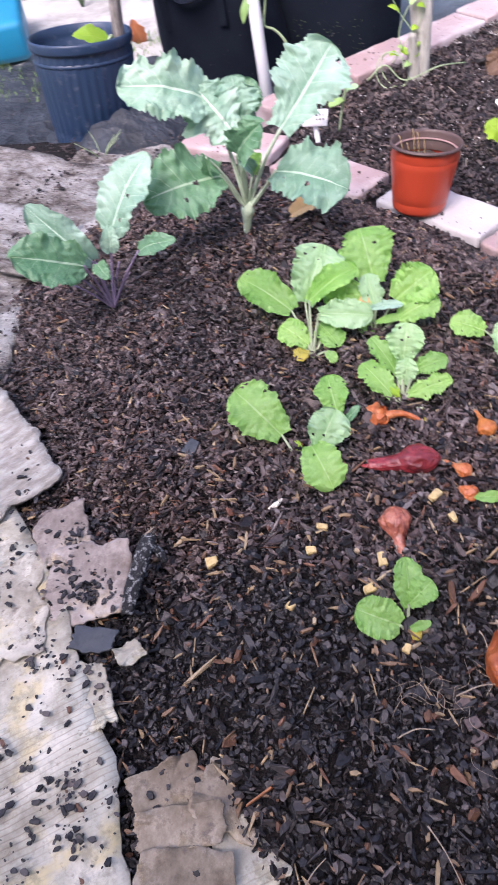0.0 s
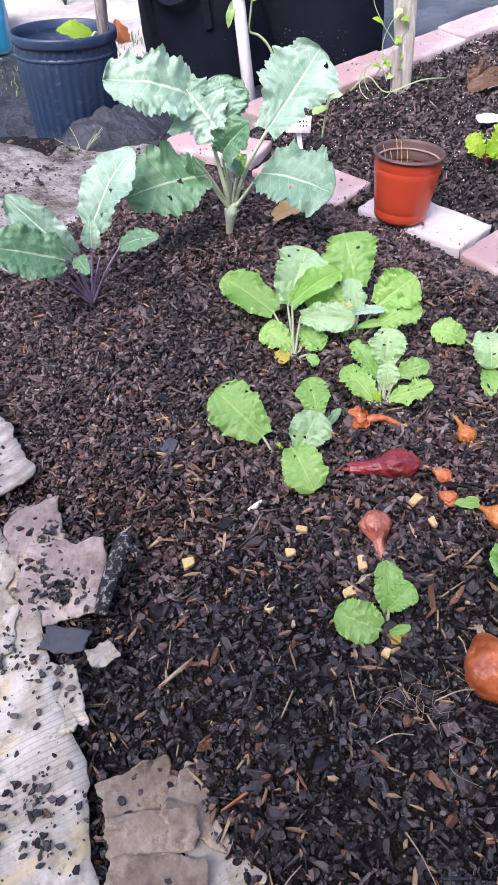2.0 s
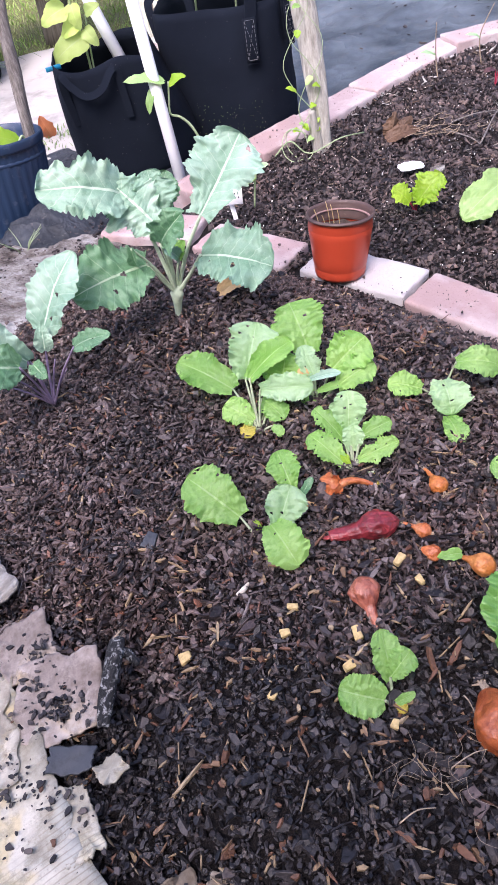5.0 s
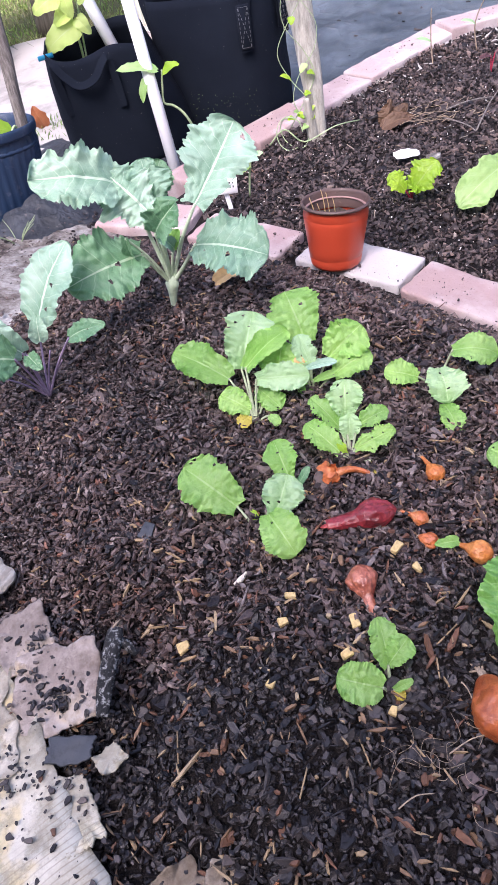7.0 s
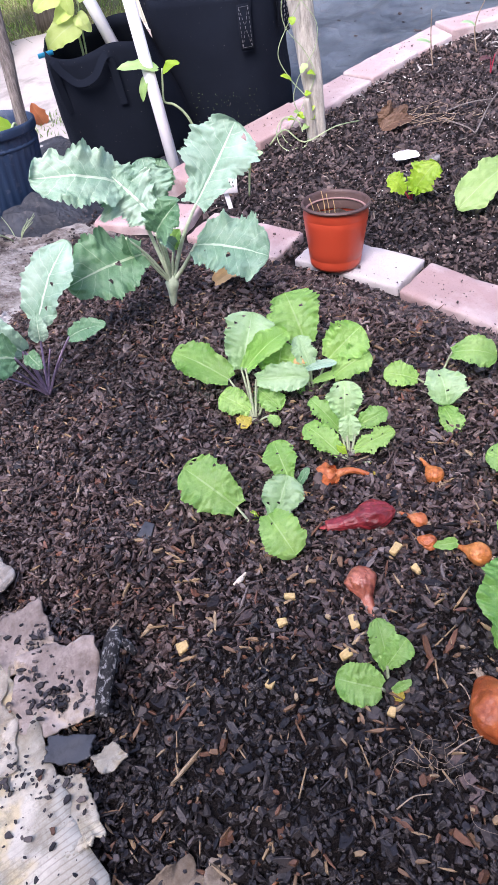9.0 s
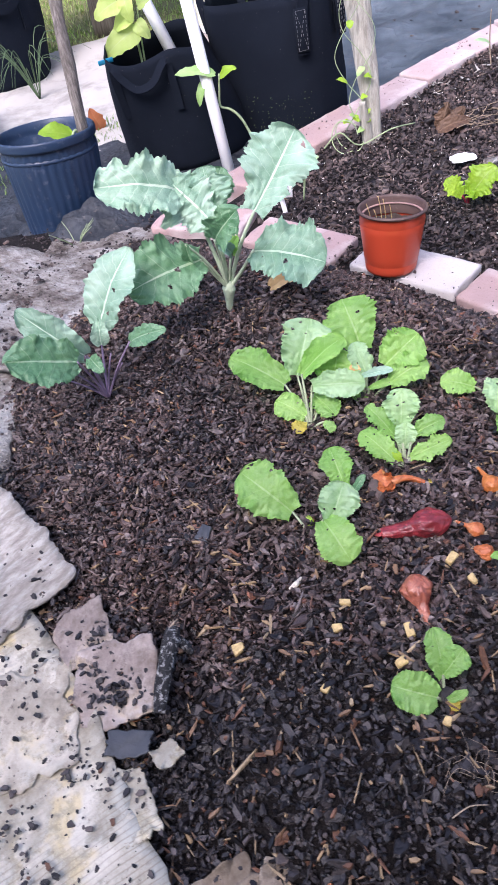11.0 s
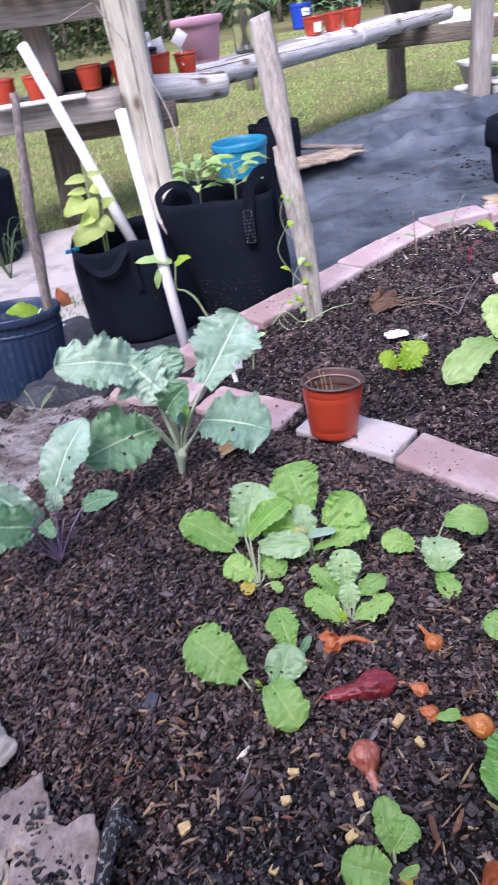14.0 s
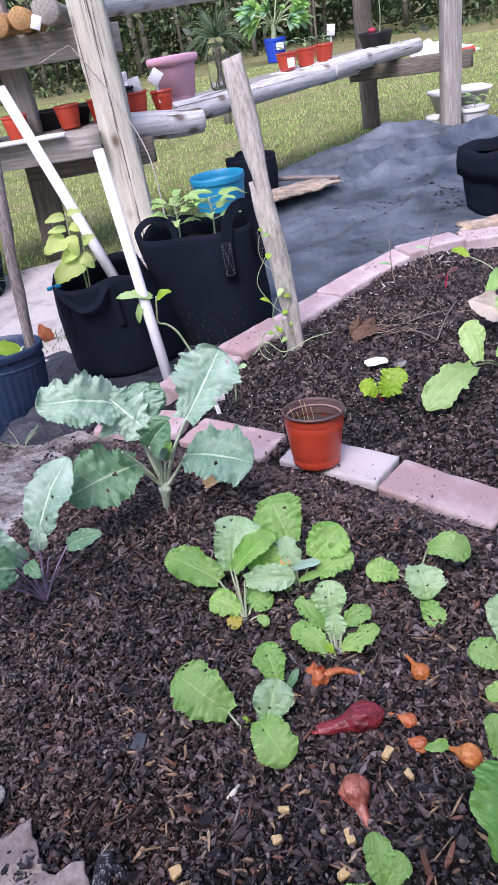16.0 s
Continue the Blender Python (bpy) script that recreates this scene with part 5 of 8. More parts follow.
for q in ((-0.33, 0.76, 0.105), (-0.268, 0.775, 0.10), (-0.345, 0.765, 0.09), (-0.282, 0.785, 0.11), (-0.312, 0.78, 0.115)):
    petiole(pk, PC, q, 0.0016, 0.0010, M["stem_purple"], 0.06, "purple leaf stalk")


def seedling(name, base, label, rows, stem="stem_grey", seed=0, category="brassica seedling", hub=None, **common):
    p = plant(name, base, label, category, "young brassica plants in the mulch")
    for i, (b, t, w, m, opts) in enumerate(rows):
        foot = hub or base
        kw = dict(teeth=16, tooth=0.075, lobes=0.15, frill=0.11, holes=3, widest=1.10, blunt=0.42, pucker=0.009, arch=0.12, fold=0.10, wave=0.08)
        kw.update(common)
        kw.update(opts)
        face = kw.pop("face", (0, -0.5, 0.87))
        blade = leaf("leaf", p, b, t, w * 0.94, M[m], face, seed=seed + i, **kw)
        petiole(blade, (foot[0], foot[1], foot[2] - 0.004), b, 0.0018, 0.0012, M[stem], 0.10)
    return p


seedling("brassica_plant", (-0.031, 0.680, 0.034), "bushy young brassica with scalloped fresh green leaves", [
    ((-0.058, 0.729, 0.068), (-0.127, 0.781, 0.082), 0.050, "green", dict(holes=2, fold=0.22, widest=0.8)),
    ((-0.041, 0.739, 0.072), (-0.018, 0.791, 0.120), 0.066, "green_blue", dict(face=(0.1, -0.75, 0.7), holes=4, blunt=0.42)),
    ((-0.035, 0.724, 0.086), (0.022, 0.762, 0.106), 0.036, "green", dict(holes=1, fold=0.3, arch=0.2)),
    ((-0.024, 0.719, 0.070), (0.041, 0.704, 0.078), 0.038, "green_blue", dict(holes=2, arch=0.18, face=(0, -0.75, 0.65))),
    ((0.001, 0.736, 0.056), (0.014, 0.752, 0.096), 0.054, "green", dict(lobes=0.2, face=(0.1, -0.85, 0.4))),
    ((-0.036, 0.690, 0.046), (-0.071, 0.713, 0.058), 0.038, "green", dict(holes=2)),
    ((-0.039, 0.685, 0.042), (-0.051, 0.669, 0.040), 0.020, "yellow", dict(holes=0)),
    ((-0.024, 0.722, 0.052), (0.002, 0.687, 0.044), 0.034, "green", dict(holes=4, lobes=0.2)),
    ((-0.004, 0.762, 0.050), (-0.018, 0.756, 0.078), 0.028, "green", dict(holes=1)),
    ((-0.014, 0.676, 0.046), (-0.002, 0.664, 0.040), 0.014, "green", dict(holes=3)),
], seed=40)
seedling("brassica_plant", (0.043, 0.711, 0.034), "young brassica with broad upright green leaves and a tan dead leaf", [
    ((0.044, 0.763, 0.082), (0.026, 0.818, 0.124), 0.070, "green", dict(face=(0.05, -0.7, 0.75), holes=1, blunt=0.42, teeth=14)),
    ((0.017, 0.798, 0.066), (0.008, 0.830, 0.088), 0.032, "green", dict(holes=1)),
    ((0.046, 0.730, 0.066), (0.034, 0.764, 0.094), 0.030, "green_blue", dict(holes=4, lobes=0.25)),
    ((0.068, 0.728, 0.080), (0.112, 0.748, 0.108), 0.054, "green", dict(holes=1, face=(-0.15, -0.7, 0.7))),
    ((0.072, 0.711, 0.066), (0.119, 0.724, 0.084), 0.040, "green", dict(holes=2, arch=0.2)),
    ((0.037, 0.717, 0.076), (0.076, 0.712, 0.086), 0.012, "kale", dict(holes=0, fold=0.3)),
    ((0.046, 0.711, 0.060), (0.082, 0.714, 0.066), 0.012, "green", dict(holes=0, fold=0.3)),
    ((0.034, 0.727, 0.060), (0.030, 0.739, 0.080), 0.015, "dead", dict(holes=0)),
    ((0.047, 0.723, 0.050), (0.026, 0.711, 0.046), 0.022, "green", dict(holes=2)),
], seed=55)
seedling("chewed_brassica", (0.071, 0.589, 0.036), "small brassica with chewed lacy green leaves and yellow stalk", [
    ((0.073, 0.633, 0.068), (0.077, 0.659, 0.102), 0.042, "green_blue", dict(holes=7, blunt=0.42, face=(0, -0.75, 0.65))),
    ((0.066, 0.625, 0.058), (0.037, 0.654, 0.086), 0.028, "green", dict(holes=8, lobes=0.35, tooth=0.14)),
    ((0.062, 0.596, 0.048), (0.027, 0.635, 0.064), 0.032, "green", dict(holes=7, lobes=0.30, tooth=0.14)),
    ((0.074, 0.611, 0.052), (0.077, 0.627, 0.078), 0.026, "green_blue", dict(holes=4, face=(0, -0.8, 0.6))),
    ((0.085, 0.621, 0.064), (0.120, 0.624, 0.080), 0.024, "green", dict(holes=5, lobes=0.25)),
    ((0.078, 0.598, 0.050), (0.125, 0.605, 0.066), 0.024, "green", dict(holes=9, lobes=0.35, tooth=0.16)),
    ((0.068, 0.596, 0.046), (0.060, 0.606, 0.056), 0.010, "lime", dict(holes=0)),
    ((0.095, 0.584, 0.042), (0.098, 0.563, 0.040), 0.009, "yellow", dict(holes=0)),
], seed=70)
seedling("brassica_plant", (0.195, 0.697, 0.030), "spindly brassica with four small green leaves beside the brick", [
    ((0.173, 0.701, 0.052), (0.133, 0.711, 0.060), 0.035, "green", dict(holes=1, blunt=0.42)),
    ((0.195, 0.697, 0.066), (0.197, 0.651, 0.052), 0.052, "green_blue", dict(holes=4, arch=0.25, lobes=0.2)),
    ((0.216, 0.712, 0.078), (0.267, 0.699, 0.074), 0.042, "green", dict(holes=1, arch=0.28, lobes=0.16)),
    ((0.193, 0.654, 0.046), (0.199, 0.613, 0.040), 0.030, "green", dict(holes=6)),
], seed=80)
seedling("brassica_plant", (-0.038, 0.503, 0.036), "young brassica with large rounded scalloped leaves", [
    ((-0.059, 0.532, 0.056), (-0.113, 0.577, 0.080), 0.061, "green", dict(holes=5, blunt=0.40, teeth=14)),
    ((0.000, 0.563, 0.056), (-0.012, 0.601, 0.078), 0.036, "green", dict(holes=3, lobes=0.16)),
    ((-0.021, 0.507, 0.060), (-0.001, 0.540, 0.088), 0.044, "green_blue", dict(holes=2, face=(0.1, -0.75, 0.7))),
    ((-0.027, 0.510, 0.066), (-0.003, 0.463, 0.054), 0.047, "green", dict(holes=3, blunt=0.42, arch=0.22)),
    ((0.007, 0.556, 0.046), (0.023, 0.566, 0.066), 0.010, "kale_dark", dict(holes=0)),
    ((-0.038, 0.518, 0.044), (-0.047, 0.529, 0.051), 0.010, "lime", dict(holes=0)),
    ((0.008, 0.552, 0.042), (0.024, 0.543, 0.044), 0.008, "dead", dict(holes=0)),
], seed=90)
seedling("tiny_seedling", (0.062, 0.320, 0.036), "tiny brassica seedling with lobed bright green leaves", [
    ((0.055, 0.318, 0.052), (0.017, 0.329, 0.058), 0.038, "green", dict(holes=1, widest=0.8, blunt=0.40, lobes=0.06)),
    ((0.063, 0.334, 0.054), (0.060, 0.369, 0.080), 0.028, "green", dict(holes=2, lobes=0.25, face=(0.2, -0.7, 0.7))),
    ((0.063, 0.336, 0.056), (0.083, 0.352, 0.070), 0.024, "green", dict(holes=2, lobes=0.2, face=(-0.2, -0.6, 0.8))),
    ((0.062, 0.318, 0.044), (0.081, 0.321, 0.054), 0.009, "green", dict(holes=1)),
    ((0.065, 0.318, 0.046), (0.072, 0.310, 0.043), 0.010, "yellow", dict(holes=0)),
], seed=100)
seedling("brassica_plant", (0.205, 0.425, 0.034), "brassica with one large dark green rounded leaf by the onions", [
    ((0.202, 0.406, 0.074), (0.166, 0.332, 0.060), 0.082, "deep_green", dict(holes=7, widest=0.5, tooth=0.04)),
    ((0.196, 0.432, 0.056), (0.203, 0.462, 0.080), 0.022, "green", dict(holes=3)),
    ((0.215, 0.425, 0.060), (0.270, 0.440, 0.080), 0.045, "deep_green", dict()),
], seed=110)
seedling("brassica_plant", (0.250, 0.526, 0.034), "small brassica with pale chewed leaves", [
    ((0.245, 0.532, 0.056), (0.214, 0.558, 0.066), 0.036, "green", dict(holes=3)),
    ((0.250, 0.550, 0.072), (0.272, 0.592, 0.098), 0.050, "green_blue", dict(holes=4)),
    ((0.242, 0.514, 0.048), (0.212, 0.500, 0.052), 0.022, "green", dict(holes=2)),
    ((0.262, 0.530, 0.066), (0.310, 0.535, 0.082), 0.044, "green", dict(holes=3)),
    ((0.258, 0.512, 0.050), (0.280, 0.490, 0.050), 0.026, "lime", dict(holes=1)),
], seed=120)
seedling("beet_plant", (0.291, 1.256, -0.016), "small beet with lime-green leaves and red stems", [
    ((0.277, 1.244, 0.014), (0.247, 1.252, 0.044), 0.040, "lime", dict(holes=0, lobes=0.3, tooth=0.16, teeth=6, frill=0.09)),
    ((0.290, 1.240, 0.014), (0.332, 1.250, 0.060), 0.056, "lime", dict(holes=0, lobes=0.3, tooth=0.16, teeth=6, frill=0.09)),
    ((0.286, 1.242, 0.012), (0.292, 1.225, 0.022), 0.022, "lime", dict(holes=0)),
], stem="stem_red", seed=130, category="beet plant")
seedling("mustard_plant", (0.562, 1.300, -0.014), "leafy green plant with large light green toothed leaves", [
    ((0.474, 1.250, 0.040), (0.350, 1.163, 0.014), 0.066, "mustard", dict(holes=1, tooth=0.14, lobes=0.26, teeth=7, arch=0.18)),
    ((0.482, 1.250, 0.048), (0.490, 1.330, 0.100), 0.052, "mustard", dict(holes=0, tooth=0.12, teeth=6, face=(-0.4, -0.8, 0.4))),
    ((0.552, 1.300, 0.055), (0.540, 1.215, 0.030), 0.050, "mustard", dict(holes=0, tooth=0.12)),
    ((0.590, 1.310, 0.055), (0.680, 1.290, 0.080), 0.070, "mustard", dict(holes=0, tooth=0.12)),
    ((0.580, 1.330, 0.060), (0.610, 1.430, 0.100), 0.060, "mustard", dict(holes=0, tooth=0.12)),
], stem="stem", seed=140, category="leaf vegetable", hub=(0.562, 1.300, -0.01))
seedling("wilted_plant", (0.745, 1.690, -0.014), "sprawling wilted green plant with arching stems", [
    ((0.700, 1.700, 0.060), (0.640, 1.610, 0.020), 0.030, "green", dict(holes=0)),
    ((0.720, 1.660, 0.055), (0.700, 1.570, 0.020), 0.040, "mustard", dict(holes=1)),
    ((0.770, 1.660, 0.060), (0.800, 1.560, 0.030), 0.045, "green_blue", dict(holes=1)),
    ((0.780, 1.720, 0.070), (0.860, 1.740, 0.070), 0.050, "green_blue", dict(holes=1)),
    ((0.690, 1.880, 0.040), (0.660, 1.930, 0.050), 0.030, "lime", dict(holes=1)),
], stem="stem", seed=150, category="plant")
seedling("red_seedling", (0.604, 1.812, -0.014), "tiny seedling with crimson stems and leaves", [
    ((0.600, 1.810, 0.022), (0.570, 1.800, 0.026), 0.014, "purple_leaf", dict(holes=0)),
    ((0.610, 1.812, 0.028), (0.640, 1.820, 0.036), 0.014, "purple_leaf", dict(holes=0)),
], stem="stem_red", seed=160, category="seedling")
seedling("thin_seedling", (-0.003, 1.372, -0.016), "thin pale seedling beside the brick", [
    ((0.006, 1.365, 0.050), (-0.022, 1.355, 0.044), 0.018, "mustard", dict(holes=0)),
    ((0.010, 1.362, 0.066), (0.032, 1.350, 0.078), 0.012, "green_blue", dict(holes=0)),
    ((0.008, 1.362, 0.070), (0.002, 1.350, 0.084), 0.012, "mustard", dict(holes=0)),
], stem="stem", seed=170, category="seedling", hub=(-0.003, 1.372, -0.01))
for i, (x, y) in enumerate([(0.62, 1.98), (0.49, 1.90)]):
    p = plant("grass_seedling", (x, y, -0.016), "thin dry seedling stalk at the bed's far edge", "seedling", "dry stalks")
    part("stalk", tube([(x, y, -0.02), (x - 0.01, y, 0.05), (x + 0.015 * (1 - 2 * i), y - 0.01, 0.12)], (0.0018, 0.001), 6), M["twig"], p)
    leaf("leaf", p, (x - 0.01, y, 0.045), (x - 0.05, y - 0.01, 0.06), 0.012, M["green_blue"], seed=180 + i, holes=0, nu=10, nv=6)


# ---- onions lying on the mulch ----
def onion(name, bulb, neck, r, mat, label, squash=0.85, seed=0, roots=True, spin=0.0, crumple=0.07):
    """A bulb with a drawn-out dry neck, lying on its side from bulb to neck."""
    a, b = Vector(bulb), Vector(neck)
    if r < 0.012:
        a.z, b.z, r = a.z + 0.0045, b.z + 0.0045, r * 1.02
    e = thing(name, (a.x, a.y, a.z - r * squash), label, "onion", "onions on the mulch")
    d = (b - a)
    L = d.length
    dn = d.normalized()
    u = Vector((0, 0, 1))
    s = dn.cross(u).normalized()
    u = s.cross(dn)
    end = L / r
    prof = [(-1.05 - spin * 0.25, 0.06), (-0.98 - spin * 0.2, 0.30), (-0.8 - spin * 0.1, 0.62), (-0.5, 0.90), (-0.15, 1.0), (0.2, 0.96), (0.55, 0.80 + 0.06 * spin), (0.85, 0.56 + 0.16 * spin), (1.15, 0.34 + 0.22 * spin)]
    prof += [(max(1.2 + 0.1 * k, 1.15 + (end - 1.15) * k), (0.28 + 0.24 * spin) * (1 - 0.40 * k)) for k in (0.35, 0.7, 1.0)]
    ts = np.linspace(prof[0][0], prof[-1][0], 40)
    prof = list(zip(ts.tolist(), np.interp(ts, [p[0] for p in prof], [p[1] for p in prof]).tolist()))
    rings = []
    for t, rad in prof:
        c = a + dn * (t * r) + u * (0.04 * r * math.sin(t * 2 + seed))
        ring = []
        for k in range(56):
            an = 2 * math.pi * k / 56
            w = rad * r * (1 + crumple * noise.noise(Vector((math.cos(an) * 1.5 + seed, math.sin(an) * 1.5, t))) + 0.5 * crumple * noise.noise(Vector((math.cos(an) * 4 + seed, math.sin(an) * 4, t * 2.5))) + 0.02 * math.sin(an * 7 + seed) + 1.1 * crumple * (abs(noise.noise(Vector((math.cos(an) * 2.4 + seed * 3, math.sin(an) * 2.4, t * 1.5)))) - 0.2) + 0.5 * crumple * (abs(noise.noise(Vector((math.cos(an) * 6 + seed, math.sin(an) * 6, t * 2.2 + 4)))) - 0.2))
            ring.append(c + s * (math.cos(an) * w) + u * (math.sin(an) * w * squash))
        rings.append(ring)
    bm = bmesh.new()
    ribs(bm, rings, True, True, True)
    body = part("bulb", bm, mat, e)
    if roots:
        bm = bmesh.new()
        rr = random.Random(seed + 5)
        for i in range(9):
            p = a - dn * r
            tube([p, p - dn * r * 0.25 + s * rr.uniform(-0.2, 0.2) * r + u * rr.uniform(-0.3, 0.15) * r, p - dn * r * rr.uniform(0.3, 0.6) + s * rr.uniform(-0.5, 0.5) * r - u * 0.3 * r], 0.0005, 4, bm=bm)
        part("roots", bm, M["twig"], body, "dry root hairs")
    bm = bmesh.new()
    rr = random.Random(seed + 9)
    for i in range(4):
        p = b - dn * 0.002
        tube([p, p + dn * r * 0.3 + s * rr.uniform(-0.2, 0.2) * r, p + dn * r * rr.uniform(0.4, 0.8) + s * rr.uniform(-0.4, 0.4) * r - u * 0.1 * r], (r * 0.1, r * 0.03), 5, bm=bm)
    part("neck_tip", bm, M["twig"] if mat != M["shallot"] else mat, body, "frayed dry neck")
    return e


onion("red_onion", (0.083, 0.503, 0.051), (0.032, 0.499, 0.046), 0.0165, M["shallot"], "dark red onion with a thick twisted neck lying on mulch", 0.85, 1, False, 1.2, 0.14)
onion("red_onion", (0.056, 0.425, 0.052), (0.062, 0.389, 0.045), 0.0142, M["shallot_pink"], "pinkish brown onion with papery torn skin", 0.85, 2, False, 0.35, 0.17)
so = thing("shrivelled_onion", (0.045, 0.562, 0.036), "shrivelled rusty onion with a torn open dry skin", "onion", "onions on the mulch")
for i, (a, r) in enumerate([(-2.2, 0.013), (-0.9, 0.011), (0.3, 0.012), (1.5, 0.013), (2.6, 0.011)]):
    root = Vector((0.056, 0.564, 0.051))
    lipp = Vector((0.034 + 0.003 * math.cos(a * 2), 0.561 + r * math.cos(a), 0.053 + r * math.sin(a)))
    leaf("skin", so, root, lipp, 0.021, M["onion_rusty"], (-0.1, -math.cos(a), -math.sin(a)), seed=600 + i, holes=0, tooth=0.03, lobes=0.25, arch=-0.22, fold=0.1, wave=0.2, widest=0.8, nu=24, nv=14)
part("neck", tube([(0.052, 0.564, 0.051), (0.064, 0.566, 0.053), (0.076, 0.565, 0.051), (0.088, 0.560, 0.049)], (0.0065, 0.0042, 0.0030, 0.0020), 10, 0.35, 4), M["onion_rusty"], so, "twisted dry neck")

onion("small_onion", (0.156, 0.548, 0.045), (0.147, 0.572, 0.046), 0.0100, M["onion"], "small orange onion set with a dry neck", 0.9, 4)
onion("small_onion", (0.127, 0.492, 0.043), (0.109, 0.504, 0.044), 0.0082, M["onion_rusty"], "small rusty onion set", 0.9, 5)
onion("small_onion", (0.130, 0.464, 0.042), (0.120, 0.470, 0.043), 0.0085, M["onion_rusty"], "shrivelled orange onion set", 0.85, 6, False, 0.2, 0.18)
onion("small_onion", (0.173, 0.441, 0.046), (0.155, 0.455, 0.044), 0.0115, M["onion"], "round orange onion set with a sprouting neck", 0.95, 7)
onion("orange_onion", (0.145, 0.288, 0.050), (0.140, 0.318, 0.050), 0.024, M["onion_rusty"], "large orange onion with papery skin", 0.9, 8, False, 0.3, 0.09)
sp = plant("onion_sprout", (0.150, 0.458, 0.040), "short green sprout lying between the onion sets", "sprout")
leaf("leaf", sp, (0.156, 0.456, 0.052), (0.132, 0.456, 0.050), 0.012, M["green"], seed=200, holes=1, lobes=0.3, nu=14, nv=8)


def bit(name, x, y, l, w, h, ang, mat, label, seed=0, cat="wood chip", lift=0.0065):
    """A small chunky chip with worn, uneven faces."""
    bm = box_bm(l, w, h, min(w, h) * 0.22, 2)
    for v in bm.verts:
        k = noise.noise(v.co * 260 + Vector((seed * 3.3, 0, 0)))
        v.co += v.co.normalized() * 0.0011 * k
        v.co.y *= 1 + 0.22 * math.sin(v.co.x / l * 3 + seed)
        if l > 4 * w:
            v.co.y = v.co.y * (1 - 0.75 * abs(2 * v.co.x / l) ** 2.5) + 0.05 * l * math.sin(v.co.x / l * 5 + seed)
        v.co.z += 0.12 * h * math.sin(v.co.x / l * 4 + seed * 2)
    ob = part(name, bm, mat)
    ob.matrix_world = pose(x, y, lie(x, y) + h / 2 + lift, 6 * math.sin(seed * 2), 5 * math.cos(seed), ang)
    return tagged(ob, label, cat, "loose bits on the mulch")


for i, (x, y, l, w, a) in enumerate([(0.096, 0.460, 0.017, 0.008, 50), (0.042, 0.385, 0.016, 0.008, 100), (-0.125, 0.400, 0.014, 0.011, 20), (-0.024, 0.396, 0.011, 0.009, 10), (-0.014, 0.421, 0.012, 0.007, 0), (0.111, 0.434, 0.011, 0.007, 120), (0.030, 0.355, 0.012, 0.008, 30), (-0.040, 0.335, 0.009, 0.007, 60), (0.060, 0.300, 0.009, 0.007, 60)]):
    bit("corn_bit", x, y, l * 0.9, w * 0.9, 0.006, a, M["corn"], "yellow corn-coloured bit lying on dark mulch", i + 1, "corn bit")
rz = lie(-0.060, 0.449) + 0.009
tagged(part("rind_bit", tube([(-0.068, 0.443, rz - 0.001), (-0.061, 0.447, rz + 0.001), (-0.055, 0.455, rz)], (0.0014, 0.0030, 0.0012), 9, 0.2), M["cream"]), "curved cream-white rind bit on the mulch", "rind", "loose bits on the mulch")
bit("bark_piece", -0.158, 0.520, 0.020, 0.014, 0.004, 70, M["grey_flake"], "grey bark flake on the mulch", 4)
for i, (x, y, l, a) in enumerate([(-0.17, 0.565, 0.022, 130), (-0.135, 0.555, 0.024, 60), (0.03, 0.27, 0.03, 100), (0.075, 0.262, 0.028, 120), (-0.13, 0.30, 0.034, 95), (0.12, 0.36, 0.028, 40), (-0.02, 0.25, 0.024, 70), (0.105, 0.33, 0.020, 80), (-0.115, 0.455, 0.026, 175), (-0.055, 0.375, 0.024, 165), (0.17, 0.60, 0.02, 170), (0.215, 0.50, 0.026, 140)]):
    bit("wood_splinter", x, y, l, 0.0040, 0.003, a, M["tan_chip"], "tan wood splinter on the mulch", i + 30)
for i, (x, y, l, w, a) in enumerate([(0.103, 0.258, 0.017, 0.009, 70), (0.108, 0.243, 0.012, 0.010, 25), (0.111, 0.231, 0.013, 0.009, 50), (-0.003, 0.455, 0.016, 0.010, 80)]):
    bit("bark_piece", x, y, l, w, 0.004, a, M["old_bark"], "dull pinkish-brown bark piece on the mulch", i + 60, lift=0.004)
near_roots = bmesh.new()
rr = random.Random(77)
for i in range(22):
    x, y, a, L = rr.gauss(0.080, 0.016), rr.gauss(0.256, 0.014), rr.uniform(0, 6.28), rr.uniform(0.012, 0.034)
    z = lie(x, y) + 0.011
    tube([(x, y, z), (x + L * 0.5 * math.cos(a), y + L * 0.5 * math.sin(a), z + 0.003), (x + L * math.cos(a + 0.7), y + L * math.sin(a + 0.7), z)], (0.00025, 0.00015), 4, bm=near_roots)
tagged(part("dry_roots", near_roots, M["twig"]), "fine pale dry roots tangled on the near mulch", "roots", kind="stuff")
for i, (p, q) in enumerate([((0.096, 0.260), (0.137, 0.272)), ((0.048, 0.224), (0.077, 0.232)), ((0.120, 0.315), (0.126, 0.295)), ((-0.027, 0.118), (-0.006, 0.146)), ((0.068, 0.168), (0.092, 0.130))]):
    z0, z1 = lie(*p) + 0.012, lie(*q) + 0.012
    tagged(part("dry_twig", tube([(*p, z0), ((p[0] + q[0]) / 2, (p[1] + q[1]) / 2 + 0.003, (z0 + z1) / 2 + 0.002), (*q, z1)], (0.0007, 0.0004), 6, 0.4, i), M["twig"]), "thin pale dry twig lying on the near mulch", "twig", "dry twigs")
bit("red_splinter", -0.232, 0.345, 0.026, 0.0035, 0.0025, 14, M["dead_red"], "rusty torn strip lying on the cardboard", 52)
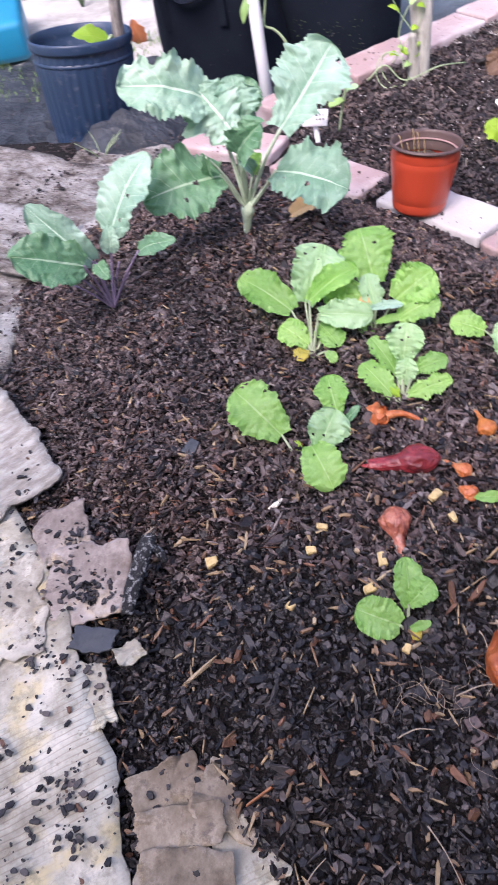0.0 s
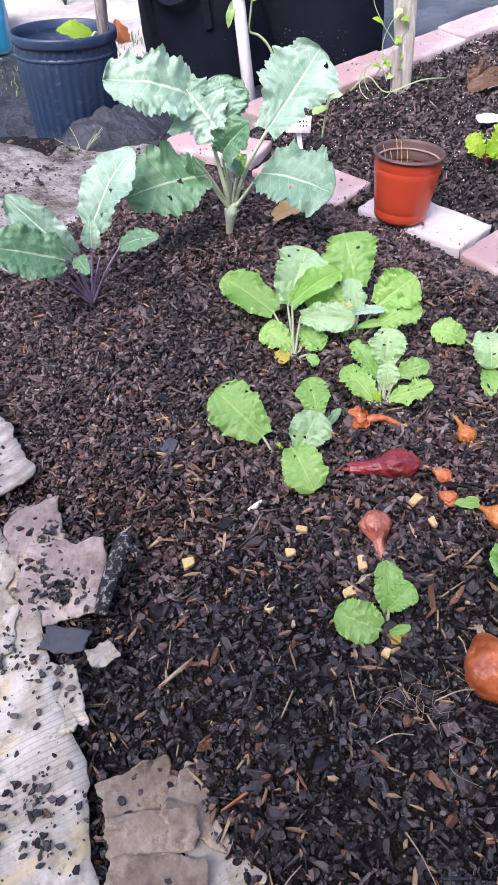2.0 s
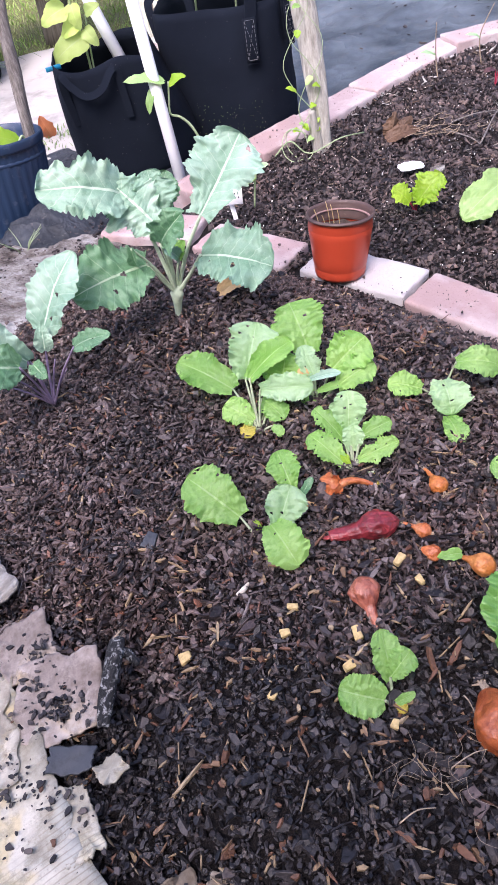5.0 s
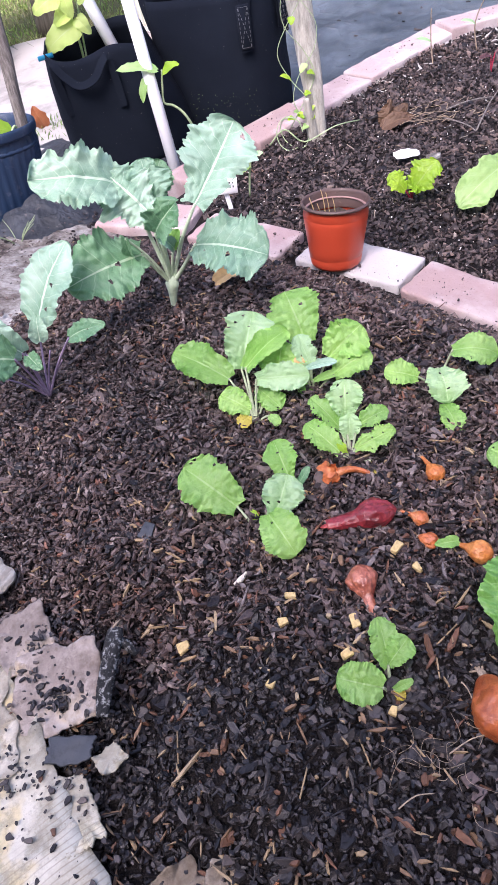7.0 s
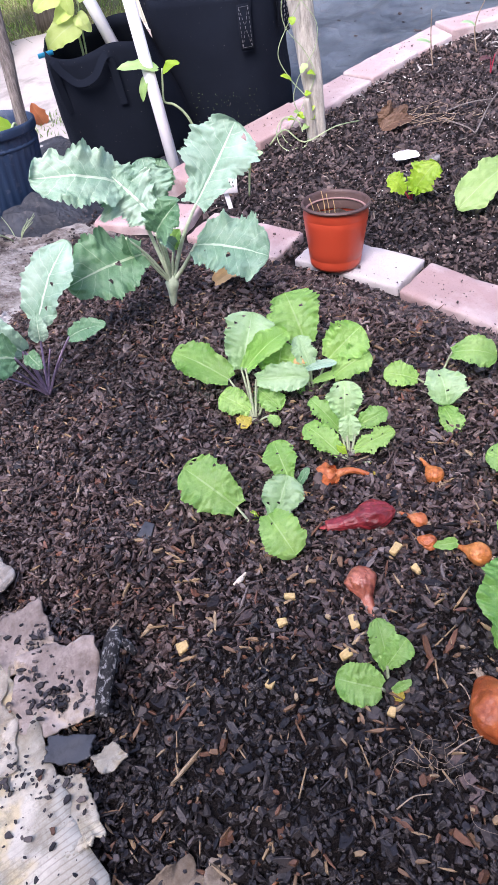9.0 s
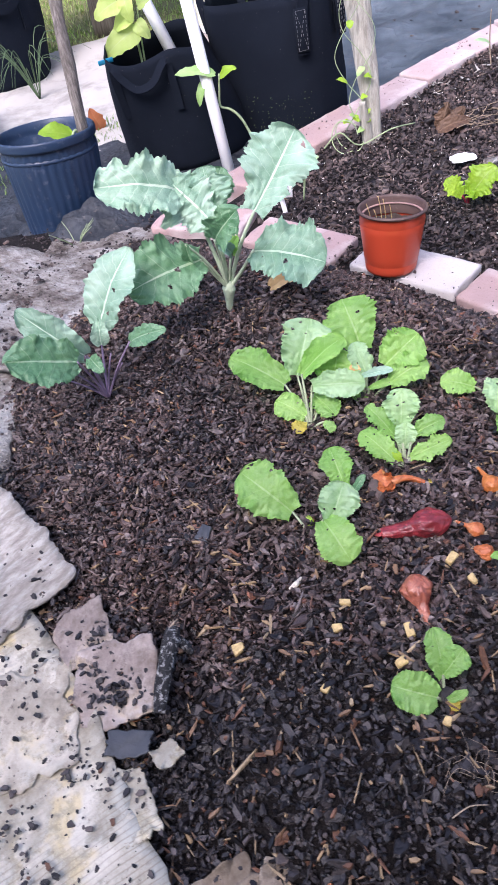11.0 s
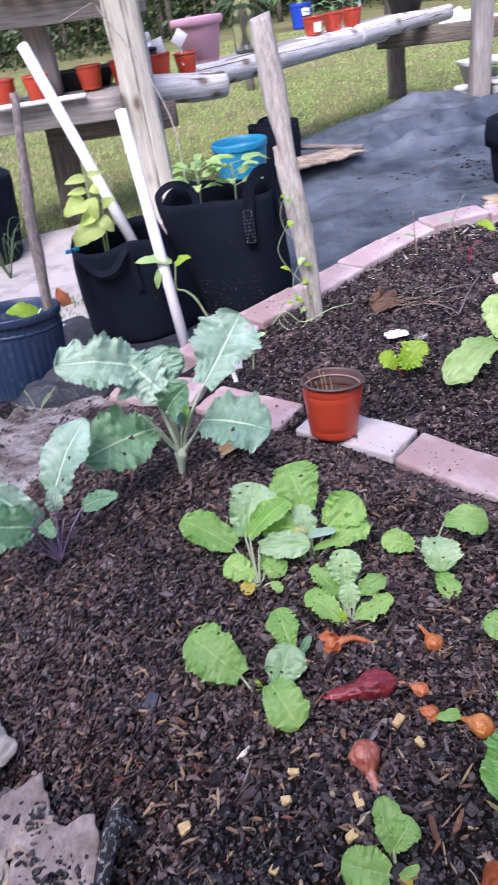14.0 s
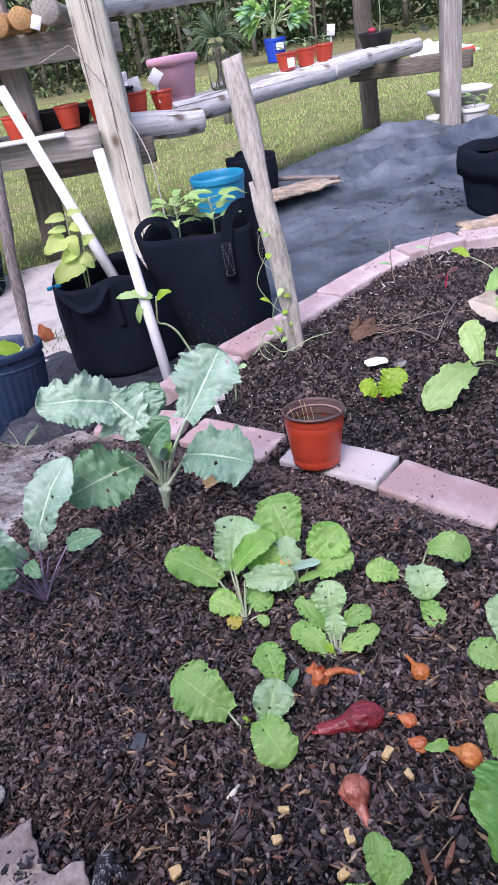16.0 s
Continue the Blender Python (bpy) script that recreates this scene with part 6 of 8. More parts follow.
bit("red_splinter", -0.050, 0.190, 0.046, 0.006, 0.004, 35, M["dead_red"], "reddish wood splinter at the bed edge", 50)
yl = plant("dry_leaf", (-0.055, 1.000, lie(-0.055, 1.0)), "dry tan leaf lying on mulch by the kale", "leaf")
zz = lie(-0.055, 1.0) + 0.014
leaf("blade", yl, (-0.072, 0.980, zz), (-0.012, 0.996, zz + 0.012), 0.028, M["dead"], (0, -0.45, 0.9), seed=210, holes=0, tooth=0.02, lobes=0.14, arch=0.10, fold=0.30, wave=0.12, frill=0.08, teeth=6)
bl = plant("dry_leaf", (0.335, 1.600, -0.015), "curled brown dead leaf on the back bed", "leaf")
for i, (b, t, w, face, k) in enumerate([((0.300, 1.580, -0.008), (0.372, 1.592, 0.000), 0.036, (0.1, -0.55, 0.85), 0.25), ((0.306, 1.592, -0.006), (0.324, 1.604, 0.040), 0.034, (0.35, -0.9, 0.1), -0.3), ((0.318, 1.594, -0.004), (0.360, 1.606, 0.024), 0.032, (-0.2, -0.8, 0.5), -0.35)]):
    leaf("blade", bl, b, t, w, M["dead_brown"], face, seed=211 + 3 * i, holes=0, tooth=0.02, lobes=0.10, arch=0.16, fold=k, wave=0.10, frill=0.10, blunt=0.5)
bl = plant("dry_leaf", (0.610, 1.480, -0.015), "folded cream dead leaf on the back bed", "leaf")
leaf("blade", bl, (0.668, 1.475, 0.000), (0.572, 1.555, 0.050), 0.070, M["dead_pale"], (-0.2, -0.75, 0.65), seed=212, holes=0, tooth=0.03, lobes=0.2, arch=0.2, fold=0.4, wave=0.2)
rb = bmesh.new()
for i in range(34):
    x, y = 0.43 + 0.06 * RNG.normal(), 1.60 + 0.035 * RNG.normal()
    a, L = RNG.uniform(-1.5, 1.5), RNG.uniform(0.02, 0.06)
    z = -0.010 + RNG.uniform(0, 0.012)
    tube([(x, y, z), (x + L * 0.5 * math.cos(a), y + L * 0.5 * math.sin(a), z + RNG.uniform(0, 0.010)), (x + L * math.cos(a + 0.5), y + L * math.sin(a + 0.5), z)], (0.0008, 0.0004), 4, bm=rb)
tagged(part("dry_roots", rb, M["twig"]), "tangle of fine dry roots on the back bed", "roots", kind="stuff")
for i, pts in enumerate([[(0.44, 1.61, -0.005), (0.50, 1.625, 0.002), (0.56, 1.64, -0.004)], [(0.43, 1.58, -0.006), (0.462, 1.51, 0.000), (0.475, 1.485, -0.006)], [(0.475, 1.485, -0.004), (0.53, 1.58, 0.010), (0.585, 1.67, 0.006)], [(0.30, 1.36, -0.008), (0.335, 1.28, -0.006), (0.345, 1.24, -0.008)]]):
    tagged(part("dry_twig", tube(pts, (0.0020, 0.0009), 6, 0.6, i), M["dark_stake"]), "thin dry twig lying on the back bed soil", "twig", "dry twigs")
tw = thing("dry_weed_tuft", (-0.47, 1.235, -0.01), "thin grass tuft growing at the sheet's edge", "grass tuft")
for i in range(9):
    a = RNG.uniform(0, 6.28)
    part("blade", tube([(-0.47, 1.335, -0.03), (-0.47 + math.cos(a) * 0.02, 1.335 + math.sin(a) * 0.02, 0.0), (-0.47 + math.cos(a) * 0.05, 1.335 + math.sin(a) * 0.04, 0.025 + RNG.uniform(-0.02, 0.01))], (0.0012, 0.0005), 4), M["stem"], tw)


# ---- pots ----
def nursery_pot(name, at, r_top, r_base, h, mat, inner, label, category="plant pot", tilt=(0, 0), soil=0.8, lip=0.010, lipw=0.004, group="", flute=0.0, flutes=0, soil_mat="soil", inner_lip=False):
    e = thing(name, at, label, category, group)
    t = 0.0036 if r_top < 0.09 else 0.005
    body = [(0.004, 0), (r_base - 0.004, 0), (r_base, 0.004)] + [(r_base + (r_top - r_base) * k - d, h * k) for k, d in ((0.07, 0), (0.16, 0), (0.175, 0.0007), (0.19, 0), (0.3, 0), (0.5, 0), (0.7, 0), (0.80, 0), (0.812, 0.0007), (0.825, 0))] + [(r_top - lipw - 0.0012, h - lip - 0.006), (r_top - lipw - 0.0002, h - lip - 0.001), (r_top - lipw, h - lip)]
    rim = [(r_top - lipw, h - lip), (r_top - lipw * 0.3, h - lip), (r_top, h - lip + 0.001), (r_top + 0.0006, h - lip * 0.75), (r_top + 0.0006, h - lip * 0.25), (r_top, h - 0.0005), (r_top - t * 0.3, h + 0.001), (r_top - t * 0.6, h + 0.0012), (r_top - t, h - 0.0006), (r_top - t - lipw * 0.4, h - lip), (r_top - t - lipw * 0.5, h - lip - 0.007), (r_top - t - lipw * 0.5 - 0.0016, h - lip - 0.009), (r_base + (r_top - r_base) * soil - t * 1.2, h * soil - 0.004)]
    m = pose(at[0], at[1], at[2], tilt[0], tilt[1], 0)
    shell = part("body", moved(lathe(body, 144 if flutes else 48, 0.0, 0, flute, flutes), m), mat, e)
    part("rim", moved(lathe(rim, 48), m), inner, shell, "rolled rim")
    if soil_mat == "pot_soil":
        ri = r_base + (r_top - r_base) * 0.88 - t * 1.5
        part("inner_step", moved(lathe([(ri + 0.0015, h * 0.895), (ri - 0.0012, h * 0.892), (ri - 0.0018, h * 0.880), (ri + 0.0005, h * 0.874)], 48), m), M["step"], shell, "pale worn step inside the rim")
    rs = r_base + (r_top - r_base) * soil - t * 1.4
    bm = bmesh.new()
    rings = [[((rs * k) * math.cos(a), (rs * k) * math.sin(a), h * soil - 0.006 + 0.004 * noise.noise(Vector((k * math.cos(a) * 9, k * math.sin(a) * 9, r_top * 30)))) for a in [2 * math.pi * i / 24 for i in range(24)]] for k in (0.05, 0.3, 0.55, 0.8, 1.0)]
    ribs(bm, rings, True, True)
    part("potting_soil", moved(bm, m), M[soil_mat], e, "dark potting soil")
    return e


op = nursery_pot("plant_pot", (0.124, 1.066, 0.0), 0.0540, 0.0405, 0.103, M["terracotta"], M["brown_rim"], "small orange-red plastic pot with brown rim on a white brick", tilt=(-7, 3.0), soil=0.77, soil_mat="pot_soil", lip=0.0042, lipw=0.0028)
for i, (x, y, l) in enumerate([(-0.028, 0.00, 0.046), (-0.010, 0.012, 0.050), (-0.018, -0.006, 0.038), (-0.004, 0.004, 0.048), (0.006, 0.010, 0.034)]):
    part("dry_stalk", tube([(0.124 + x, 1.072 + y, 0.055), (0.122 + x, 1.072 + y, 0.07 + l * 0.5), (0.119 + x * 1.1, 1.072 + y, 0.07 + l)], (0.0008, 0.0005), 6), M["corn"], op, "straw-dry stalk")
bp = nursery_pot("nursery_pot", (-0.526, 1.505, -0.060), 0.104, 0.090, 0.204, M["navy"], M["navy"], "large dark blue nursery pot with ribbed rim, holding a stake", tilt=(-7, 2), soil=0.55, lip=0.018, lipw=0.004, flute=0.0022, flutes=36)
mm = pose(-0.526, 1.505, -0.060, -7, 2, 0)
part("ridge", moved(lathe([(0.0990, 0.161), (0.1012, 0.163), (0.1020, 0.165), (0.1018, 0.168), (0.1000, 0.170)], 48), mm), M["navy"], bp)
leaf("leaf", bp, (-0.455, 1.50, 0.135), (-0.515, 1.475, 0.158), 0.045, M["lime"], seed=220, holes=0, nu=18, nv=12)
part("petiole", tube([(-0.445, 1.52, 0.10), (-0.447, 1.51, 0.14), (-0.455, 1.50, 0.135)], 0.0025, 6), M["stem"], bp, "pale curled stalk")

stick = thing("wooden_stake", (-0.440, 1.53, 0.09), "grey weathered branch stake standing in the nursery pot", "stake")
part("branch", tube([(-0.441, 1.52, 0.085), (-0.434, 1.535, 0.20), (-0.428, 1.56, 0.32), (-0.415, 1.585, 0.42), (-0.403, 1.62, 0.556)], (0.0125, 0.012, 0.0125, 0.0115, 0.008), 10, 0.35, 4), M["dark_stake"], stick)

sk = thing("mesh_skirt", (-0.50, 1.45, -0.06), "dark mesh cloth bunched round the nursery pot", "cloth")
bm = bmesh.new()
rings = []
for k, (r, z) in enumerate([(0.094, 0.034), (0.106, 0.022), (0.122, 0.008), (0.136, -0.004), (0.146, -0.012)]):
    rings.append([(-0.517 + (r + 0.085 * max(0, math.cos(a + 0.6)) * (k / 4 + 0.2) + 0.010 * noise.noise(Vector((a * 3, k, 1)))) * math.cos(a), 1.505 + (r + 0.085 * max(0, math.cos(a + 0.6)) * (k / 4 + 0.2) + 0.012 * noise.noise(Vector((a * 3, k, 5)))) * math.sin(a), -0.056 + 0.045 * max(0, math.cos(a + 0.7)) + (0.45 + 0.7 * max(0, math.cos(a + 0.5))) * z * (1 + 0.8 * noise.noise(Vector((a * 2.5, k * 0.4, 9)))) + 0.010 * noise.noise(Vector((a * 6, k, 3)))) for a in [2 * math.pi * i / 72 for i in range(72)]])
ribs(bm, rings)
part("cloth", bm, M["mesh_cloth"], sk)


def grow_bag(name, at, r0, r1, h, label, seed=0, lean=(0, 0), strap_at=(-60,), fold=0.0, soil=0.82, square=2.0, shift=(0, 0), turn=0.0, squash=1.0):
    """A soft felt grow bag with seams, thick edge and webbing handles."""
    e = thing(name, at, label, "grow bag", "black fabric grow bags")
    m = pose(at[0], at[1], at[2], lean[0], lean[1], 0)
    n, rows = 64, 16

    def wall(k, a, inner=0.0):
        r = r0 + (r1 - r0) * k
        bulge = 1 + 0.035 * math.sin(math.pi * k) + 0.05 * noise.noise(Vector((math.cos(a) * 1.3 + seed, math.sin(a) * 1.3, k * 1.6))) + 0.018 * noise.noise(Vector((math.cos(a) * 5 + seed, math.sin(a) * 5, k * 5))) + 0.035 * max(0, noise.noise(Vector((math.cos(a) * 2.2 + k * 1.5 + seed * 2, math.sin(a) * 2.2 - k, k * 2.2)))) ** 2
        z = h * k * (1 + (0.07 * noise.noise(Vector((math.cos(a) * 1.2 + seed, math.sin(a) * 1.2, 9))) * k ** 3))
        p = 2.1 + (square - 2.1) * k
        c, s = abs(math.cos(a - turn)), abs(math.sin(a - turn))
        rr = r * bulge * (c ** p + s ** p) ** (-1 / p) - inner
        if k == 0:
            rr *= 0.97
        return (rr * math.cos(a) + shift[0] * k, rr * math.sin(a) * (1 + (squash - 1) * k) + shift[1] * k, z)

    angs = [2 * math.pi * i / n for i in range(n)]
    rings = [[(0.3 * r0 * math.cos(a), 0.3 * r0 * math.sin(a), 0.0) for a in angs]] + [[wall(k / rows, a) for a in angs] for k in range(rows + 1)]
    rings += [[wall(1.0, a, 0.003) for a in angs], [wall(0.9, a, 0.006) for a in angs], [wall(soil - 0.03, a, 0.006) for a in angs]]
    bm = bmesh.new()
    ribs(bm, rings, True, True)
    part("bag_wall", moved(bm, m), M["felt"], e)
    bm = bmesh.new()
    cx, cy = shift[0] * soil, shift[1] * soil
    ribs(bm, [[(cx + (wx - cx) * q * 0.96, cy + (wy - cy) * q * 0.96, h * soil - 0.01 + 0.012 * noise.noise(Vector((q * math.cos(a) * 4, q * math.sin(a) * 4, seed)))) for a in angs[::2] for wx, wy, wz in [wall(soil, a)]] for q in (0.05, 0.35, 0.65, 1.0)], True, True)
    part("potting_soil", moved(bm, m), M["soil"], e, "dark potting soil")
    for deg in strap_at:
        c = radians(deg)
        pts = []
        for q in np.linspace(-1, 1, 13):
            a = c + q * 0.36
            droop = (1 - q * q)
            k = 0.93 + 0.0 * q
            x, y, z = wall(0.95, a)
            out = 1.02 + 0.10 * droop
            pts.append(Vector((x * out, y * out, h * (0.94 + fold * droop))))
        pts = [Vector(wall(0.55, c - 0.36)) * 1.0 + Vector((0, 0, 0))] + pts + [Vector(wall(0.55, c + 0.36))]
        pts[0] = Vector((pts[0].x * 1.02, pts[0].y * 1.02, pts[0].z))
        pts[-1] = Vector((pts[-1].x * 1.02, pts[-1].y * 1.02, pts[-1].z))
        bm = bmesh.new()
        ring_list = []
        for i, p in enumerate(pts):
            d = (pts[min(i + 1, len(pts) - 1)] - pts[max(i - 1, 0)]).normalized()
            o = Vector((p.x, p.y, 0)).normalized()
            w = d.cross(o).normalized() * 0.014
            o = w.cross(d).normalized() * 0.002
            ring_list.append([p + w + o, p - w + o, p - w - o, p + w - o])
        ribs(bm, ring_list, True, True, True)
        part("handle", moved(bm, m), M["felt"], e, "webbing handle", smooth=False)
    return e


b1 = grow_bag("grow_bag", (-0.270, 1.872, -0.064), 0.166, 0.112, 0.258, "black felt grow bag with drooping handle and a bean plant", 1, (0, 0), (), -0.24, 0.74, 4.5, (-0.032, -0.045), 0.10)
b2 = grow_bag("grow_bag", (-0.018, 1.948, -0.064), 0.156, 0.150, 0.292, "black felt grow bag with pepper plants and stitched handles", 2, (0, 0), (), 0.10, 0.84, 3.2, (-0.010, 0.015), -0.12, 0.9)
b3 = grow_bag("grow_bag", (-0.985, 2.68, -0.066), 0.17, 0.19, 0.30, "black felt grow bag with folded top edge", 3, (-2, 2), (-50,), -0.15, 0.8)
b4 = grow_bag("grow_bag", (1.150, 2.630, -0.064), 0.172, 0.176, 0.215, "low black grow bag with folded rim and a dark red plant", 4, (0, 0), (), -0.3, 0.85, 4.0, (0, 0), 0.3)
bm = bmesh.new()
ribs(bm, [[(c * r * q, s * r * q, z + 0.012 * noise.noise(Vector((c * 2, s * 2, z * 9)))) for a in [2 * math.pi * i / 64 for i in range(64)] for c, s in [(math.cos(a), math.sin(a))] for q in [(abs(math.cos(a - 0.3)) ** 4 + abs(math.sin(a - 0.3)) ** 4) ** -0.25]] for r, z in ((0.178, 0.135), (0.186, 0.128), (0.190, 0.165), (0.188, 0.205), (0.184, 0.224), (0.176, 0.224), (0.170, 0.18))])
part("folded_collar", moved(bm, pose(1.150, 2.630, -0.064)), M["felt"], b4, "folded-down collar")
b5 = grow_bag("grow_bag", (0.235, 3.46, -0.064), 0.11, 0.115, 0.20, "small black fabric bag on the ground fabric", 5, (0, 0), (100,), 0.05, 0.8)


def strap(parent, pts, out, width=0.026, label="webbing handle"):
    """A webbing band through the points; out: the way its flat side faces."""
    fine = []
    pts = [Vector(p) for p in pts]
    for i in range(len(pts) - 1):
        p0, p1, p2, p3 = pts[max(i - 1, 0)], pts[i], pts[i + 1], pts[min(i + 2, len(pts) - 1)]
        for k in range(6):
            s = k / 6
            fine.append(0.5 * ((2 * p1) + (p2 - p0) * s + (2 * p0 - 5 * p1 + 4 * p2 - p3) * s * s + (3 * p1 - p0 - 3 * p2 + p3) * s ** 3))
    fine.append(pts[-1])
    rings = []
    for i, p in enumerate(fine):
        d = (fine[min(i + 1, len(fine) - 1)] - fine[max(i - 1, 0)]).normalized()
        o = Vector(out)
        w = d.cross(o).normalized() * width / 2
        o = w.cross(d).normalized() * 0.0016
        rings.append([p + w + o, p - w + o, p - w - o, p + w - o])
    bm = bmesh.new()
    ribs(bm, rings, True, True, True)
    return part("handle", bm, M["felt"], parent, label, smooth=False)


strap(b1, [(-0.376, 1.712, 0.075), (-0.384, 1.704, 0.150), (-0.382, 1.698, 0.184), (-0.366, 1.690, 0.165), (-0.336, 1.682, 0.142), (-0.300, 1.684, 0.150), (-0.276, 1.694, 0.178), (-0.262, 1.700, 0.182), (-0.257, 1.704, 0.130), (-0.254, 1.704, 0.080)], (0, -0.8, 0.6), 0.016)
strap(b2, [(-0.176, 1.900, 0.170), (-0.188, 1.915, 0.232), (-0.184, 1.930, 0.250), (-0.158, 1.950, 0.263), (-0.120, 1.960, 0.257), (-0.098, 1.950, 0.235), (-0.094, 1.940, 0.200)], (0, -0.8, 0.5), 0.018)
strap(b2, [(0.035, 1.796, 0.120), (0.040, 1.806, 0.200), (0.048, 1.820, 0.255), (0.076, 1.845, 0.285), (0.108, 1.868, 0.280), (0.124, 1.876, 0.240), (0.128, 1.874, 0.140)], (0.4, -0.9, 0.1), 0.028)

# stitched square under the handle of the tall bag, and algae along its foot
def bag_patch(parent, cx, cy, cz, yaw, w, h):
    mp = pose(cx, cy, cz, 0, -4, yaw)
    patch = part("handle_patch", moved(box_bm(0.003, w, h, 0.001, 1), mp), M["felt"], parent, "stitched webbing patch")
    bm = bmesh.new()
    a, b = w * 0.36, h * 0.45
    segs = [((-a, -b), (a, -b)), ((a, -b), (a, b)), ((a, b), (-a, b)), ((-a, b), (-a, -b)), ((-a, -b), (a, b)), ((a, -b), (-a, b))]
    for (p, q) in segs:
        n = 9
        for i in range(n):
            s, t = (i + 0.15) / n, (i + 0.75) / n
            tube([(0.0024, p[0] + (q[0] - p[0]) * s, p[1] + (q[1] - p[1]) * s), (0.0024, p[0] + (q[0] - p[0]) * t, p[1] + (q[1] - p[1]) * t)], 0.0005, 4, bm=bm)
    part("stitching", moved(bm, mp), M["thread"], patch, "pale thread stitching")


bag_patch(b2, 0.036, 1.795, 0.170, -82, 0.030, 0.088)
bag_patch(b2, 0.129, 1.868, 0.172, -40, 0.028, 0.085)
part("lining_tab", moved(box_bm(0.035, 0.004, 0.010, 0.001, 1), pose(-0.404, 1.750, 0.190, 0, 0, 25)), M["cyan"], b1, "cyan plastic tab")


def broad_plant(name, base, h, label, category, mat, leaves, seed, size=0.06, lean=(0, 0)):
    e = thing(name, base, label, category)
    rng = random.Random(seed)
    b = Vector(base)
    top = b + Vector((lean[0], lean[1], h))
    part("stem", tube([b - Vector((0, 0, 0.02)), (b + top) / 2 + Vector((0.004, 0, 0)), top], (0.003, 0.002), 7), M["stem"], e)
    for i in range(leaves):
        k = 0.35 + 0.65 * (i + 0.5) / leaves
        o = b.lerp(top, k)
        a = i * 2.4 + rng.uniform(-0.4, 0.4)
        d = Vector((math.cos(a), math.sin(a), rng.uniform(0.0, 0.5))).normalized()
        s = size * rng.uniform(0.7, 1.25)
        q = o + d * s * 0.45
        part("petiole", tube([o, q], (0.0015, 0.001), 5), M["stem"], e)
        leaf("leaf", e, q, q + d * s + Vector((0, 0, -s * 0.25)), s * 0.46, M[mat] if rng.random() < 0.75 else M["mustard"], (0, -0.2, 1), seed=seed + i, holes=0, tooth=0.0, lobes=0.05, arch=0.15, widest=0.45, nu=12, nv=8)
    return e


broad_plant("pepper_plant", (-0.085, 2.00, 0.190), 0.105, "young pepper plant with light green leaves in the bag", "pepper plant", "mustard", 12, 300, 0.068)
broad_plant("pepper_plant", (0.012, 1.99, 0.190), 0.100, "young pepper plant with pale green leaves in the bag", "pepper plant", "mustard", 9, 320, 0.064)
bean = thing("bean_plant", (-0.342, 1.84, 0.125), "young bean plant with yellow-green leaves in the bag", "bean plant")
part("stem", tube([(-0.342, 1.84, 0.10), (-0.340, 1.842, 0.20), (-0.348, 1.84, 0.28), (-0.344, 1.84, 0.342)], (0.003, 0.0026, 0.0016), 7), M["stem"], bean)
part("stem", tube([(-0.338, 1.842, 0.10), (-0.330, 1.842, 0.19), (-0.322, 1.842, 0.262)], (0.0026, 0.0015), 7), M["stem"], bean)
for i, (b, t, w) in enumerate([
    ((-0.350, 1.836, 0.335), (-0.398, 1.828, 0.330), 0.024), ((-0.354, 1.836, 0.306), (-0.398, 1.828, 0.304), 0.020),
    ((-0.362, 1.834, 0.282), (-0.420, 1.826, 0.256), 0.050), ((-0.346, 1.832, 0.286), (-0.338, 1.824, 0.236), 0.036),
    ((-0.337, 1.832, 0.222), (-0.416, 1.818, 0.180), 0.062), ((-0.320, 1.838, 0.265), (-0.284, 1.830, 0.280), 0.026),
    ((-0.338, 1.838, 0.340), (-0.302, 1.832, 0.343), 0.018), ((-0.346, 1.834, 0.248), (-0.384, 1.826, 0.226), 0.036),
    ((-0.330, 1.832, 0.236), (-0.306, 1.826, 0.200), 0.034), ((-0.338, 1.834, 0.312), (-0.318, 1.828, 0.296), 0.022)]):
    leaf("leaf", bean, b, t, w, M["pale_lime"], (-0.1, -0.85, 0.5), seed=340 + i, holes=0, tooth=0.0, lobes=0.05, arch=0.15, widest=0.38, nu=18, nv=12)
rp = broad_plant("red_leaf_plant", (1.16, 2.72, 0.12), 0.30, "upright plant with small dark red leaves in the low bag", "plant", "purple_leaf", 14, 360, 0.055)

def bag_specks(parent, cx, cy, r, a0, a1, n, material, name, label, high=0.10):
    """Crumbs and algae clinging to the foot of a bag."""
    ang = RNG.uniform(a0, a1, n)
    z = -0.055 + high * RNG.random(n) ** 2
    rr = r * (1 - 0.15 * (z + 0.06))
    xy = np.stack([cx + rr * np.cos(ang), cy + rr * np.sin(ang)], -1)
    s = RNG.uniform(0.0008, 0.0026, n)
    part(name, flakes(name, xy, z, s, s * 0.7, s * 0.8, 0.6, 5, 97, 0.3), material, parent, label, smooth=False)


bag_specks(b2, -0.018, 1.948, 0.160, -2.3, -0.5, 260, M["moss"], "algae", "green algae specks at the foot")
bag_specks(b2, -0.018, 1.948, 0.160, -2.3, -0.5, 26, M["straw"], "dust_specks", "pale dust specks")
bag_specks(b1, -0.283, 1.872, 0.156, -2.4, -0.6, 60, M["straw"], "dust_specks", "pale dust specks")

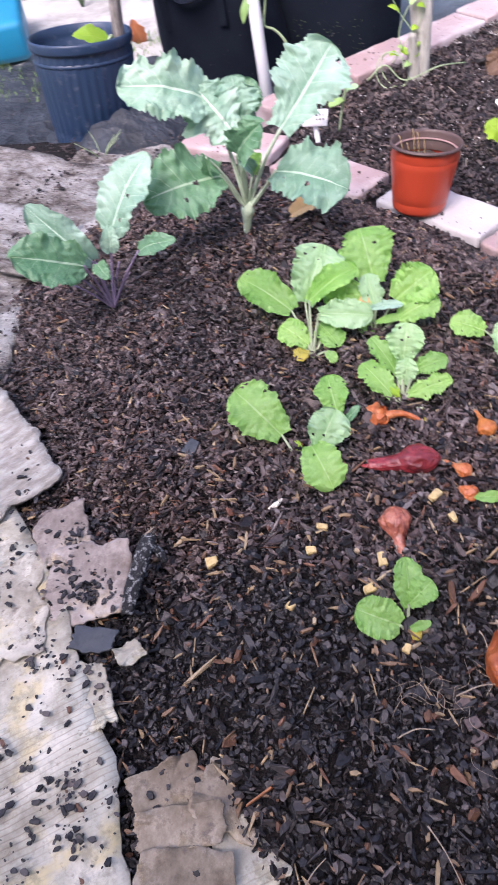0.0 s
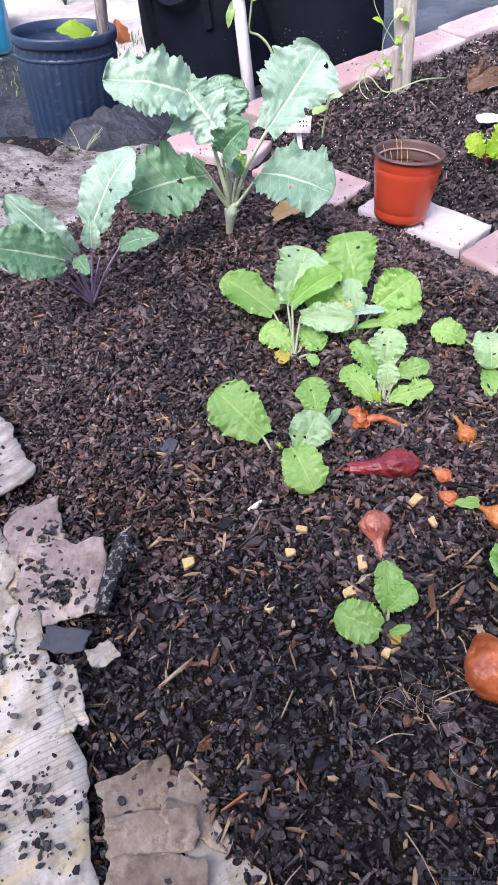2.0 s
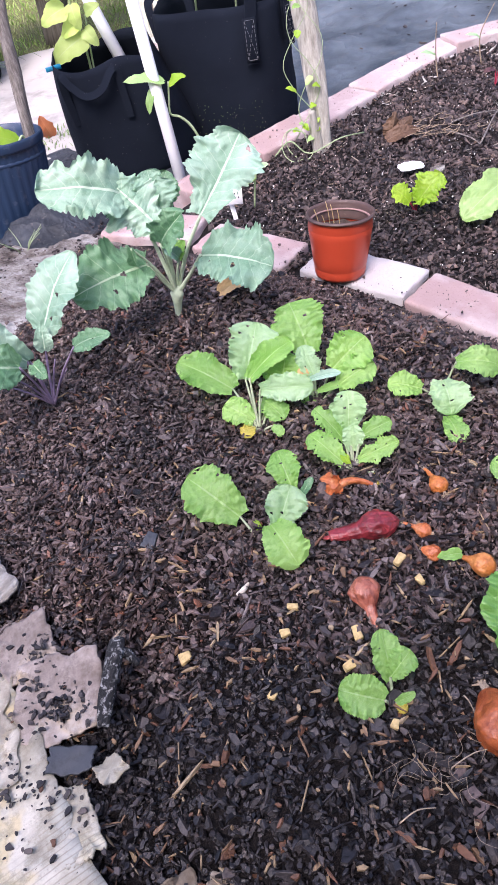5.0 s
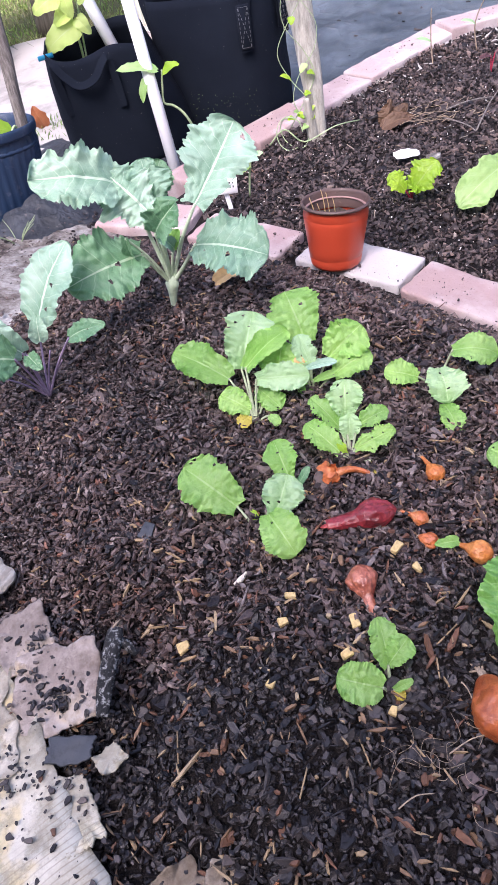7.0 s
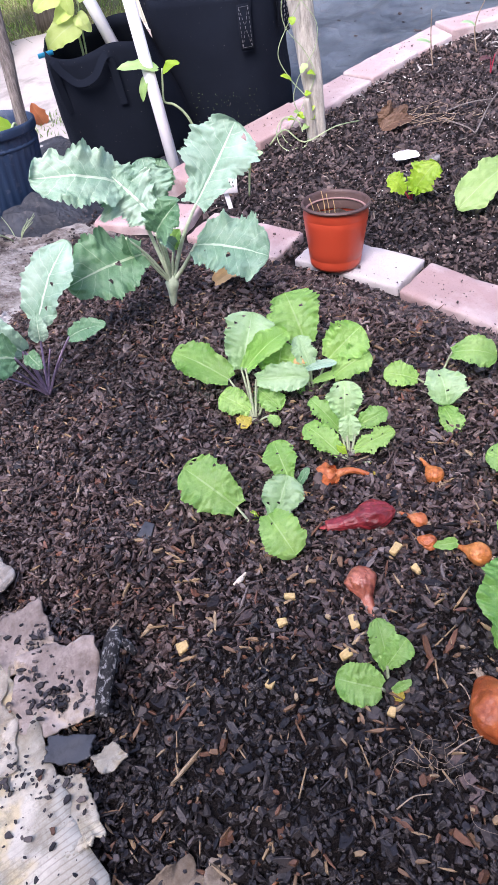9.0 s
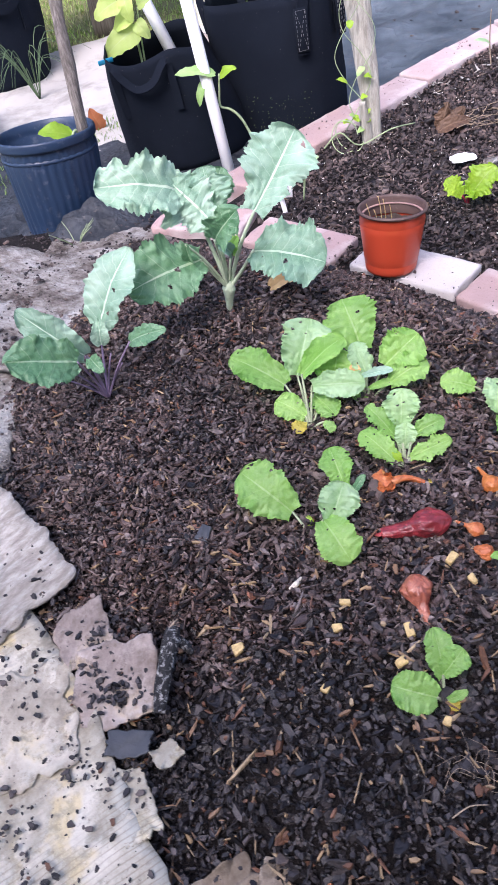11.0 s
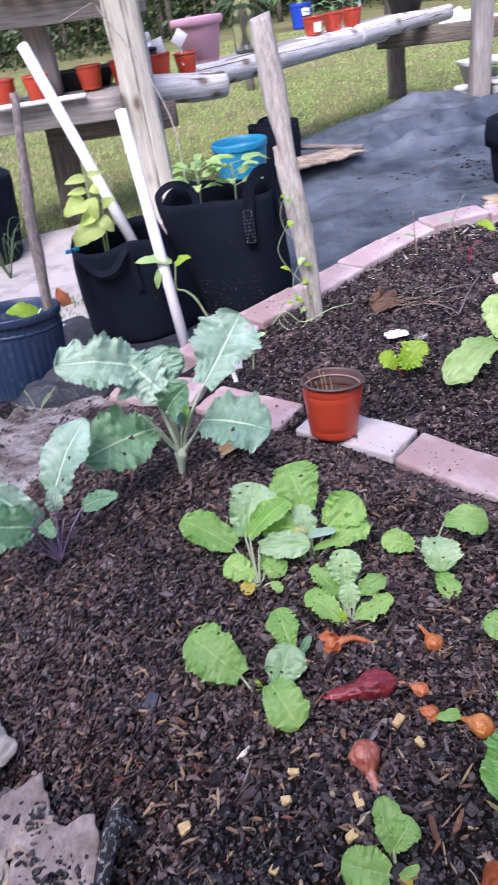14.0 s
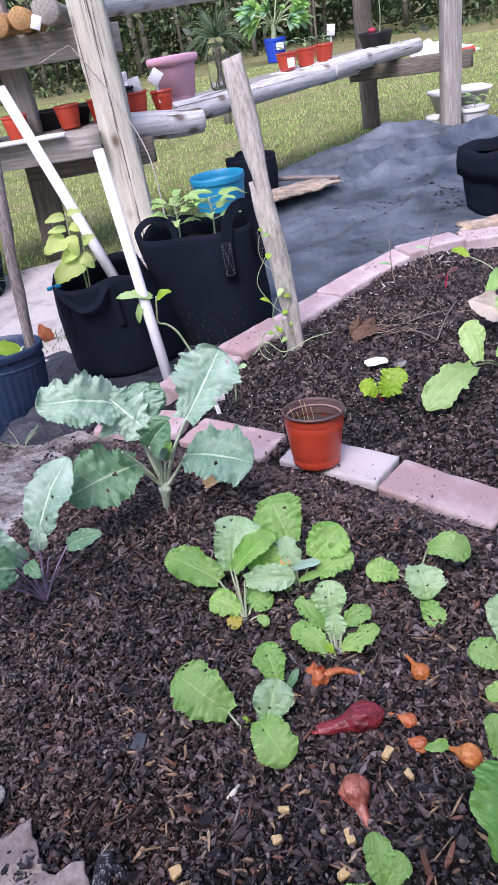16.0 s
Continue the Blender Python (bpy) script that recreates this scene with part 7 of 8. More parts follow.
# a vine shoot by the pipe
vs = thing("bean_shoot", (-0.10, 1.74, -0.05), "pale bean shoot climbing the white pipe", "bean shoot")
part("shoot", tube([(-0.060, 1.60, -0.03), (-0.094, 1.65, 0.0), (-0.118, 1.655, 0.055), (-0.140, 1.655, 0.080), (-0.160, 1.655, 0.090), (-0.156, 1.655, 0.125), (-0.151, 1.655, 0.155)], (0.003, 0.0028, 0.0018), 7), M["stem"], vs)
leaf("leaf", vs, (-0.160, 1.650, 0.158), (-0.244, 1.64, 0.172), 0.030, M["mustard"], seed=230, holes=0, tooth=0, nu=14, nv=8)
leaf("leaf", vs, (-0.150, 1.650, 0.150), (-0.112, 1.64, 0.166), 0.028, M["lime"], seed=231, holes=0, tooth=0, nu=14, nv=8)
leaf("leaf", vs, (-0.185, 1.645, 0.148), (-0.204, 1.64, 0.100), 0.020, M["mustard"], seed=232, holes=0, tooth=0, nu=14, nv=8)


# ---- pipes and stakes ----
def pipe(name, a, b, r, label):
    a, b = Vector(a), Vector(b)
    d, u, v = frame_of(b - a)
    rings = []
    for p, q in ((a, r), (a.lerp(b, 0.5), r), (b - d * 0.001, r), (b, r * 0.94), (b, r * 0.80), (b - d * 0.03, r * 0.80)):
        rings.append([p + (u * math.cos(t) + v * math.sin(t)) * q for t in [2 * math.pi * k / 20 for k in range(20)]])
    bm = bmesh.new()
    ribs(bm, rings, True, True, True)
    return tagged(part(name, bm, M["white"]), label, "pipe", "white plastic pipes")


pipe("white_pipe", (-0.156, 1.585, -0.08), (-0.214, 1.745, 0.482), 0.0130, "straight white plastic pipe stuck in the ground")
pipe("white_pipe", (-0.254, 1.885, 0.088), (-0.473, 2.108, 0.622), 0.0145, "long white plastic pipe leaning out of a grow bag")

ps = thing("driftwood_stake", (0.172, 1.600, -0.02), "tall grey driftwood stake with a broken stub, set in the bed", "stake")
def driftwood(a_pts, widths, depth=0.6, seed=0, sides=16, step=7):
    """A split grey branch: flattened, grooved and notched along its length."""
    pts = [Vector(p) for p in a_pts]
    n = (len(pts) - 1) * step + 1
    rings = []
    for i in range(n):
        k = i / (n - 1) * (len(pts) - 1)
        j = min(int(k), len(pts) - 2)
        c = pts[j].lerp(pts[j + 1], k - j)
        w = widths[j] + (widths[j + 1] - widths[j]) * (k - j)
        ring = []
        for q in range(sides):
            t = 2 * math.pi * q / sides
            r = w / 2 * (1 + 0.20 * noise.noise(Vector((math.cos(t) * 1.5 + seed, math.sin(t) * 1.5, c.z * 9))) + 0.13 * noise.noise(Vector((math.cos(t) * 6 + seed, math.sin(t) * 6, c.z * 5))) + 0.05 * noise.noise(Vector((math.cos(t) * 3, seed, c.z * 60))))
            ring.append((c.x + r * math.cos(t), c.y + depth * r * math.sin(t), c.z + 0.25 * r * math.cos(t) * (1 if i == 0 else 0)))
        rings.append(ring)
    bm = bmesh.new()
    ribs(bm, rings, True, True, True)
    return bm


part("trunk", driftwood([(0.110, 1.722, 0.618), (0.120, 1.700, 0.533), (0.129, 1.682, 0.440), (0.138, 1.668, 0.365), (0.146, 1.645, 0.250), (0.156, 1.620, 0.130), (0.163, 1.603, 0.040), (0.164, 1.597, -0.05)], (0.043, 0.047, 0.044, 0.036, 0.050, 0.046, 0.038, 0.044), 0.65, 3), M["stake"], ps)
part("split_slab", driftwood([(0.113, 1.668, 0.372), (0.124, 1.655, 0.310), (0.136, 1.635, 0.225), (0.150, 1.612, 0.110)], (0.010, 0.026, 0.030, 0.014), 0.8, 9), M["stake"], ps, "splintered side slab with a pointed tip")
part("stub", tube([(0.155, 1.592, -0.03), (0.147, 1.590, 0.03), (0.141, 1.588, 0.075)], (0.012, 0.011, 0.008), 9, 0.3, 8), M["stake"], ps, "short split stub")

vn = thing("dry_vine", (0.13, 1.59, -0.01), "thin yellow-green vine climbing the driftwood stake", "vine")
part("runner", tube([(0.055, 1.575, -0.005), (0.09, 1.57, 0.025), (0.13, 1.565, -0.005), (0.20, 1.585, 0.01), (0.26, 1.635, -0.006)], (0.0018, 0.0014), 6, 0.2), M["stem"], vn)
for i in range(2):
    pts = [(0.10 + 0.028 * math.cos(t + i) + 0.01 * i, 1.57 + 0.02 * math.sin(t), 0.015 + 0.028 * math.sin(t * 1.0 + i * 0.8)) for t in np.linspace(0, 5.2, 8)]
    part("tendril", tube(pts, 0.0010, 5), M["stem"], vn)
for i in range(3):
    pts = [(0.145 - 0.03 * math.sin(k * 1.3 + i * 2) - 0.012 * i, 1.590 + 0.02 * k / 6, 0.02 + k * 0.048) for k in range(7)]
    part("climber", tube(pts, (0.0011, 0.0006), 5), M["stem"], vn)
for i in range(14):
    kk = RNG.uniform(0.0, 5.5) if i > 6 else RNG.uniform(0.0, 0.8)
    b = Vector((0.145 - 0.03 * math.sin(kk * 1.3 + (i % 3) * 2) - 0.012 * (i % 3), 1.588 + 0.02 * kk / 6, 0.02 + kk * 0.048))
    leaf("leaf", vn, b, b + Vector((RNG.uniform(-0.025, 0.025), -0.008, RNG.uniform(-0.014, 0.016))), 0.014, M["lime"] if i % 3 else M["mustard"], seed=240 + i, holes=0, tooth=0, nu=8, nv=6)

# plant label and white disc
lb = thing("plant_label", (-0.044, 1.328, -0.016), "white plastic plant label with handwriting, stuck beside the brick", "plant label")
part("plate", moved(box_bm(0.046, 0.0018, 0.030, 0.0007, 1), pose(-0.046, 1.316, 0.041, -8, 4, 4)), M["white"], lb)
part("stem", moved(box_bm(0.009, 0.0016, 0.055, 0.0006, 1), pose(-0.043, 1.322, 0.002, -4, -8, 4)), M["white"], lb)
bm = bmesh.new()
for j, zz in enumerate((0.047, 0.038)):
    for i in range(6):
        bm2 = box_bm(RNG.uniform(0.0015, 0.0045), 0.0008, 0.0030, 0)
        moved(bm2, pose(-0.061 + i * 0.0060, 1.3145 - (zz - 0.041) * 0.14, zz + RNG.uniform(-0.0008, 0.0008), -8, 4, 4))
        me_tmp = mesh_of("stroke", bm2)
        bm.from_mesh(me_tmp)
        bpy.data.meshes.remove(me_tmp)
part("writing_bars", bm, M["ink"], lb, "dark handwriting")
sheet("white_marker", 0.315, 1.410, 0.052, 0.024, 10, 0.004, M["white"], "white plastic marker lying on the soil", "plant label", 70, (8, 0), 0.06, 0.002, 0.004, 20)
sheet("stone", 0.365, 1.395, 0.026, 0.017, 20, -0.004, M["slab"], "small grey stone on the soil", "stone", 71, (0, 0), 0.15, 0.012, 0.0, 16)


# ---- potting bench behind ----
bench = thing("potting_bench", (-0.29, 2.93, -0.08), "weathered timber potting bench with logs as shelf", "bench")
beam("post", (-0.275, 2.935, -0.10), (-0.300, 2.905, 1.30), 0.120, 0.115, M["post"], bench, "pale knotty upright post", 1, up=(0, 1, 0), wobble=0.005)
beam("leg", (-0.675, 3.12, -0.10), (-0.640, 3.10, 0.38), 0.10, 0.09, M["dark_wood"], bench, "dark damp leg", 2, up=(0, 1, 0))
beam("upright", (-0.640, 3.12, 0.38), (-0.655, 3.10, 1.2), 0.085, 0.085, M["wood"], bench, "grey upright", 3, up=(0, 1, 0))
beam("front_beam", (-1.15, 2.84, 0.375), (-0.345, 2.83, 0.372), 0.045, 0.080, M["wood"], bench, "grey front beam", 4)
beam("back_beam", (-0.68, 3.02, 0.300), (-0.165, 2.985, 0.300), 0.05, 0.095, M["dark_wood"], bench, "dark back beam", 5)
beam("board", (-1.15, 2.97, 0.404), (-0.340, 2.94, 0.400), 0.20, 0.022, M["wood"], bench, "grey shelf board", 6)
beam("board", (-1.15, 3.17, 0.400), (-0.20, 3.17, 0.400), 0.18, 0.022, M["wood"], bench, "grey shelf board", 7)
log("shelf_log", (-0.32, 3.03, 0.385), (0.035, 3.22, 0.352), 0.055, 0.050, M["log"], bench, "bleached log end", seed=3, segs=16)
beam("upper_beam", (-1.2, 2.98, 0.715), (-0.205, 2.985, 0.690), 0.06, 0.100, M["wood"], bench, "grey upper beam", 8)
log("upper_log", (-0.34, 3.00, 0.800), (1.2, 4.95, 0.80), 0.040, 0.036, M["log"], bench, "bleached upper log rail", seed=5, segs=22)
for i in range(5):
    x = -0.515 - i * 0.085
    log("cross_log", (x, 2.84, 0.790), (x - 0.02, 3.35, 0.785), 0.037, 0.037, M["orange_log"], bench, "short orange-brown log with a cut end", seed=10 + i, segs=8)
log("cross_log", (-0.420, 2.84, 0.800), (-0.43, 3.35, 0.79), 0.045, 0.042, M["wood"], bench, "grey short log", seed=19, segs=8)
tagw = thing("hanging_tag", (-0.455, 2.80, 0.775), "white tag on the logs", "tag")
part("tag", moved(box_bm(0.032, 0.002, 0.042, 0.0008, 1), pose(-0.455, 2.795, 0.772, 0, 25, 5)), M["white"], tagw)
wr = thing("wire", (-0.2, 2.6, 0.2), "thin bent wire leaning on the post", "wire")
part("strand", tube([(-0.12, 2.10, 0.20), (-0.155, 2.45, 0.36), (-0.26, 2.78, 0.52), (-0.355, 2.86, 0.660), (-0.372, 2.866, 0.686), (-0.378, 2.868, 0.689), (-0.395, 2.868, 0.686), (-0.50, 2.87, 0.650)], 0.0022, 6), M["wood"], wr)
tagged(beam("white_strip", (-0.80, 2.78, 0.428), (-0.46, 2.80, 0.424), 0.05, 0.012, M["white"], None, "", 9), "white plastic strip lying on the bench beam", "plastic strip")

# rail of the far bench
rail = thing("log_rail", (1.5, 4.42, -0.08), "rustic rail of bleached logs on grey posts", "rail")
beam("post", (1.498, 4.42, -0.12), (1.490, 4.42, 1.5), 0.100, 0.10, M["wood"], rail, "grey post", 11, up=(0, 1, 0), wobble=0.006)
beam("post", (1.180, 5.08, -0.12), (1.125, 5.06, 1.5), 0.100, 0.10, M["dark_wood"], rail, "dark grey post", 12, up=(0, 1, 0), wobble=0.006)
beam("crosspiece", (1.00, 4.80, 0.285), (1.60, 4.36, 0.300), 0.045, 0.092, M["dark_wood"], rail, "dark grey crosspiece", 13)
log("log", (-0.08, 3.36, 0.375), (0.95, 4.42, 0.350), 0.052, 0.045, M["log"], rail, "bleached log", seed=14, segs=22)
log("log", (0.78, 4.22, 0.372), (1.42, 4.78, 0.385), 0.050, 0.040, M["log"], rail, "bleached log with a split end", seed=15, segs=16)
beam("plank", (0.02, 3.72, 0.386), (1.24, 4.93, 0.396), 0.26, 0.022, M["wood"], rail, "grey plank", 16)

ORANGE = "small orange-red nursery pot on the bench"


def small_pot(x, y, z, r=0.050, h=0.085, lab=ORANGE, tilt=(0, 0)):
    return nursery_pot("plant_pot", (x, y, z), r, r * 0.72, h, M["terracotta"], M["terracotta"], lab, tilt=tilt, soil=0.85, lip=0.007, lipw=0.0022, group="orange pots on the benches")


for x, y in ((-0.475, 3.08), (-0.665, 3.00), (-0.350, 3.13), (-0.80, 3.02), (-0.90, 3.04), (-1.0, 3.03)):
    small_pot(x, y, 0.413)
small_pot(-0.215, 3.16, 0.412, 0.056, 0.085)
small_pot(-0.105, 3.22, 0.404, 0.046, 0.078)
small_pot(-0.240, 3.30, 0.415, 0.046, 0.10)
for i, (x, y) in enumerate(((0.545, 4.22), (0.665, 4.33), (0.785, 4.44))):
    small_pot(x, y, 0.405, 0.056, 0.085, "orange-red pot with a small plant on the plank")
    broad_plant("potted_seedling", (x, y, 0.470), 0.07, "small green plant in an orange pot", "seedling", "kale_dark", 6, 400 + i * 10, 0.04)
sheet("pot_tray", 0.665, 4.325, 0.50, 0.15, 42.5, 0.399, M["white"], "white oval plastic tray under the orange pots", "tray", 33, (0, 0), 0.02, 0.008, 0.0, 20)
sticker = part("price_sticker", moved(box_bm(0.040, 0.002, 0.045, 0.0006, 1), pose(0.560, 4.166, 0.443, 0, 0, 12)), M["white"])
tagged(sticker, "white paper sticker on the orange pot", "sticker")
tr = thing("seed_tray", (-0.56, 3.24, 0.411), "black plastic seed tray on the bench", "seed tray")
bm = bmesh.new()
ribs(bm, [[(-0.56 + sx * w, 3.24 + sy * d, z) for sx, sy in ((-1, -1), (1, -1), (1, 1), (-1, 1))] for w, d, z in ((0.14, 0.06, 0.412), (0.17, 0.085, 0.475), (0.178, 0.093, 0.475), (0.178, 0.093, 0.480), (0.165, 0.080, 0.480), (0.135, 0.055, 0.425))], True, True, True)
part("tray", bm, M["black"], tr, smooth=False)
btl = nursery_pot("black_pot", (-0.235, 3.16, 0.41), 0.03, 0.026, 0.11, M["black"], M["black"], "narrow black pot on the bench", "plant pot")
bt = thing("white_bottle", (-0.245, 3.235, 0.412), "white plastic bottle on the bench", "bottle")
part("body", moved(lathe([(0.002, 0), (0.028, 0.001), (0.030, 0.01), (0.030, 0.09), (0.020, 0.115), (0.012, 0.125), (0.012, 0.14), (0.003, 0.142)], 24), pose(-0.245, 3.235, 0.412)), M["white"], bt)
part("cap", moved(lathe([(0.014, 0.128), (0.015, 0.13), (0.015, 0.155), (0.012, 0.158), (0.001, 0.158)], 20), pose(-0.245, 3.235, 0.412)), M["white"], bt)
for i, (x, y, z, ry) in enumerate(((-0.115, 3.17, 0.535, 40), (0.835, 4.45, 0.55, 8), (-0.20, 3.15, 0.52, -10))):
    t = thing("plant_tag", (x, y, z - 0.05), "white plastic plant tag stuck in a pot", "plant label", "white plant tags")
    part("plate", moved(box_bm(0.045, 0.002, 0.055, 0.0008, 1), pose(x, y, z, 0, ry, 0)), M["white"], t)
    part("stem", moved(box_bm(0.010, 0.002, 0.09, 0.0006, 1), pose(x, y + 0.012, z - 0.05, 0, 0, 0)), M["white"], t)

pk2 = thing("pink_planter", (-0.045, 3.60, 0.39), "large faded pink plastic planter with rolled rim", "planter")
part("body", moved(lathe([(0.003, 0), (0.070, 0), (0.074, 0.006), (0.098, 0.155), (0.100, 0.16)], 48), pose(-0.045, 3.56, 0.396, 0, 0, 0)), M["pink"], pk2)
part("rim", moved(lathe([(0.098, 0.155), (0.112, 0.160), (0.116, 0.170), (0.115, 0.186), (0.108, 0.190), (0.103, 0.184), (0.100, 0.165), (0.080, 0.03), (0.002, 0.028)], 48), pose(-0.045, 3.56, 0.396, 0, 0, 0)), M["pink"], pk2, "rolled rim")

nursery_pot("cyan_bucket", (0.060, 3.02, -0.064), 0.112, 0.085, 0.225, M["cyan"], M["cyan"], "bright cyan plastic pot behind the grow bag", "plant pot", soil=0.6, lip=0.025, lipw=0.004)
nursery_pot("cyan_bucket", (4.22, 10.0, -0.09), 0.16, 0.13, 0.28, M["cyan"], M["cyan"], "cyan plastic bucket far off on the lawn", "bucket", soil=0.6, lip=0.03)
wb = thing("white_planter", (1.63, 4.66, -0.06), "rectangular white plastic planter box standing on the fabric", "planter")
bm = bmesh.new()
ribs(bm, [[(1.63 + w * cx, 4.66 + d * cy, -0.06 + 0.76 * z) for a in [2 * math.pi * (i + 0.5) / 24 for i in range(24)] for cx, cy in [((1 if math.cos(a) > 0 else -1) * abs(math.cos(a)) ** 0.4, (1 if math.sin(a) > 0 else -1) * abs(math.sin(a)) ** 0.4)]] for w, d, z in ((0.11, 0.08, 0.0), (0.165, 0.12, 0.21), (0.178, 0.133, 0.212), (0.178, 0.133, 0.235), (0.166, 0.121, 0.236), (0.156, 0.111, 0.18), (0.10, 0.07, 0.02))], True, True, True)
part("box", bm, M["offwhite"], wb)
nursery_pot("white_planter", (1.645, 4.44, -0.065), 0.086, 0.060, 0.10, M["offwhite"], M["offwhite"], "small white planter before the planter box", "planter", soil=0.8, lip=0.02)
broad_plant("potted_seedling", (1.645, 4.44, 0.015), 0.08, "small green plant in the white planter", "seedling", "mustard", 7, 440, 0.06)
nursery_pot("white_planter", (1.445, 4.56, -0.06), 0.050, 0.038, 0.065, M["offwhite"], M["offwhite"], "small white planter beside the post", "planter", soil=0.8, lip=0.02)
blp = nursery_pot("blue_pot", (1.60, 13.9, -0.09), 0.195, 0.155, 0.37, M["blue"], M["blue"], "bright blue plastic tub with a large-leaved plant", "plant pot", soil=0.9, lip=0.05)
part("tub_label", moved(box_bm(0.13, 0.01, 0.11, 0.002, 1), pose(1.66, 13.72, 0.15, 0, 0, 8)), M["white"], blp, "white paper label")
bw = thing("black_bowl", (1.165, 4.80, 0.40), "shallow black plant bowl on the plank", "plant bowl")
part("bowl", moved(lathe([(0.002, 0), (0.075, 0), (0.082, 0.004), (0.104, 0.075), (0.106, 0.08), (0.101, 0.082), (0.08, 0.05), (0.002, 0.05)], 36), pose(1.165, 4.79, 0.408)), M["black"], bw)
part("flower", moved(lathe([(0.001, 0), (0.02, 0.01), (0.026, 0.02), (0.018, 0.034), (0.001, 0.038)], 14, 0.3), pose(1.14, 4.77, 0.478)), M["stem_red"], bw, "pink flower")
part("stalk", tube([(1.19, 4.80, 0.46), (1.20, 4.80, 0.60), (1.18, 4.82, 0.80)], (0.003, 0.002), 6), M["stem"], bw, "thin pale stalk")


# large-leaved plant in the blue pot
pp = thing("philodendron_plant", (1.60, 13.9, 0.28), "large potted plant with deeply divided green leaves", "plant")
part("trunk", tube([(1.58, 13.9, 0.20), (1.60, 13.9, 0.40), (1.60, 13.92, 0.55)], (0.05, 0.04), 9), M["stem"], pp)
rp2 = random.Random(5)
for i in range(15):
    a = i * 2.4
    o = Vector((1.62, 13.9, 0.45))
    d = Vector((math.cos(a), math.sin(a) * 0.6 - 0.25, rp2.uniform(0.1, 1.2))).normalized()
    q = o + d * rp2.uniform(0.30, 0.55)
    part("petiole", tube([o, (o + q) / 2 + Vector((0, 0, 0.05)), q], (0.014, 0.010), 6), M["stem"], pp)
    for j in range(7):
        b = (j - 3) * 0.42
        dd = (Matrix.Rotation(b, 3, "Y") @ Vector((d.x, d.y * 0.3 - 0.25, d.z * 0.6 - 0.25))).normalized()
        leaf("leaflet", pp, q, q + dd * rp2.uniform(0.22, 0.34) * (1 - 0.1 * abs(j - 3)), 0.085, M["green"] if rp2.random() < 0.65 else M["kale_dark"], (0, -0.7, 0.7), seed=500 + i * 7 + j, holes=0, teeth=4, tooth=0.15, nu=9, nv=6, arch=0.2)

# spiky plant on the lawn
yu = thing("spiky_palm", (0.30, 6.6, -0.08), "spiky narrow-leaved palm on the lawn", "palm")
log("trunk", (0.29, 6.6, -0.1), (0.29, 6.62, 0.55), 0.035, 0.03, M["dark_wood"], yu, "", seed=44, segs=6)
for i in range(130):
    a, e = RNG.uniform(0, 6.28), RNG.uniform(-0.6, 1.3)
    d = Vector((math.cos(a) * math.cos(e), math.sin(a) * math.cos(e), math.sin(e)))
    L = RNG.uniform(0.20, 0.34)
    o = Vector((0.29, 6.62, 0.57))
    part("frond", tube([o, o + d * L * 0.6, o + d * L + Vector((0, 0, -0.12 * L * 2))], (0.0045, 0.0045, 0.001), 4), M["frond"], yu)
jar = thing("glass_jar", (0.17, 3.868, 0.398), "tall clear glass jar with dark stems, standing on the plank", "jar")
part("glass", moved(lathe([(0.002, 0.002), (0.048, 0.002), (0.054, 0.012), (0.054, 0.135), (0.050, 0.160), (0.036, 0.178), (0.034, 0.190), (0.040, 0.200), (0.040, 0.222), (0.037, 0.222), (0.031, 0.190), (0.046, 0.156), (0.050, 0.135), (0.050, 0.014), (0.002, 0.010)], 28), pose(0.17, 3.868, 0.398)), M["glass"], jar)
for i in range(6):
    a = i * 1.05
    part("dry_stem", tube([(0.17 + 0.03 * math.cos(a), 3.868 + 0.03 * math.sin(a), 0.412), (0.17 + 0.012 * math.cos(a + 2), 3.868, 0.50), (0.17 + 0.022 * math.cos(a + 3), 3.868, 0.575)], 0.003, 5), M["dark_wood"], jar)

# white sheet and red thing on the far lawn
sheet("white_tarp", 3.05, 9.6, 0.9, 0.7, 20, -0.02, M["white"], "crumpled white tarp on the far lawn", "tarp", 80, (10, 0), 0.2, 0.02, 0.25)
sheet("red_mat", 3.20, 9.03, 0.28, 0.10, 5, -0.03, M["terracotta"], "red plastic piece on the far lawn", "plastic", 81, (0, 0), 0.1, 0.05, 0.02)
tagged(log("cane", (0.33, 3.52, 0.0), (0.62, 3.36, 0.004), 0.013, 0.011, M["dark_stake"], None, "", seed=50, segs=8), "pale cane holding down the fabric edge", "cane")
sheet("brown_card", 0.40, 3.22, 0.40, 0.20, 32, 0.004, M["card_brown"], "flattened brown cardboard at the fabric's edge", "cardboard", 82, (0, 3), 0.15, 0.01, 0.03)
sheet("brown_card", 1.02, 2.36, 0.36, 0.13, -6, -0.040, M["card_brown"], "rust-brown cardboard behind the bricks", "cardboard", 83, (6, 0), 0.12, 0.01, 0.03)
dl = plant("dry_leaf", (-0.535, 2.03, -0.06), "orange-brown dead leaf standing by the pot", "leaf")
leaf("blade", dl, (-0.535, 2.05, -0.055), (-0.550, 2.04, 0.005), 0.042, M["dead_red"], (0.2, -1, 0.2), seed=250, holes=0, tooth=0.05, lobes=0.2, nu=16, nv=10)
sg = thing("spider_grass", (-0.80, 2.42, -0.06), "tuft of thin arching grass blades before the bag", "grass tuft")
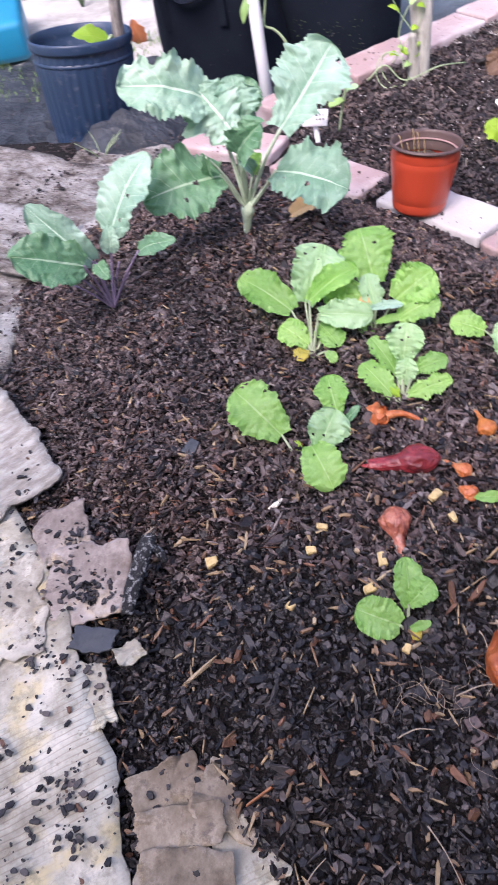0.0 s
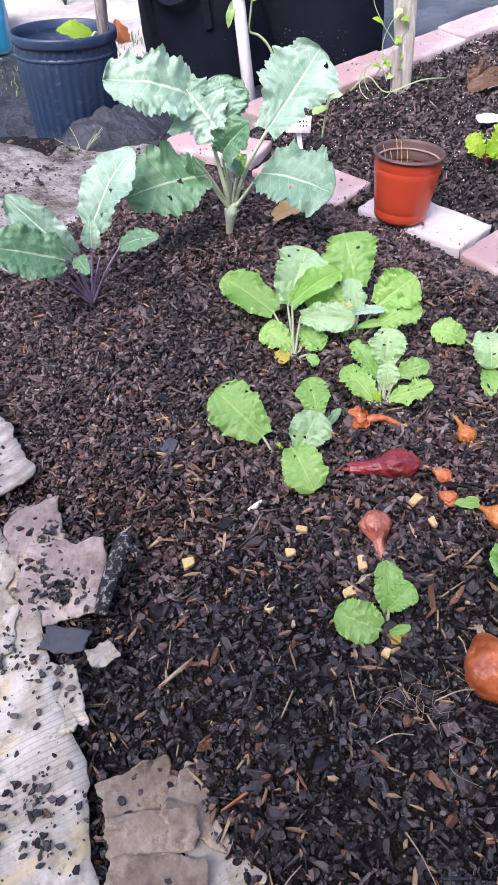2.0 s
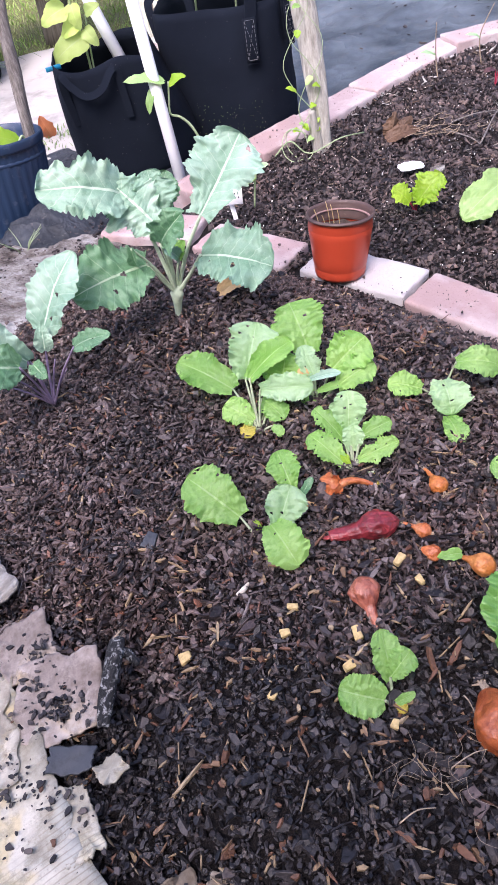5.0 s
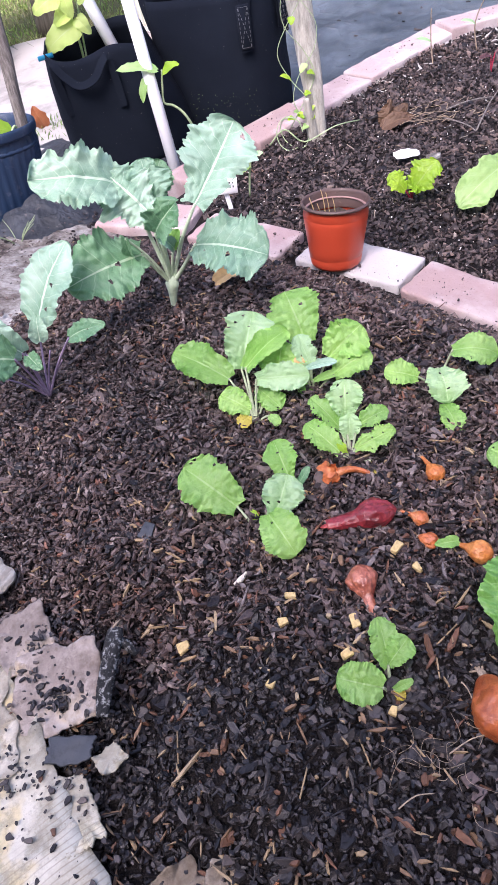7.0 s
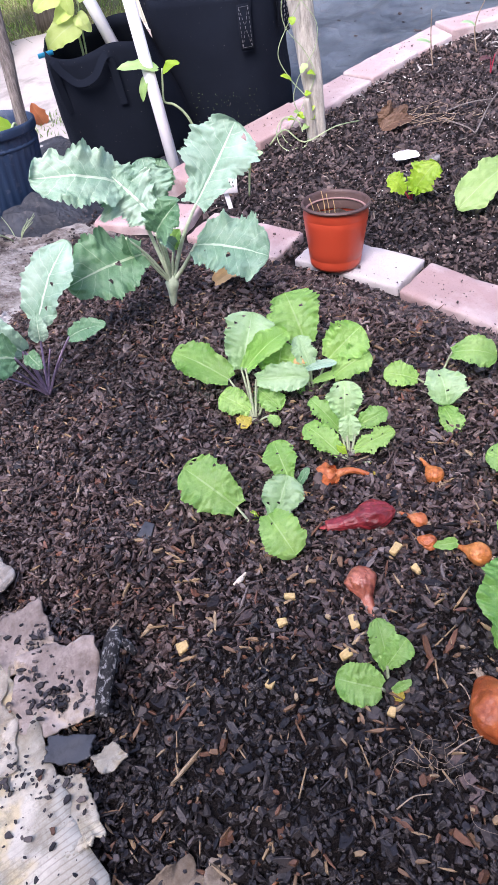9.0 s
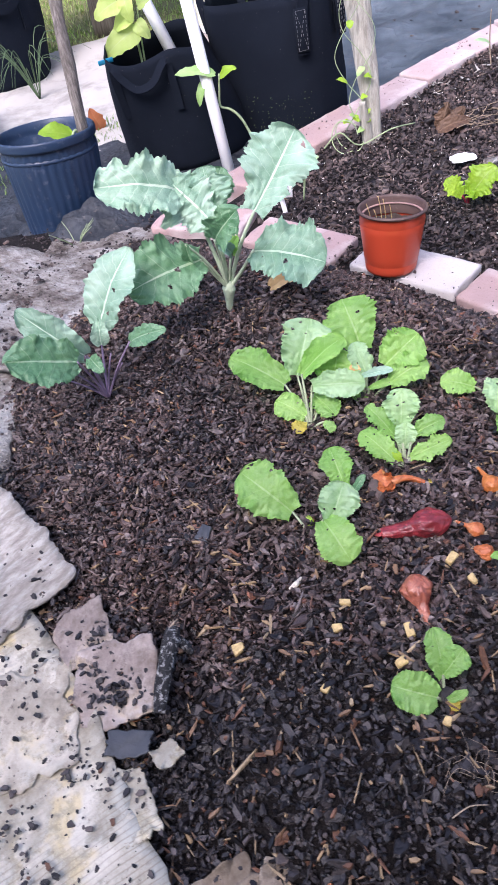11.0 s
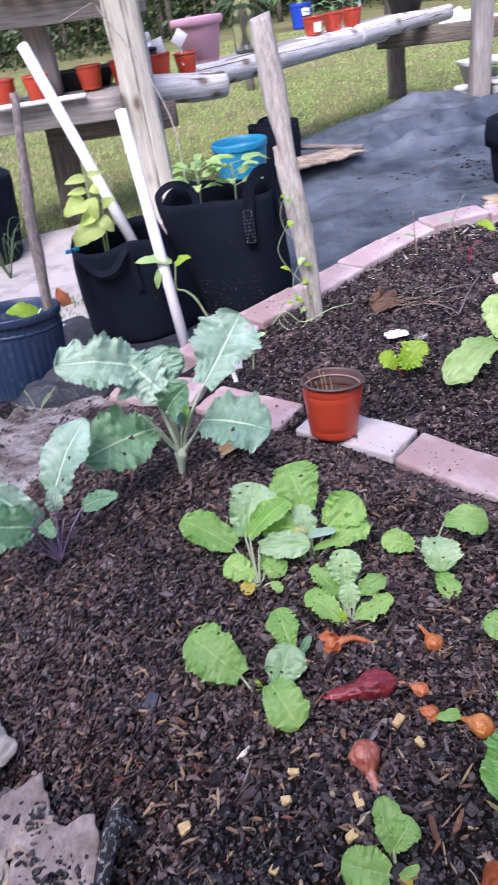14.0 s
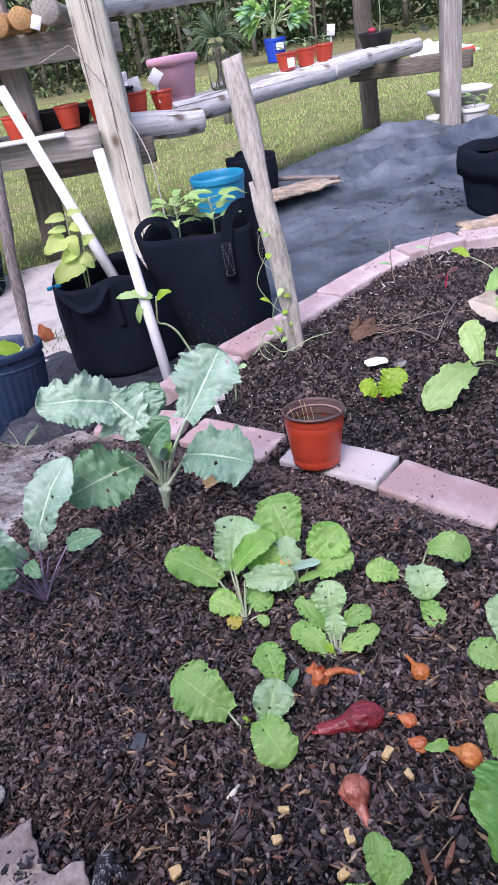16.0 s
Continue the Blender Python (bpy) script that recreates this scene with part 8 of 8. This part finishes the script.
for i in range(22):
    a = RNG.uniform(0, 6.28)
    L = RNG.uniform(0.12, 0.22)
    o = Vector((-0.80, 2.42, -0.07))
    part("blade", tube([o, o + Vector((math.cos(a) * L * 0.4, math.sin(a) * L * 0.4, L * 0.9)), o + Vector((math.cos(a) * L, math.sin(a) * L, L * 0.55))], (0.0013, 0.0011, 0.0004), 4), M["frond"], sg)
tf = thing("grass_tuft", (0.25, 3.66, -0.08), "green grass tuft behind the small black bag", "grass tuft")
for i in range(26):
    a, L = RNG.uniform(0, 6.28), RNG.uniform(0.14, 0.26)
    o = Vector((0.25 + RNG.uniform(-0.06, 0.06), 3.66 + RNG.uniform(-0.03, 0.03), -0.09))
    part("blade", tube([o, o + Vector((math.cos(a) * L * 0.2, math.sin(a) * L * 0.2, L * 0.8)), o + Vector((math.cos(a) * L * 0.5, math.sin(a) * L * 0.5, L * 1.0))], (0.003, 0.0026, 0.0006), 4), M["stem"], tf)
cb = thing("cyan_tub", (-1.03, 2.08, -0.06), "cyan plastic tub lying on the pale cloth", "tub")
part("tub", moved(box_bm(0.32, 0.30, 0.10, 0.02, 3), pose(-1.03, 2.08, -0.01, 0, 0, 20)), M["cyan"], cb)
ga = []
for i in range(260):
    x, y = RNG.uniform(-1.0, -0.62), RNG.uniform(1.72, 1.95)
    ga.append((x, y))
for i in range(120):
    ga.append((RNG.uniform(-0.60, -0.46), RNG.uniform(1.95, 2.12)))
ga = np.array(ga)
tagged(part("weeds", grass_mesh("weeds", ga, RNG.uniform(0.010, 0.026, len(ga)), 0.003, 90, lambda x, y: -0.06), M["weed"], smooth=False), "low green weeds along the cloth's edge", "weeds", kind="stuff")
sheet("rag", -0.15, 2.55, 0.30, 0.16, 30, -0.03, M["card_pink"], "crumpled brown paper by the bench post", "paper", 84, (12, 0), 0.2, 0.01, 0.08)

dxy = np.array([(0.95 + 0.13 * RNG.normal(), 3.0 + 0.25 * RNG.normal()) for _ in range(130)] + [(RNG.uniform(0.3, 1.6), RNG.uniform(2.2, 3.9)) for _ in range(160)])
dxy = dxy[[bool(fabric_keep(x, y)) for x, y in dxy]]
dl_ = RNG.lognormal(math.log(0.010), 0.5, len(dxy))
tagged(part("fabric_debris", flakes("fabric_debris", dxy, np.array([fabric_lie(x, y) + 0.002 for x, y in dxy]), dl_, dl_ * 0.5, dl_ * 0.15, 0.2, 7, 95, 0.35), M["black_crumb"], smooth=False), "dark leaf litter and crumbs on the fabric", "litter", kind="stuff")
